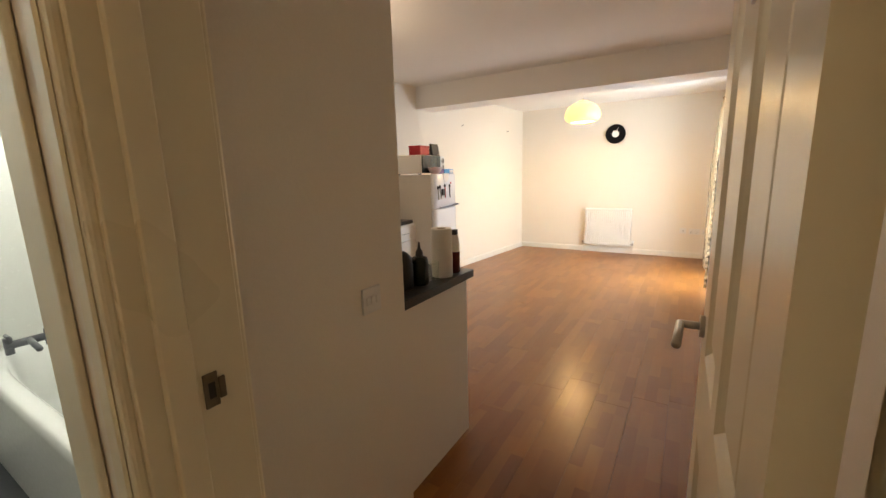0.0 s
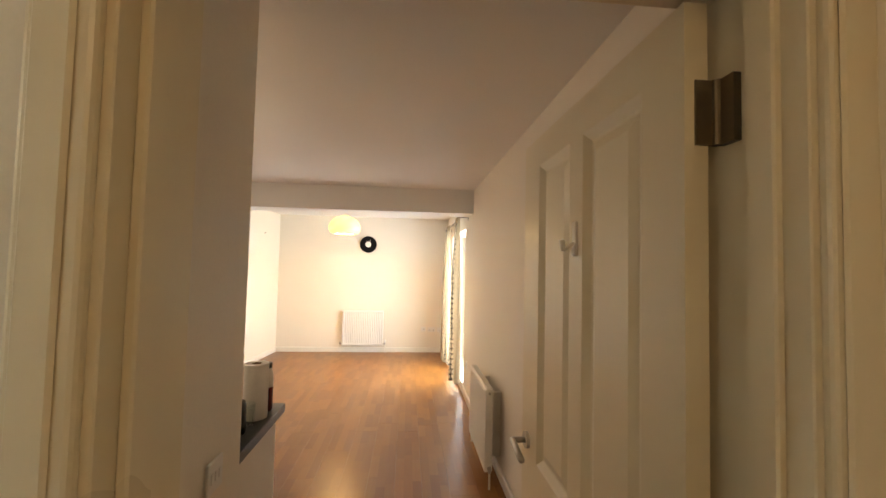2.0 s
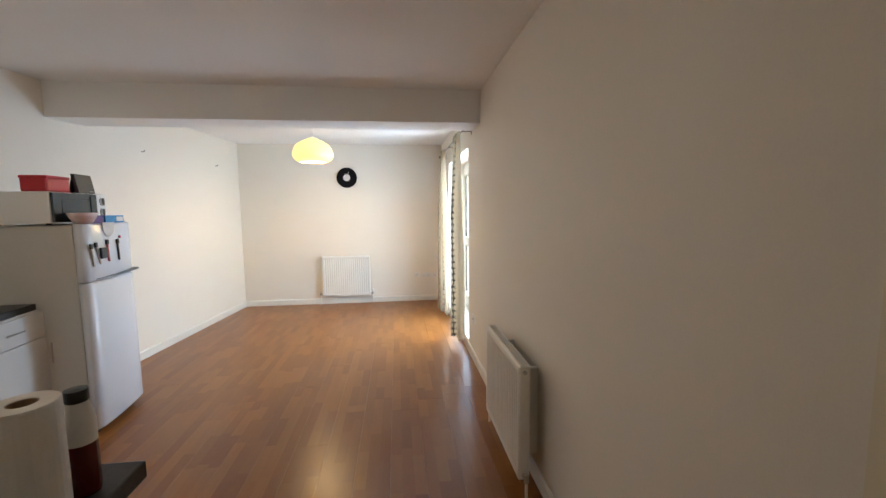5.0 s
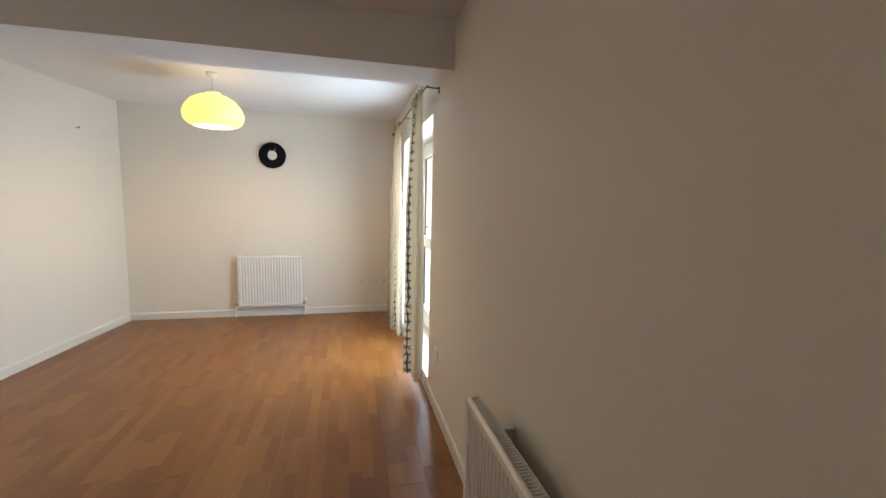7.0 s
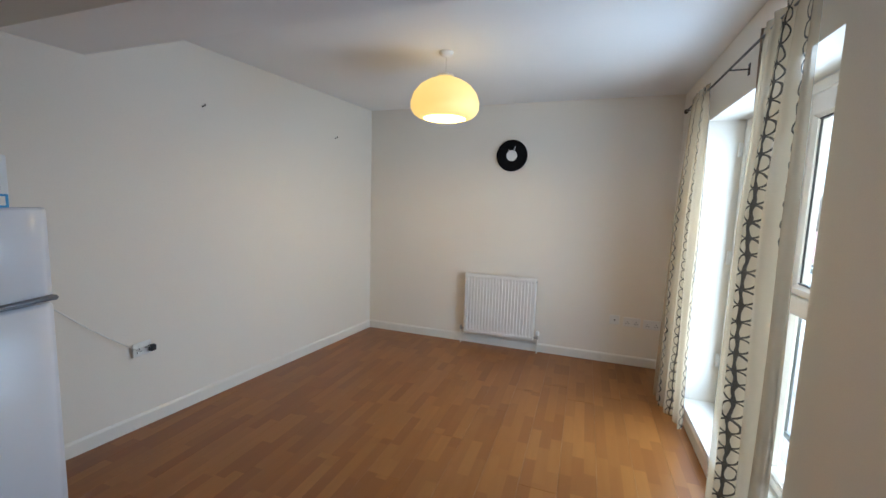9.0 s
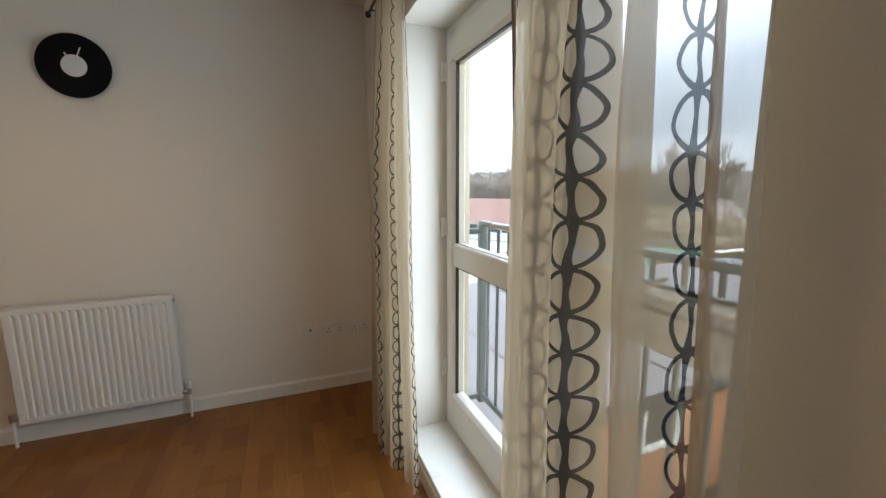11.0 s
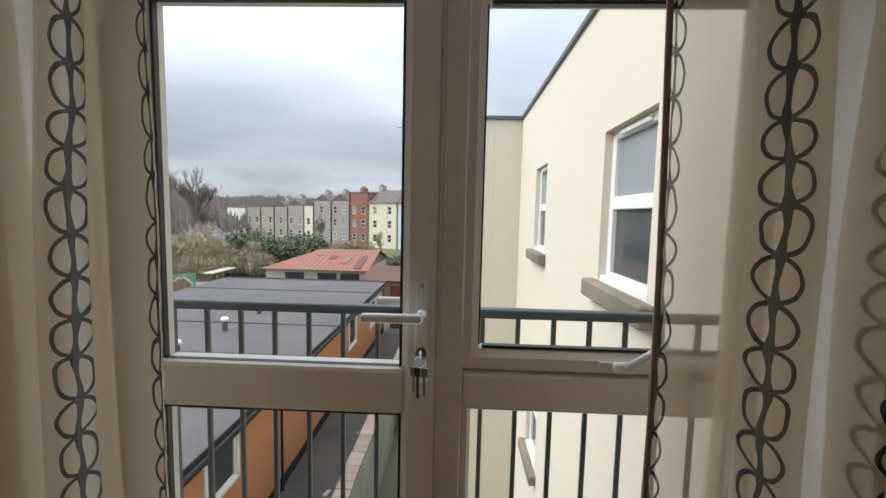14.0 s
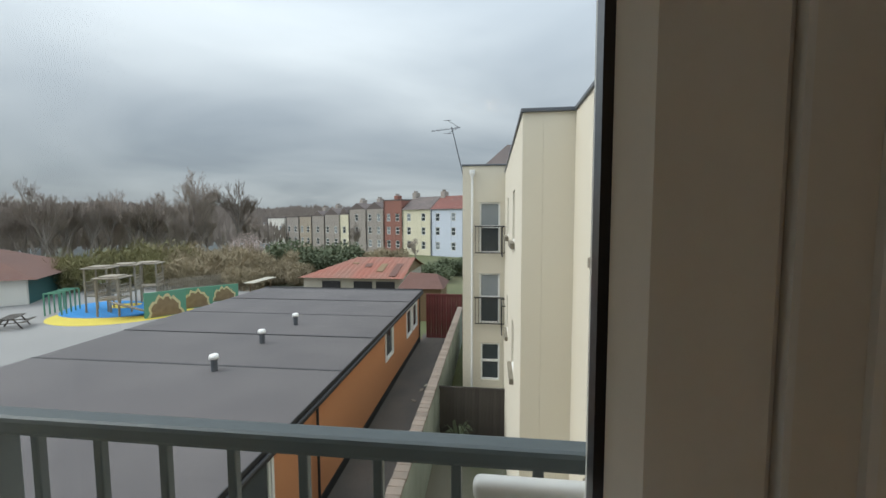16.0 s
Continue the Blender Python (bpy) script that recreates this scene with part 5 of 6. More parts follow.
part("side_wall", box((XB + 0.3, YC - 0.3, GZ), (XC, YC, 3.24)), M_RENDER, wing)
part("core", box((0.392, -2.0, GZ), (XC, YA - 0.72, 2.95)), M_RENDER, wing)
part("roof_deck", box((0.4, YA - 0.71, 2.8), (XA + 0.3, YA - 0.31, 2.9)), M_FELT, wing)
part("roof_deck", box((XA + 0.31, YA - 0.75, 2.8), (XC - 0.3, YB - 0.31, 2.9)), M_FELT, wing)
part("back_wall", box((XC - 0.3, YA - 0.72, GZ), (XC, YC - 0.3, 3.2)), M_RENDER, wing)
part("roof_deck", box((XB + 0.3, YB - 0.3, 2.9), (XC - 0.3, YC - 0.3, 3.0)), M_FELT, wing)
for a, b in (((0.392, YA - 0.34, 3.0), (XA - 0.04, YA + 0.03, 3.06)), ((XA - 0.04, YA - 0.34, 3.0), (XA + 0.34, YB + 0.03, 3.06)), ((XA + 0.34, YB - 0.34, 3.0), (XB - 0.04, YB + 0.03, 3.06)), ((XB - 0.04, YB - 0.34, 3.24), (XB + 0.34, YC + 0.03, 3.30)), ((XB + 0.34, YC - 0.34, 3.24), (XC, YC + 0.03, 3.30))):
    part("coping", box(a, b, 0.008), M_COPING, wing)
for cx, w, z, h in near_w:
    for dz in (0, -2.72):
        window_unit(wing, Matrix.Translation((cx, YA, z + dz)), w, h, 0.55, [M_PANE, M_NETPANE], True)
for cx, w, z, h in mid_w:
    for dz in (0, -2.72):
        window_unit(wing, Matrix.Translation((cx, YB, z + dz)), w, h, 0.55, [M_PANE, M_NETPANE], True)
TO_X = Matrix.Rotation(math.pi / 2, 4, "Z")
for k, (cy, w, z, h) in enumerate(fr_w):
    window_unit(wing, Matrix.Translation((XB, cy, z)) @ TO_X, w, h, h * 0.52, [M_PANE, M_NETPANE if k < 2 else M_PANE])
    if k < 2:
        juliet(wing, Matrix.Translation((XB, 6.02, z)) @ TO_X, 1.02, 0.94)
for z in (0.28, -2.17):
    juliet(wing, Matrix.Translation((12.9, YB, z)), 1.1, 0.94)
bm = tube((XB - 0.06, 6.63, GZ), (XB - 0.06, 6.63, 2.95), 0.04, sides=12)
part("drainpipe", bm, M_WFRAME, wing)
bm = lathe([(0.04, 2.82), (0.06, 2.9), (0.10, 2.98), (0.10, 3.1), (0.0, 3.1)], 16, (XB - 0.07, 6.63, 0))
part("hopper", bm, M_WFRAME, wing)
bm = bmesh.new()
ridge = [(14.4, 4.2, 3.2), (20, 4.2, 3.2), (20, 6.4, 3.2), (14.4, 6.4, 3.2)]
lo, hi = [bm.verts.new(p) for p in ridge], [bm.verts.new(p) for p in ((15.6, 4.9, 4.25), (19, 4.9, 4.25), (19, 5.4, 4.25), (15.6, 5.4, 4.25))]
for k in range(4):
    bm.faces.new((lo[k], lo[(k + 1) % 4], hi[(k + 1) % 4], hi[k]))
bm.faces.new(hi), bm.faces.new(lo)
part("slate_roof", bm, H_ROOF, wing)
aer = thing("tv_aerial", "thin metal television aerial on a leaning mast", "aerial", at=(14.2, 6.95, 2.9))
part("mast", tube((0, 0, 0), (0, 0.42, 1.75), 0.018, sides=8), M_COPING, aer)
part("boom", tube((-0.25, 0.10, 1.68), (0.15, 1.15, 1.66), 0.010, sides=6), M_COPING, aer)
for k in range(6):
    f = k / 5
    c = Vector((-0.2 + 0.33 * f, 0.2 + 0.9 * f, 1.67))
    part("element", tube(c - Vector((0.16, -0.04, 0.0)), c + Vector((0.16, -0.04, 0.0)), 0.006, sides=6), M_COPING, aer)
for dz in (-0.22, 0.22):
    part("reflector", tube((-0.25, 0.15, 1.68), (-0.36, 0.52, 1.68 + dz), 0.008, sides=6), M_COPING, aer)
    part("reflector", tube((-0.36, 0.40, 1.68 + dz), (-0.36, 0.66, 1.68 + dz), 0.007, sides=6), M_COPING, aer)

# ---------------------------------------------------------------- orange flat-roofed building
OX0, OX1, OY0, OY1, OZ = 1.1, 22.45, 10.1, 19.4, -2.62
hut = thing("orange_building", "single-storey orange rendered building with a grey felt roof", "building")
o_win = [(3.83, 0.9, -3.72, 0.98), (6.3, 0.95, -3.86, 1.08), (15.65, 1.1, -4.12, 1.25), (19.6, 1.1, -4.35, 1.25), (21.1, 1.1, -4.35, 1.25)]
part("wall", holed_wall("x", OY0, 0.25, OX0, OX1, GZ, OZ - 0.1, [(cx - w / 2, cx + w / 2, z, z + h) for cx, w, z, h in o_win]), M_ORANGE, hut)
part("end_wall", box((OX1 - 0.25, OY0 + 0.25, GZ), (OX1, OY1, OZ - 0.1)), M_ORANGE, hut)
part("end_wall", box((OX0, OY0 + 0.25, GZ), (OX0 + 0.25, OY1, OZ - 0.1)), M_ORANGE, hut)
part("back_wall", box((OX0 + 0.25, OY1 - 0.25, GZ), (OX1 - 0.25, OY1, OZ - 0.1)), M_ORANGE, hut)
part("plinth", box((OX0, OY0 - 0.03, GZ), (OX1, OY0 - 0.002, GZ + 0.28)), M_FASCIA, hut)
FLIP = Matrix.Rotation(math.pi, 4, "Z")
for cx, w, z, h in o_win:
    wn = window_unit(hut, Matrix.Translation((cx, OY0, z)) @ FLIP, w, h, None, [M_PANE], depth=0.03)
    part("surround", bmesh_frame(w + 0.16, h + 0.16, 0.0, 0.085), M_WFRAME, wn).location = (0, 0, -0.08)
part("ceiling_void", box((OX0 + 0.25, OY0 + 0.25, OZ - 0.4), (OX1 - 0.25, OY1 - 0.25, OZ - 0.1)), M_FASCIA, hut)
x, k = OX0 - 0.15, 0
while x < OX1 + 0.1:
    x1 = min(x + 3.05, OX1 + 0.15)
    bm = box((x, OY0 - 0.16, OZ - 0.10), (x1 + 0.08, OY1 + 0.16, OZ - 0.012 * (k % 2)), 0.006)
    part("roof_felt", bm, M_FELT, hut)
    part("felt_lap", box((x1 - 0.03, OY0 - 0.15, OZ - 0.01), (x1 + 0.05, OY1 + 0.15, OZ + 0.010), 0.003), M_FASCIA, hut)
    x, k = x1, k + 1
part("fascia", box((OX0 - 0.17, OY0 - 0.19, OZ - 0.26), (OX1 + 0.18, OY0 - 0.161, OZ + 0.03), 0.004), M_FASCIA, hut)
part("fascia", box((OX1 + 0.235, OY0 - 0.19, OZ - 0.26), (OX1 + 0.262, OY1 + 0.19, OZ + 0.03), 0.004), M_FASCIA, hut)
part("gutter", tube((OX0, OY0 - 0.23, OZ - 0.10), (OX1, OY0 - 0.23, OZ - 0.12), 0.045, sides=8), M_FASCIA, hut)
for cx in (8.7, 22.2):
    part("downpipe", tube((cx, OY0 - 0.08, GZ), (cx, OY0 - 0.08, OZ - 0.15), 0.035, sides=8), M_FASCIA, hut)
for vx, vy in ((14.5, 13.5), (12.2, 13.5), (9.75, 13.4)):
    v = thing("roof_vent", "white-capped grey vent pipe on the felt roof", "vent", "roof vents", at=(vx, vy, OZ))
    part("pipe", tube((0, 0, 0), (0, 0, 0.33), 0.085, sides=14), M_COPING, v)
    part("cap", lathe([(0.085, 0.32), (0.125, 0.33), (0.13, 0.39), (0.10, 0.45), (0, 0.46)], 16), M_WHITEP, v, "white plastic cap", True)

# ---------------------------------------------------------------- boundary wall, fences, yard things
bwall = thing("boundary_wall", "stained grey-green rendered boundary wall with brick coping", "wall")
part("wall_face", box((0.42, 7.62, GZ), (22.6, 7.84, -3.62)), M_BWALL, bwall)
brick_me = finish(box((-0.108, -0.15, 0.0), (0.108, 0.15, 0.068), 0.008), "coping_brick", M_BRICK)
rng = random.Random(11)
x = 0.55
while x < 22.5:
    ob = new("coping_brick", brick_me)
    ob.parent = bwall
    ob.location = (x, 7.73 + rng.uniform(-0.008, 0.008), -3.62 + rng.uniform(0, 0.006))
    ob.rotation_euler = (0, rng.uniform(-0.02, 0.02), rng.uniform(-0.03, 0.03))
    x += 0.226
fence = thing("timber_fence", "dark weathered close-boarded timber fence", "fence")
bm_me = finish(box((-0.008, -0.058, 0), (0.008, 0.058, 1.72), 0.002), "fence_board", M_FENCE)
y = 5.60
while y < 7.6:
    ob = new("fence_board", bm_me)
    ob.parent = fence
    ob.location = (12.25 + rng.uniform(-0.004, 0.004), y, GZ + 0.03)
    y += 0.113
part("fence_rail", box((12.26, 5.54, GZ + 1.66), (12.31, 7.6, GZ + 1.76)), M_FENCE, fence)
part("fence_rail", box((12.26, 5.54, GZ + 0.4), (12.31, 7.6, GZ + 0.5)), M_FENCE, fence)
rfence = thing("red_sheet_fence", "dark red painted corrugated fence across the alley", "fence")
y = 7.0
red_me = finish(box((-0.02, -0.07, 0), (0.02, 0.07, 2.66), 0.012), "fence_sheet", M_REDFENCE)
while y < 9.75:
    ob = new("fence_sheet", red_me)
    ob.parent = rfence
    ob.location = (23.2 + (0.03 if int(y * 6.5) % 2 else 0), y, GZ)
    y += 0.152
part("fence_rail", box((23.18, 6.9, GZ + 2.5), (23.26, 9.8, GZ + 2.6)), M_REDFENCE, rfence)


def wheelie_bin(at, turn):
    b = thing("wheelie_bin", "dark green plastic wheelie bin in the yard", "bin", at=at, turn=turn)
    bm = bmesh.new()
    loops = []
    for z, w in ((0.06, 0.22), (0.95, 0.29), (1.0, 0.30)):
        loops.append([bm.verts.new((sx * w, sy * w * 1.15, z)) for sx, sy in ((-1, -1), (1, -1), (1, 1), (-1, 1))])
    for p, q in zip(loops, loops[1:]):
        for k in range(4):
            bm.faces.new((p[k], p[(k + 1) % 4], q[(k + 1) % 4], q[k]))
    bm.faces.new(loops[0]), bm.faces.new(loops[-1])
    part("bin_body", bm, M_GREENBIN, b)
    bm = box((-0.31, -0.36, 1.0), (0.31, 0.36, 1.045), 0.015)
    bm_box(bm, (-0.26, -0.30, 1.04), (0.26, 0.30, 1.075), 0.012)
    part("lid", bm, M_GREENBIN, b)
    for s in (-1, 1):
        part("wheel", tube((s * 0.20, 0.30, 0.1), (s * 0.26, 0.30, 0.1), 0.1, sides=18), M_BLACK, b)


wheelie_bin((7.3, 5.05 + 0.85, GZ + 0.012), 8)
planter = thing("potted_palm", "spiky green plant in a low red pot", "plant", at=(11.7, 6.95, GZ + 0.012))
part("pot", lathe([(0, 0), (0.22, 0), (0.30, 0.32), (0.33, 0.34), (0.30, 0.36), (0.27, 0.3), (0, 0.3)], 20), M_BRICK, planter)
bm = bmesh.new()
for k in range(46):
    a, l, up = rng.uniform(0, 6.28), rng.uniform(0.35, 0.6), rng.uniform(0.25, 0.75)
    d = Vector((math.cos(a), math.sin(a), 0))
    s = Vector((-d.y, d.x, 0)) * 0.018
    base, mid, tip = Vector((0, 0, 0.3)), Vector((0, 0, 0.3)) + d * l * 0.55 + Vector((0, 0, up * 0.8)), Vector((0, 0, 0.3)) + d * l + Vector((0, 0, up * 0.55))
    v = [bm.verts.new(q) for q in (base - s, base + s, mid + s, mid - s, tip)]
    bm.faces.new(v[:4]), bm.faces.new((v[3], v[2], v[4]))
part("leaves", bm, M_LEAF, planter)
yard_box = thing("garden_crate", "pale plastic crate with dark lid in the yard", "crate", at=(11.3, 6.1, GZ + 0.012), turn=12)
part("crate_body", box((-0.3, -0.4, 0), (0.3, 0.4, 0.35), 0.02), M_COPING, yard_box)
part("crate_lid", box((-0.32, -0.42, 0.35), (0.32, 0.42, 0.40), 0.015), M_NETPANE, yard_box)
for k in range(9):
    px, py = rng.uniform(5, 20), rng.uniform(8.1, 9.6)
    bm = box((-0.12, -0.06, 0), (0.12, 0.06, 0.03), 0.01)
    bmesh.ops.rotate(bm, verts=bm.verts, cent=(0, 0, 0), matrix=Matrix.Rotation(rng.uniform(0, 3), 3, "Z"))
    bmesh.ops.translate(bm, verts=bm.verts, vec=(px, py, GZ + 0.013))
    solo("litter", bm, M_PALE if k % 2 else M_BRICK, "scrap of rubbish lying in the alley", "litter", "alley litter")
plank_ob = solo("loose_batten", tube((8.4, 8.6, GZ + 0.03), (9.8, 8.35, GZ + 0.05), 0.025, sides=6), M_REDFENCE, "thin red batten lying in the alley", "batten")

# ---------------------------------------------------------------- shed with rusty roof
shed = thing("rusty_roofed_shed", "low shed with a rusty red sheet roof", "shed")
sx0, sx1, sy0, sy1, ez, rz = 30.0, 40.0, 12.7, 21.2, -3.15, -1.95
part("wall", box((sx0 + 0.3, sy0 + 0.3, GZ), (sx1 - 0.3, sy1 - 0.3, ez)), M_PALE, shed)
for cy in (14.2, 16.0, 18.6):
    part("opening", box((sx0 + 0.25, cy - 0.75, GZ + 0.3), (sx0 + 0.299, cy + 0.75, ez - 0.25)), M_FASCIA, shed)


def shed_roof():
    bm = bmesh.new()
    n = 40
    for side, xa, xb in ((0, sx0, 35.0), (1, sx1, 35.0)):
        eave, top = [], []
        for k in range(n + 1):
            f = k / n
            y = sy0 + (sy1 - sy0) * f
            t = 1.0 if y < 18.0 else max(0.02, 1 - (y - 18.0) / (sy1 - 18.0))
            eave.append(bm.verts.new((xa, y, ez + (0.045 if k % 2 else 0))))
            top.append(bm.verts.new((xa + (xb - xa) * t, y, ez + (rz - ez) * t + (0.045 if k % 2 else 0))))
        for k in range(n):
            bm.faces.new((eave[k], eave[k + 1], top[k + 1], top[k]))
    return bm


part("roof", shed_roof(), M_RUST, shed, "rusted corrugated roof sheets")
bm = bmesh.new()
hip = [bm.verts.new(p) for p in ((sx0, sy1, ez), (sx1, sy1, ez), (35.0, 18.0, rz + 0.03))]
bm.faces.new(hip)
part("hip_roof", bm, M_RUST, shed)
bm = bmesh.new()
g = [bm.verts.new(p) for p in ((sx0 + 0.3, sy0 + 0.29, ez), (sx1 - 0.3, sy0 + 0.29, ez), (35.0, sy0 + 0.29, rz - 0.05))]
bm.faces.new(g)
part("gable", bm, M_TAN, shed)
for k in range(4):
    yy = 13.4 + k * 1.3
    bm = box((30.4 + k, yy, ez + 0.15), (33.2, yy + 0.55, ez + 0.2), 0.01)
    for v in bm.verts:
        v.co.z = ez + (rz - ez) * (v.co.x - sx0) / 5.0 + (0.085 if v.co.z > ez + 0.17 else 0.05)
    part("roof_patch", bm, M_TAN if k % 2 else M_BROWNROOF, shed)
lean = thing("lean_to", "small tan timber shed with a brown roof", "shed")
part("wall", box((27.0, 9.4, GZ), (30.5, 12.2, -3.3)), M_TAN, lean)
bm = bmesh.new()
q = [bm.verts.new(p) for p in ((26.8, 9.2, -3.3), (30.7, 9.2, -3.3), (30.7, 12.4, -3.3), (26.8, 12.4, -3.3), (28.7, 9.9, -2.5), (28.7, 11.9, -2.4))]
for f in ((0, 1, 4), (1, 2, 5, 4), (2, 3, 5), (3, 0, 4, 5), (3, 2, 1, 0)):
    bm.faces.new([q[k] for k in f])
part("roof", bm, M_BROWNROOF, lean)

# ---------------------------------------------------------------- terrace of houses beyond
ROW_U = Vector((0.447, 0.894, 0))
ROW_N = Vector((-0.894, 0.447, 0))


def row_point(y75):
    """The place on the line of the terrace that lies behind a mark on a screen 75 m away."""
    k = (y75 - 5.97) / 75.0
    x = (75 - 0.5 * (14 - 5.97)) / (1 - 0.5 * k)
    return Vector((x, 5.97 + k * x, GZ))


def house(y_a, y_b, mat, roof_mat, label, eave=9.0, rise=2.6, style="slope", cols=2, seed=0, chimney=True):
    a, b = row_point(y_a), row_point(y_b)
    w = (b - a).length - 0.02
    h = thing("terraced_house", label, "house", "terraced houses")
    x_axis, y_axis = ROW_U, -ROW_N
    m = Matrix.Identity(4)
    for k in range(3):
        m[k][0], m[k][1], m[k][3] = x_axis[k], y_axis[k], a[k]
    h.matrix_basis = m
    depth = 8.0
    r = random.Random(seed)
    ww, wh = 1.0, 1.55
    opens = []
    for i in range(cols):
        cx = w * (i + 0.5) / cols + r.uniform(-0.2, 0.2)
        for z in (1.2, 4.0, 6.7):
            if z + wh < eave - 0.15:
                opens.append((cx - ww / 2, cx + ww / 2, z, z + wh))
    part("wall", holed_wall("x", 0.0, 0.3, 0, w, 0, eave, opens), mat, h)
    part("side_wall", box((0, 0.3, 0), (0.25, depth, eave)), mat, h)
    part("side_wall", box((w - 0.25, 0.3, 0), (w, depth, eave)), mat, h)
    part("back_wall", box((0.25, depth - 0.3, 0), (w - 0.25, depth, eave)), mat, h)
    for o in opens:
        cx = (o[0] + o[1]) / 2
        wn = part("window", bmesh_frame(ww, wh, 0.10, 0.1), M_WFRAME, h)
        wn.matrix_basis = Matrix.Translation((cx, 0.0, o[2])) @ FLIP
        part("pane", box((-ww / 2 + 0.05, -0.11, 0.05), (ww / 2 - 0.05, -0.09, wh - 0.05)), M_PANE if r.random() < 0.7 else M_NETPANE, wn)
        part("sash_bar", box((-ww / 2 + 0.08, -0.09, wh / 2 - 0.05), (ww / 2 - 0.08, -0.05, wh / 2 + 0.05)), M_WFRAME, wn)
    bm = bmesh.new()
    if style == "slope":
        p = [(-0.0, -0.25, eave), (w, -0.25, eave), (w, depth + 0.2, eave), (0, depth + 0.2, eave), (0, depth / 2, eave + rise), (w, depth / 2, eave + rise)]
        fs = ((0, 1, 5, 4), (2, 3, 4, 5), (0, 4, 3), (1, 2, 5), (3, 2, 1, 0))
    elif style == "gable":
        p = [(0, -0.02, eave), (w, -0.02, eave), (w, depth, eave), (0, depth, eave), (w / 2, -0.02, eave + rise), (w / 2, depth, eave + rise)]
        fs = ((0, 1, 4), (2, 3, 5), (0, 4, 5, 3), (1, 2, 5, 4), (3, 2, 1, 0))
    else:
        p = [(0, -0.05, eave), (w, -0.05, eave), (w, depth, eave), (0, depth, eave), (0, -0.05, eave + 0.25), (w, -0.05, eave + 0.25), (w, depth, eave + 0.5), (0, depth, eave + 0.5)]
        fs = ((0, 1, 5, 4), (1, 2, 6, 5), (2, 3, 7, 6), (3, 0, 4, 7), (4, 5, 6, 7), (3, 2, 1, 0))
    vs = [bm.verts.new(q) for q in p]
    for f in fs:
        bm.faces.new([vs[k] for k in f])
    part("roof", bm, [roof_mat], h)
    if chimney:
        top = eave + rise
        ch = part("chimney", box((w - 1.0, depth / 2 - 0.6, eave), (w - 0.05, depth / 2 + 0.9, top + 0.9), 0.03), H_RED if mat is H_RED else H_GREY, h)
        for j in range(3):
            part("chimney_pot", tube((w - 0.5, depth / 2 - 0.4 + 0.45 * j, top + 0.88), (w - 0.5, depth / 2 - 0.4 + 0.45 * j, top + 1.3), 0.13, 0.11, 10), M_BRICK, ch)
    part("drainpipe", tube((w - 0.2, -0.07, 0), (w - 0.2, -0.07, eave), 0.06, sides=6), M_FASCIA, h)
    return h


house(8.6, 11.3, H_WHITE, H_ROOFRED, "pale rendered terraced house with a red tile roof", 9.0, 2.7, cols=1, seed=1)
house(11.4, 17.4, H_BLUE, H_ROOFRED, "pale blue rendered terraced house with a red roof", 9.0, 2.7, cols=2, seed=2)
house(17.5, 22.9, H_CREAM, H_ROOF, "pale yellow rendered terraced house with a dark roof", 9.0, 2.7, cols=2, seed=3)
house(23.0, 26.5, H_RED, H_ROOF, "tall red brick terraced house with a flat top", 10.9, 0.4, "flat", 2, 4, True)
house(26.6, 30.0, H_GREY, H_ROOF, "grey pebbledashed terraced house with a gable", 9.3, 1.5, "gable", 2, 5)
house(30.1, 33.4, H_GREY, H_ROOF, "grey pebbledashed terraced house with white windows", 9.3, 1.4, "gable", 1, 6)
house(33.5, 35.3, H_CREAM, H_ROOF, "narrow cream gabled house at the terrace", 8.2, 1.7, "gable", 1, 7, False)
house(35.4, 38.4, H_GREY, H_ROOF, "grey-brown terraced house with a slate gable", 8.2, 1.5, "gable", 2, 8)
house(38.5, 41.0, H_GREY, H_ROOF, "grey-brown terraced house, plain rear face", 7.9, 1.3, "gable", 1, 9)
house(41.1, 43.6, H_TAN, H_ROOF, "tan rendered terraced house with a low roof", 7.8, 0.5, "flat", 2, 10, False)
house(43.7, 46.3, H_GREY, H_ROOF, "far grey terraced house with a low roof", 7.7, 0.5, "flat", 2, 12, False)
house(46.6, 50.2, H_WHITE, H_ROOF, "off-white modern house with a flat roof", 7.5, 0.3, "flat", 2, 13, False)
house(50.3, 55.5, H_WHITE, M_COPING, "white modern block with a glazed flat roof", 6.0, 0.9, "flat", 3, 14, False)

# ---------------------------------------------------------------- school and playground
school = thing("school_building", "low school with a broad brown tiled roof", "building", at=(28.0, 46.5, GZ), turn=124)
part("wall", holed_wall("x", 0.0, 0.3, -2, 26, 0, 2.3, [(3.2, 4.6, 0.9, 2.0), (4.9, 6.3, 0.9, 2.0), (0.3, 1.4, 0.7, 2.0), (8, 9.4, 0.9, 2.0), (9.7, 11.1, 0.9, 2.0)]), H_WHITE, school)
for cx, w, z, hh in ((3.9, 1.4, 0.9, 1.1), (5.6, 1.4, 0.9, 1.1), (0.85, 1.1, 0.7, 1.3), (8.7, 1.4, 0.9, 1.1), (10.4, 1.4, 0.9, 1.1)):
    wn = part("window", bmesh_frame(w, hh, 0.08, 0.09), M_WFRAME, school)
    wn.matrix_basis = Matrix.Translation((cx, 0, z))@ FLIP
    part("pane", box((-w / 2 + 0.04, -0.09, 0.04), (w / 2 - 0.04, -0.07, hh - 0.04)), M_PANE, wn)
part("end_wall", box((-2, -12, 0), (-1.7, -0.0, 2.3)), M_TEAL, school)
part("back_wall", box((-1.7, -12, 0), (26, -11.7, 2.3)), H_WHITE, school)
bm = bmesh.new()
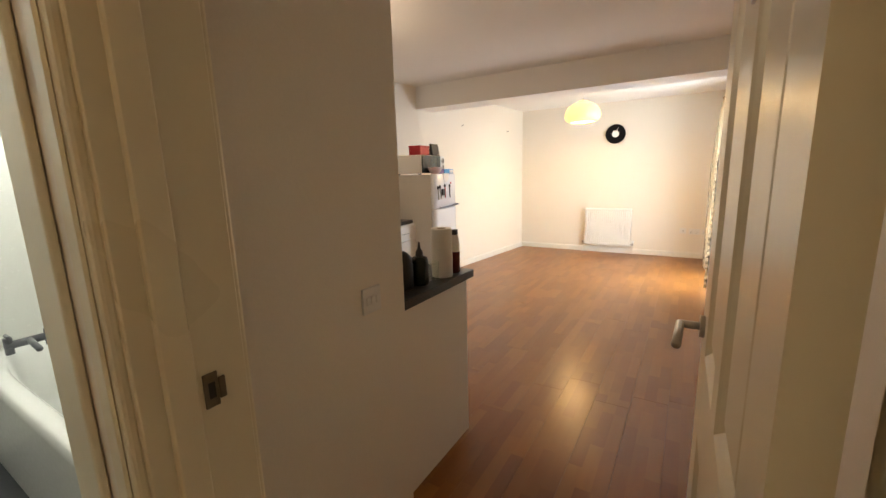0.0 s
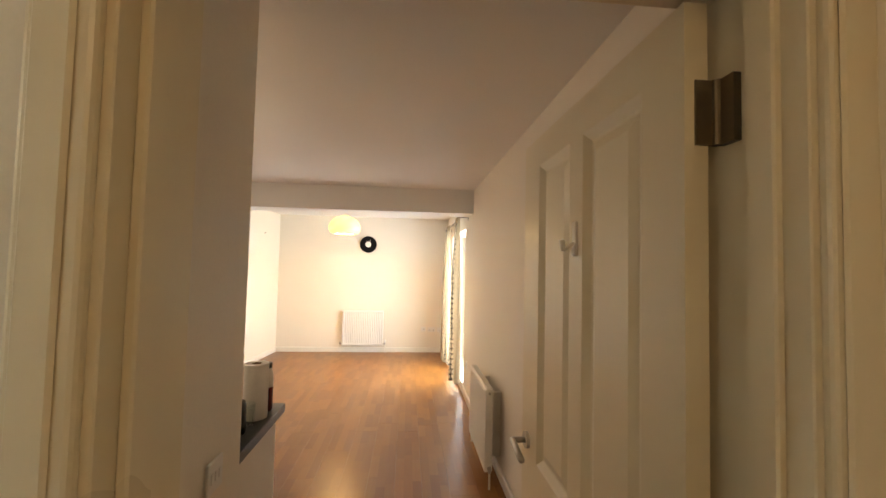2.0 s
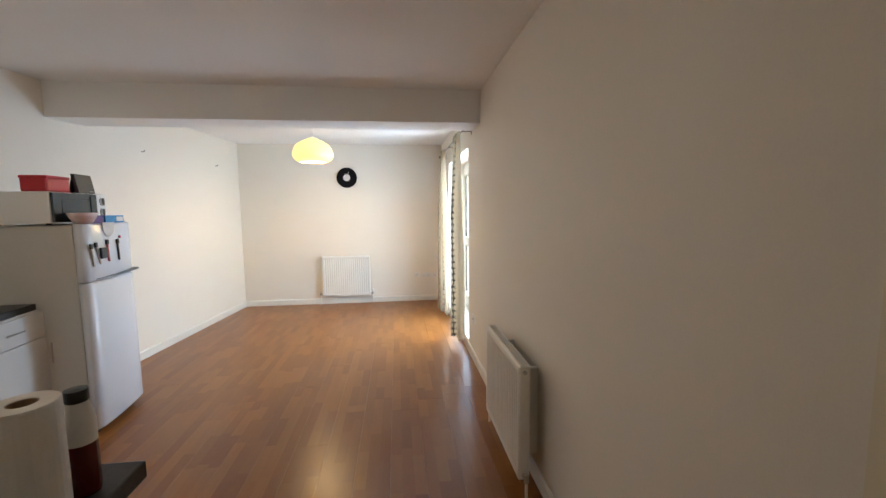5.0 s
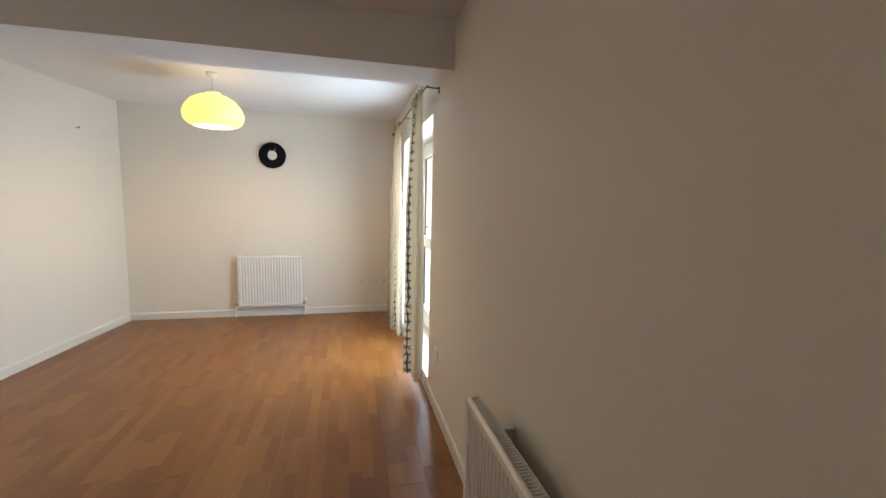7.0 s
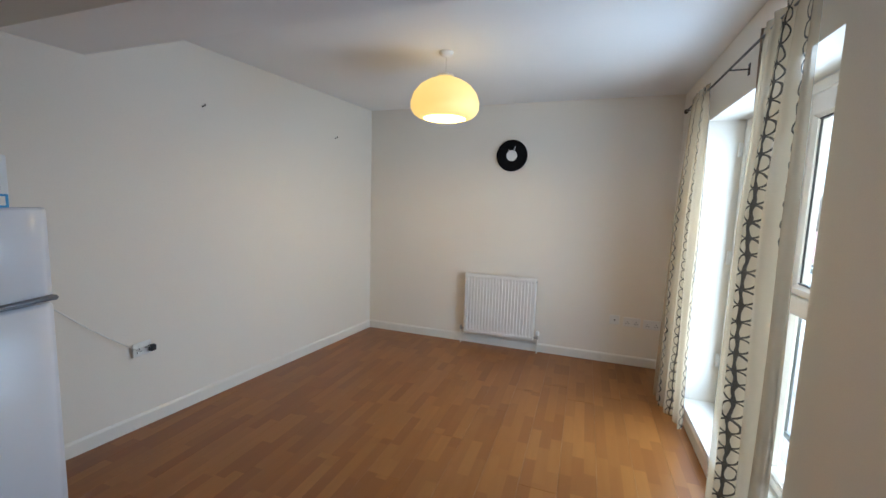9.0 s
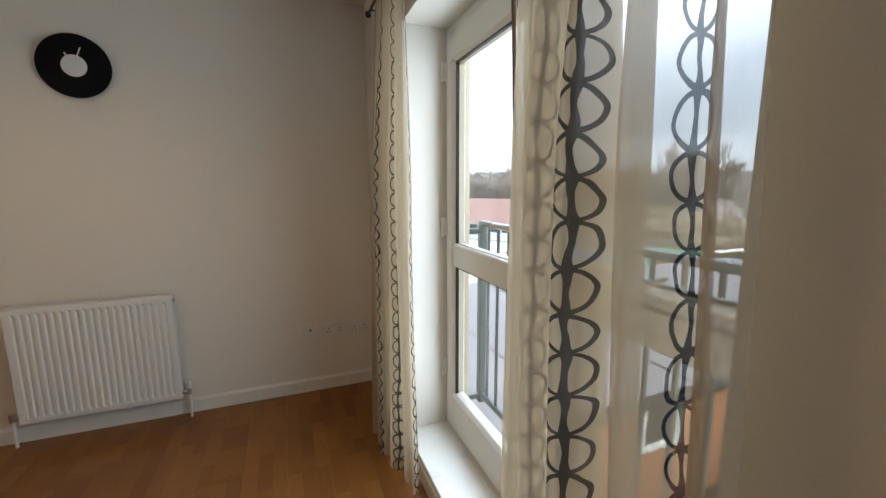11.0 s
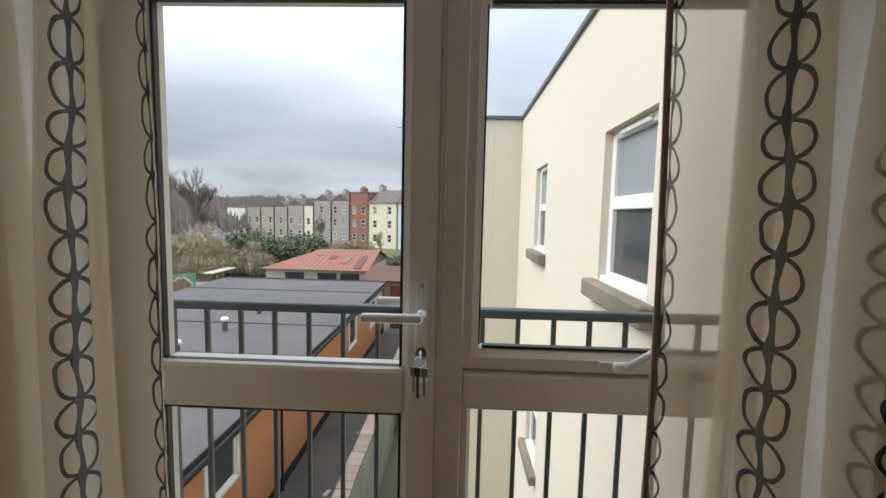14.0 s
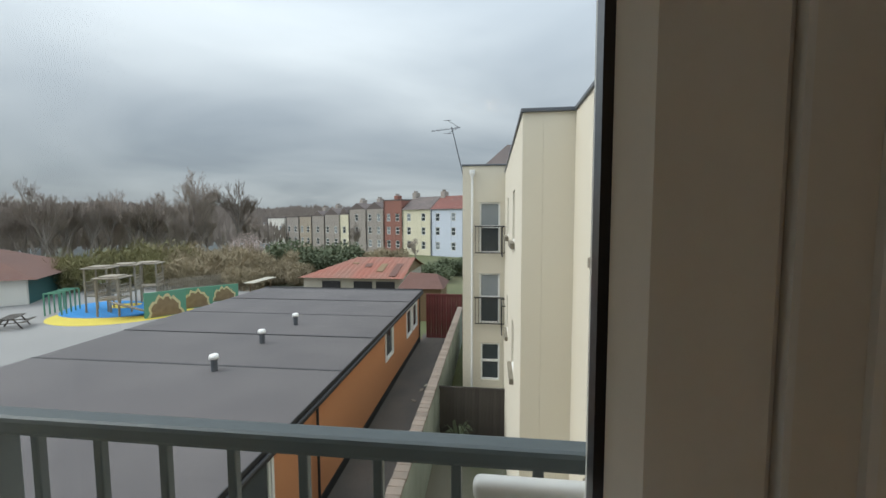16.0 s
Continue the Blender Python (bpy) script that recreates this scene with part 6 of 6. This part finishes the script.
q = [bm.verts.new(p) for p in ((-2.8, 0.8, 2.15), (27, 0.8, 2.15), (27, -12.8, 2.15), (-2.8, -12.8, 2.15), (4.5, -6, 5.2), (20, -6, 5.2))]
for f in ((0, 1, 5, 4), (1, 2, 5), (2, 3, 4, 5), (3, 0, 4), (3, 2, 1, 0)):
    bm.faces.new([q[k] for k in f])
part("roof", bm, M_BROWNROOF, school)


def blob(name, cx, cy, rx, ry, z, mat, seed, label):
    r = random.Random(seed)
    bm = bmesh.new()
    n = 40
    ph = [r.uniform(0, 6.28) for _ in range(3)]
    top, bot = [], []
    for k in range(n):
        a = 2 * math.pi * k / n
        rr = 1 + 0.12 * math.sin(2 * a + ph[0]) + 0.09 * math.sin(3 * a + ph[1])
        p = (cx + rx * rr * math.cos(a), cy + ry * rr * math.sin(a))
        top.append(bm.verts.new((*p, z + 0.012))), bot.append(bm.verts.new((*p, z)))
    bm.faces.new(top), bm.faces.new(bot)
    for k in range(n):
        bm.faces.new((top[k], top[(k + 1) % n], bot[(k + 1) % n], bot[k]))
    return structure(name, bm, mat, label, "play surface")


blob("pavement_yellow", 27.3, 34.3, 3.6, 5.6, GZ + 0.012, M_SOFTYELLOW, 1, "yellow rubber play surface")
blob("pavement_blue", 28.1, 35.6, 3.0, 4.4, GZ + 0.026, M_SOFTBLUE, 2, "blue rubber play surface")
blob("pavement_yellow_spot", 29.3, 36.0, 0.9, 1.2, GZ + 0.04, M_SOFTYELLOW, 3, "small yellow rubber patch")


def play_tower(at, turn, w, hgt):
    t = thing("play_tower", "weathered timber play tower with a flat canopy", "play tower", "play towers", at, turn)
    for sx in (-1, 1):
        for sy in (-1, 1):
            part("post", tube((sx * w / 2, sy * w / 2, 0), (sx * w / 2, sy * w / 2, hgt), 0.07, sides=8), M_WOODPLAY, t)
    part("deck", box((-w / 2, -w / 2, 1.2), (w / 2, w / 2, 1.3), 0.01), M_WOODPLAY, t)
    bm = box((-w / 2 - 0.18, -w / 2 - 0.18, hgt), (w / 2 + 0.18, w / 2 + 0.18, hgt + 0.10), 0.02)
    bm_box(bm, (-w / 2 + 0.1, -w / 2 + 0.1, hgt + 0.09), (w / 2 - 0.1, w / 2 - 0.1, hgt + 0.2), 0.03)
    part("canopy", bm, M_WOODPLAY, t)
    for s in (-1, 1):
        for z in (1.6, 1.95, 2.25):
            part("rail", box((-w / 2, s * w / 2 - 0.03, z), (w / 2, s * w / 2 + 0.03, z + 0.08)), M_WOODPLAY, t)
        for k in range(6):
            part("slat", box((-w / 2 + 0.1 + k * (w - 0.2) / 5 - 0.03, s * w / 2 - 0.02, 1.3), (-w / 2 + 0.1 + k * (w - 0.2) / 5 + 0.03, s * w / 2 + 0.02, 2.2)), M_WOODPLAY, t)
    return t


play_tower((27.6, 36.2, GZ + 0.04), 20, 1.45, 3.3)
play_tower((26.4, 33.9, GZ + 0.04), 15, 1.45, 2.75)
play_tower((29.7, 36.1, GZ + 0.03), 30, 1.5, 3.3)
play_tower((32.0, 36.2, GZ + 0.013), 25, 1.6, 3.2)
ramp_ob = thing("play_ramp", "weathered timber ramp up to a play tower", "ramp", at=(25.9, 31.9, GZ + 0.04), turn=60)
bm = box((-0.7, -1.2, 0), (0.7, 1.2, 0.08), 0.01)
for v in bm.verts:
    v.co.z += (v.co.y + 1.2) * 0.5
part("ramp_deck", bm, M_WOODPLAY, ramp_ob)
for k in range(6):
    part("batten", box((-0.7, -1.0 + k * 0.36, 0.10 + (k * 0.36 + 0.2) * 0.5), (0.7, -0.94 + k * 0.36, 0.14 + (k * 0.36 + 0.2) * 0.5)), M_WOODPLAY, ramp_ob)
for k in range(5):
    s = thing("climbing_frame", "green painted metal climbing hoop", "play frame", "climbing hoops", (25.6 + 0.55 * k, 38.2 + 0.25 * k, GZ + 0.013), 15)
    part("hoop", box((-0.04, -0.6, 0), (0.04, -0.52, 1.7), 0.01), M_GREENPAINT, s)
    part("hoop", box((-0.04, 0.52, 0), (0.04, 0.6, 1.7), 0.01), M_GREENPAINT, s)
    part("crossbar", box((-0.04, -0.6, 1.62), (0.04, 0.6, 1.7), 0.01), M_GREENPAINT, s)


def mural(at, turn, w, hgt, seed):
    """A painted play board: a green board with a cream arch and a brown shape."""
    m = thing("mural_board", "green painted playground board with cream and brown shapes", "board", "painted boards", at, turn)
    bm = box((-w / 2, -0.05, 0), (w / 2, 0.05, hgt), 0.01)
    part("board", bm, M_GREENPAINT, m)
    for r, y, mt in ((0.42, -0.06, M_CREAMPAINT), (0.36, -0.072, M_BROWNPAINT)):
        bm = bmesh.new()
        rim = [(r * w * math.cos(math.pi * k / 18) * (1 + 0.10 * math.sin(k * 1.7 + seed)), 0.05 + r * 2.0 * hgt * math.sin(math.pi * k / 18) * (1 + 0.12 * math.sin(k * 2.3 + seed))) for k in range(19)]
        f, b = [bm.verts.new((x, y, min(z, hgt * 1.08))) for x, z in rim], [bm.verts.new((x, -0.045, min(z, hgt * 1.08))) for x, z in rim]
        bm.faces.new(f)
        for k in range(18):
            bm.faces.new((f[k], f[k + 1], b[k + 1], b[k]))
        part("painted_shape", bm, mt, m)
    return m


mural((26.5, 29.8, GZ + 0.013), -38, 2.6, 1.85, 1)
mural((29.3, 29.6, GZ + 0.013), -42, 2.4, 1.65, 2)
mural((32.2, 29.2, GZ + 0.013), -45, 2.2, 1.4, 3)
canopy = thing("low_canopy", "low weathered pale flat canopy on short posts", "canopy")
part("roof_slab", box((34.0, 27.6, GZ + 1.22), (38.0, 28.6, GZ + 1.30), 0.02), M_PALE, canopy)
for px in (34.3, 37.7):
    part("post", tube((px, 28.1, GZ), (px, 28.1, GZ + 1.23), 0.05), M_TAN, canopy)


def picnic_table(at, turn):
    t = thing("picnic_table", "dark timber picnic table with fixed benches", "table", "picnic tables", at, turn)
    for y in (-0.3, -0.1, 0.1, 0.3):
        part("top_board", box((-0.9, y - 0.09, 0.72), (0.9, y + 0.09, 0.76), 0.004), M_FENCE, t)
    for y in (-0.75, 0.75):
        part("seat", box((-0.9, y - 0.12, 0.43), (0.9, y + 0.12, 0.47), 0.004), M_FENCE, t)
    for x in (-0.6, 0.6):
        part("leg", tube((x, -0.65, 0), (x, -0.2, 0.72), 0.04, sides=6), M_FENCE, t)
        part("leg", tube((x, 0.65, 0), (x, 0.2, 0.72), 0.04, sides=6), M_FENCE, t)
        part("crossbar", box((x - 0.03, -0.8, 0.38), (x + 0.03, 0.8, 0.43)), M_FENCE, t)


picnic_table((22.4, 37.3, GZ + 0.013), 35)
picnic_table((20.6, 38.9, GZ + 0.013), 30)
pfence = thing("picket_fence", "pale weathered timber picket fence", "fence", at=(33.5, 36.9, GZ), turn=-32)
pk = finish(box((-0.05, -0.012, 0), (0.05, 0.012, 1.5), 0.004), "picket", M_WOODPLAY)
for k in range(56):
    ob = new("picket", pk)
    ob.parent = pfence
    ob.location = (k * 0.19, 0, 0)
for z in (0.4, 1.15):
    part("fence_rail", box((0, 0.013, z), (10.6, 0.06, z + 0.09)), M_WOODPLAY, pfence)

# ---------------------------------------------------------------- trees, bushes, far woods


def grow(seed, height, spread=0.5, levels=5, lean=0.0):
    """Bare winter tree: vertices and faces of the thick limbs and of the fine twigs."""
    r = random.Random(seed)
    limbs, twigs = ([], []), ([], [])

    def stick(store, p, q, r0, r1, sides):
        verts, faces = store
        d = (q - p).normalized()
        a = d.orthogonal().normalized()
        b = d.cross(a)
        i = len(verts)
        for c, rad in ((p, r0), (q, r1)):
            for k in range(sides):
                t = 2 * math.pi * k / sides
                verts.append(c + (a * math.cos(t) + b * math.sin(t)) * rad)
        for k in range(sides):
            faces.append((i + k, i + (k + 1) % sides, i + sides + (k + 1) % sides, i + sides + k))

    def branch(p, d, length, rad, level):
        n = 3 if level < 3 else 2
        pts = [p]
        for k in range(n):
            d = (d + Vector((r.gauss(0, 0.14), r.gauss(0, 0.14), 0.10 + r.gauss(0, 0.08)))).normalized()
            pts.append(pts[-1] + d * length / n)
        for k in range(n):
            r0, r1 = max(0.016, rad * (1 - 0.5 * k / n)), max(0.011, rad * (1 - 0.5 * (k + 1) / n))
            stick(limbs if level < 3 else twigs, pts[k], pts[k + 1], r0, r1, 6 if level < 2 else 3)
        if level >= levels:
            return
        kids = (4, 4, 4, 4, 3)[min(level, 4)]
        for k in range(kids):
            f = r.uniform(0.35, 1.0) if level else r.uniform(0.4, 1.0)
            idx = min(n - 1, int(f * n))
            at = pts[idx].lerp(pts[idx + 1], f * n - idx)
            a = r.uniform(0, 6.28)
            side = Vector((math.cos(a), math.sin(a), r.uniform(0.05, 0.6)))
            nd = (d * (1 - spread) + side * spread).normalized()
            branch(at, nd, length * r.uniform(0.5, 0.75), rad * 0.45, level + 1)
        branch(pts[-1], d, length * 0.65, rad * 0.5, level + 1)

    branch(Vector((0, 0, -0.2)), Vector((lean, 0, 1)), height * 0.36, height * 0.022, 0)
    return limbs, twigs


def mesh_of(store, name, mat):
    me = bpy.data.meshes.new(name)
    me.from_pydata([tuple(v) for v in store[0]], [], store[1])
    me.materials.append(mat)
    return me


TREE_KINDS = []
for sd, hh, spd in ((1, 12.5, 0.42), (4, 13.5, 0.38), (9, 11.0, 0.5)):
    limbs, twigs = grow(sd, hh, spd)
    TREE_KINDS.append((mesh_of(limbs, "trunk", M_TREE), mesh_of(twigs, "crown", M_TWIG)))


def tree(x, y, kind, size, turn, label="tall bare winter tree with fine twigs"):
    t = thing("bare_tree", label, "tree", "bare trees", (x, y, GZ), turn)
    t.scale = (size, size, size)
    for nm, me in zip(("trunk", "crown"), TREE_KINDS[kind]):
        ob = new(nm, me)
        ob.parent = t
    return t


rng = random.Random(21)
for x, y, s in ((62.5, 55.9, 1.42), (66.0, 51.2, 1.15), (56.9, 62.2, 0.85), (53.1, 65.8, 0.92), (50.4, 68.1, 0.97), (47.3, 70.5, 1.1), (59.5, 60.5, 1.05), (64.5, 58, 1.0), (69, 50.5, 0.85)):
    tree(x, y, rng.randrange(3), s, rng.uniform(0, 360))
for k in range(74):
    a, d = 0.66 + 0.56 * (k + rng.random()) / 74, rng.uniform(72, 125)
    tree(d * math.cos(a), 5 + d * math.sin(a), rng.randrange(3), rng.uniform(0.75, 1.05), rng.uniform(0, 360))
small = thing("bare_tree", "small spreading bare tree before the pale houses", "tree", "bare trees", (66.8, 18.7, GZ), 40)
small.scale = (0.46, 0.46, 0.40)
for nm, me in zip(("trunk", "crown"), TREE_KINDS[2]):
    new(nm, me).parent = small
small = thing("bare_tree", "slim bare tree before the grey terrace", "tree", "bare trees", (70, 30.5, GZ), 100)
small.scale = (0.42, 0.42, 0.6)
for nm, me in zip(("trunk", "crown"), TREE_KINDS[0]):
    new(nm, me).parent = small


def clump(seed, n, rx, ry, rz, leaf, mat, name, upward=0.0):
    """A crown of many small tilted leaves with an uneven outline."""
    r = random.Random(seed)
    verts, faces = [], []
    lumps = [(Vector((r.uniform(-0.7, 0.7) * rx, r.uniform(-0.7, 0.7) * ry, r.uniform(0.15, 0.75) * rz)), r.uniform(0.3, 0.55)) for _ in range(14)]
    for k in range(n):
        c, s = lumps[k % len(lumps)]
        d = Vector((r.gauss(0, 1), r.gauss(0, 1), r.gauss(0, 1))).normalized()
        p = c + Vector((d.x * rx, d.y * ry, d.z * rz)) * s * r.uniform(0.55, 1.05)
        p.z = max(p.z, 0.05)
        a = Vector((r.gauss(0, 1), r.gauss(0, 1), r.gauss(0, 0.6))).normalized() * leaf * r.uniform(0.6, 1.3)
        b = Vector((r.gauss(0, 1), r.gauss(0, 1), r.gauss(0, 1) + upward)).normalized() * leaf * r.uniform(0.5, 1.0)
        if upward:
            a *= 0.16
            b *= 2.4
        i = len(verts)
        verts += [p - a * 0.5, p + b * 0.5, p + a * 0.5, p - b * 0.5]
        faces.append((i, i + 1, i + 2, i + 3))
    me = bpy.data.meshes.new(name)
    me.from_pydata([tuple(v) for v in verts], [], faces)
    me.materials.append(mat)
    return me


C_GREEN = clump(1, 5200, 3.2, 3.0, 3.6, 0.34, M_LEAF, "foliage")
C_WILLOW = clump(2, 5600, 4.2, 4.0, 4.2, 0.5, M_WILLOW, "foliage", 1.2)
C_SCRUB = clump(3, 5200, 3.6, 3.4, 3.0, 0.5, M_SCRUB, "foliage", 1.0)
C_PINK = clump(4, 3800, 2.8, 2.6, 4.2, 0.26, M_BLOSSOM, "foliage", 0.3)


def bush(x, y, me, s, label, turn, category="bush"):
    b = thing("bush", label, category, "bushes past the playground", (x, y, GZ), turn)
    b.scale = s
    ob = new("foliage", me)
    ob.parent = b
    part("stem", tube((0, 0, -0.1), (0.1, 0, 1.6), 0.10, 0.05, 8), M_TREE, b)


bush(39.5, 43.9, C_WILLOW, (1.1, 1.1, 1.08), "olive green willow thicket", 10)
bush(36.8, 46.8, C_WILLOW, (0.9, 0.9, 0.9), "olive green willow thicket", 80)
bush(48.5, 31.0, C_GREEN, (1.15, 1.15, 1.15), "dense dark evergreen shrub", 0)
bush(46.0, 26.5, C_GREEN, (1.2, 1.2, 0.95), "dense dark evergreen shrub", 50)
bush(52.0, 27.0, C_GREEN, (1.2, 1.2, 1.0), "dense dark evergreen shrub", 140)
bush(50.0, 38.5, C_PINK, (1.25, 1.25, 1.12), "pale pink blossoming shrub", 30)
for k, (x, y, s) in enumerate(((42, 34.5, 1.1), (44.5, 31, 1.0), (40, 37.5, 1.0), (47, 37, 1.15), (43, 41, 1.0), (49, 43, 1.2), (39, 31.5, 0.75), (45, 47, 1.2), (53, 33, 1.0), (55, 23, 0.9), (58, 20, 0.8), (41.5, 27.5, 0.8))):
    bush(x, y, C_SCRUB, (s, s, s), "tangle of dry brown scrub", 47 * k)
for k, (x, y, s) in enumerate(((45, 12.5, 0.7), (50, 11.0, 0.75), (26.2, 8.4, 0.4))):
    bush(x, y, C_GREEN, (s, s, s * 0.8), "low dark green garden bush", 70 * k)


def far_woods():
    """A wide belt of far-off bare wood on the rising ground."""
    r = random.Random(77)
    verts, faces = [], []
    for k in range(42000):
        a = r.uniform(-0.28, 1.25)
        d = r.uniform(110, 300)
        base = GZ + (d - 100) * 0.045
        x, y = d * math.cos(a), d * math.sin(a)
        hgt = r.uniform(3, 8.5) * (0.7 + 0.5 * noise.noise((x * 0.03, y * 0.03, 0)))
        w = r.uniform(0.10, 0.55) * d / 150
        side = Vector((-math.sin(a + r.uniform(-0.5, 0.5)), math.cos(a), 0)) * w
        p = Vector((x, y, base + r.uniform(0, 2.5)))
        i = len(verts)
        top = p + Vector((r.uniform(-1, 1), r.uniform(-1, 1), hgt))
        verts += [p - side * 0.4, p + side * 0.4, p.lerp(top, 0.65) + side, top, p.lerp(top, 0.6) - side]
        faces.append((i, i + 1, i + 2, i + 3, i + 4))
    me = bpy.data.meshes.new("far_woods")
    me.from_pydata([tuple(v) for v in verts], [], faces)
    me.materials.append(M_TWIG)
    return tagged(new("far_woods", me), "belt of bare woodland on rising ground", "woods", "", "stuff")


far_woods()


def hills():
    bm = bmesh.new()
    rows_ = []
    for d, lift in ((100, -0.5), (200, 5.0), (320, 13.0), (480, 19.0), (700, 24.0), (1000, 27.0)):
        row = []
        for k in range(61):
            a = -0.5 + 2.1 * k / 60
            z = GZ + lift * (0.82 + 0.5 * noise.noise((3.1 * a, d * 0.004, 0.3))) if lift > 0 else GZ + lift
            row.append(bm.verts.new((d * math.cos(a), d * math.sin(a), z)))
        rows_.append(row)
    for p, q in zip(rows_, rows_[1:]):
        for k in range(60):
            bm.faces.new((p[k], p[k + 1], q[k + 1], q[k]))
    return bm


structure("backdrop_hill", hills(), M_HILL, "low haze-grey wooded hills on the horizon", "hills", smooth=True)
for k in range(26):
    a, d = rng.uniform(0.75, 1.15), rng.uniform(150, 260)
    z = GZ + (d - 100) * 0.05
    hs = thing("far_house", "pale house far off among the trees", "house", "far houses", (d * math.cos(a), d * math.sin(a), z), rng.uniform(0, 90))
    part("wall", box((-4, -3, -2), (4, 3, 5)), H_WHITE if k % 3 else H_GREY, hs)
    bm = bmesh.new()
    q = [bm.verts.new(p) for p in ((-4.3, -3.3, 5), (4.3, -3.3, 5), (4.3, 3.3, 5), (-4.3, 3.3, 5), (-4.3, 0, 8), (4.3, 0, 8))]
    for f in ((0, 1, 5, 4), (2, 3, 4, 5), (0, 4, 3), (1, 2, 5), (3, 2, 1, 0)):
        bm.faces.new([q[j] for j in f])
    part("roof", bm, H_ROOF, hs)
    for cx in (-2, 2):
        part("window", box((cx - 0.6, -3.04, 1.2), (cx + 0.6, -2.99, 2.8)), M_PANE, hs)
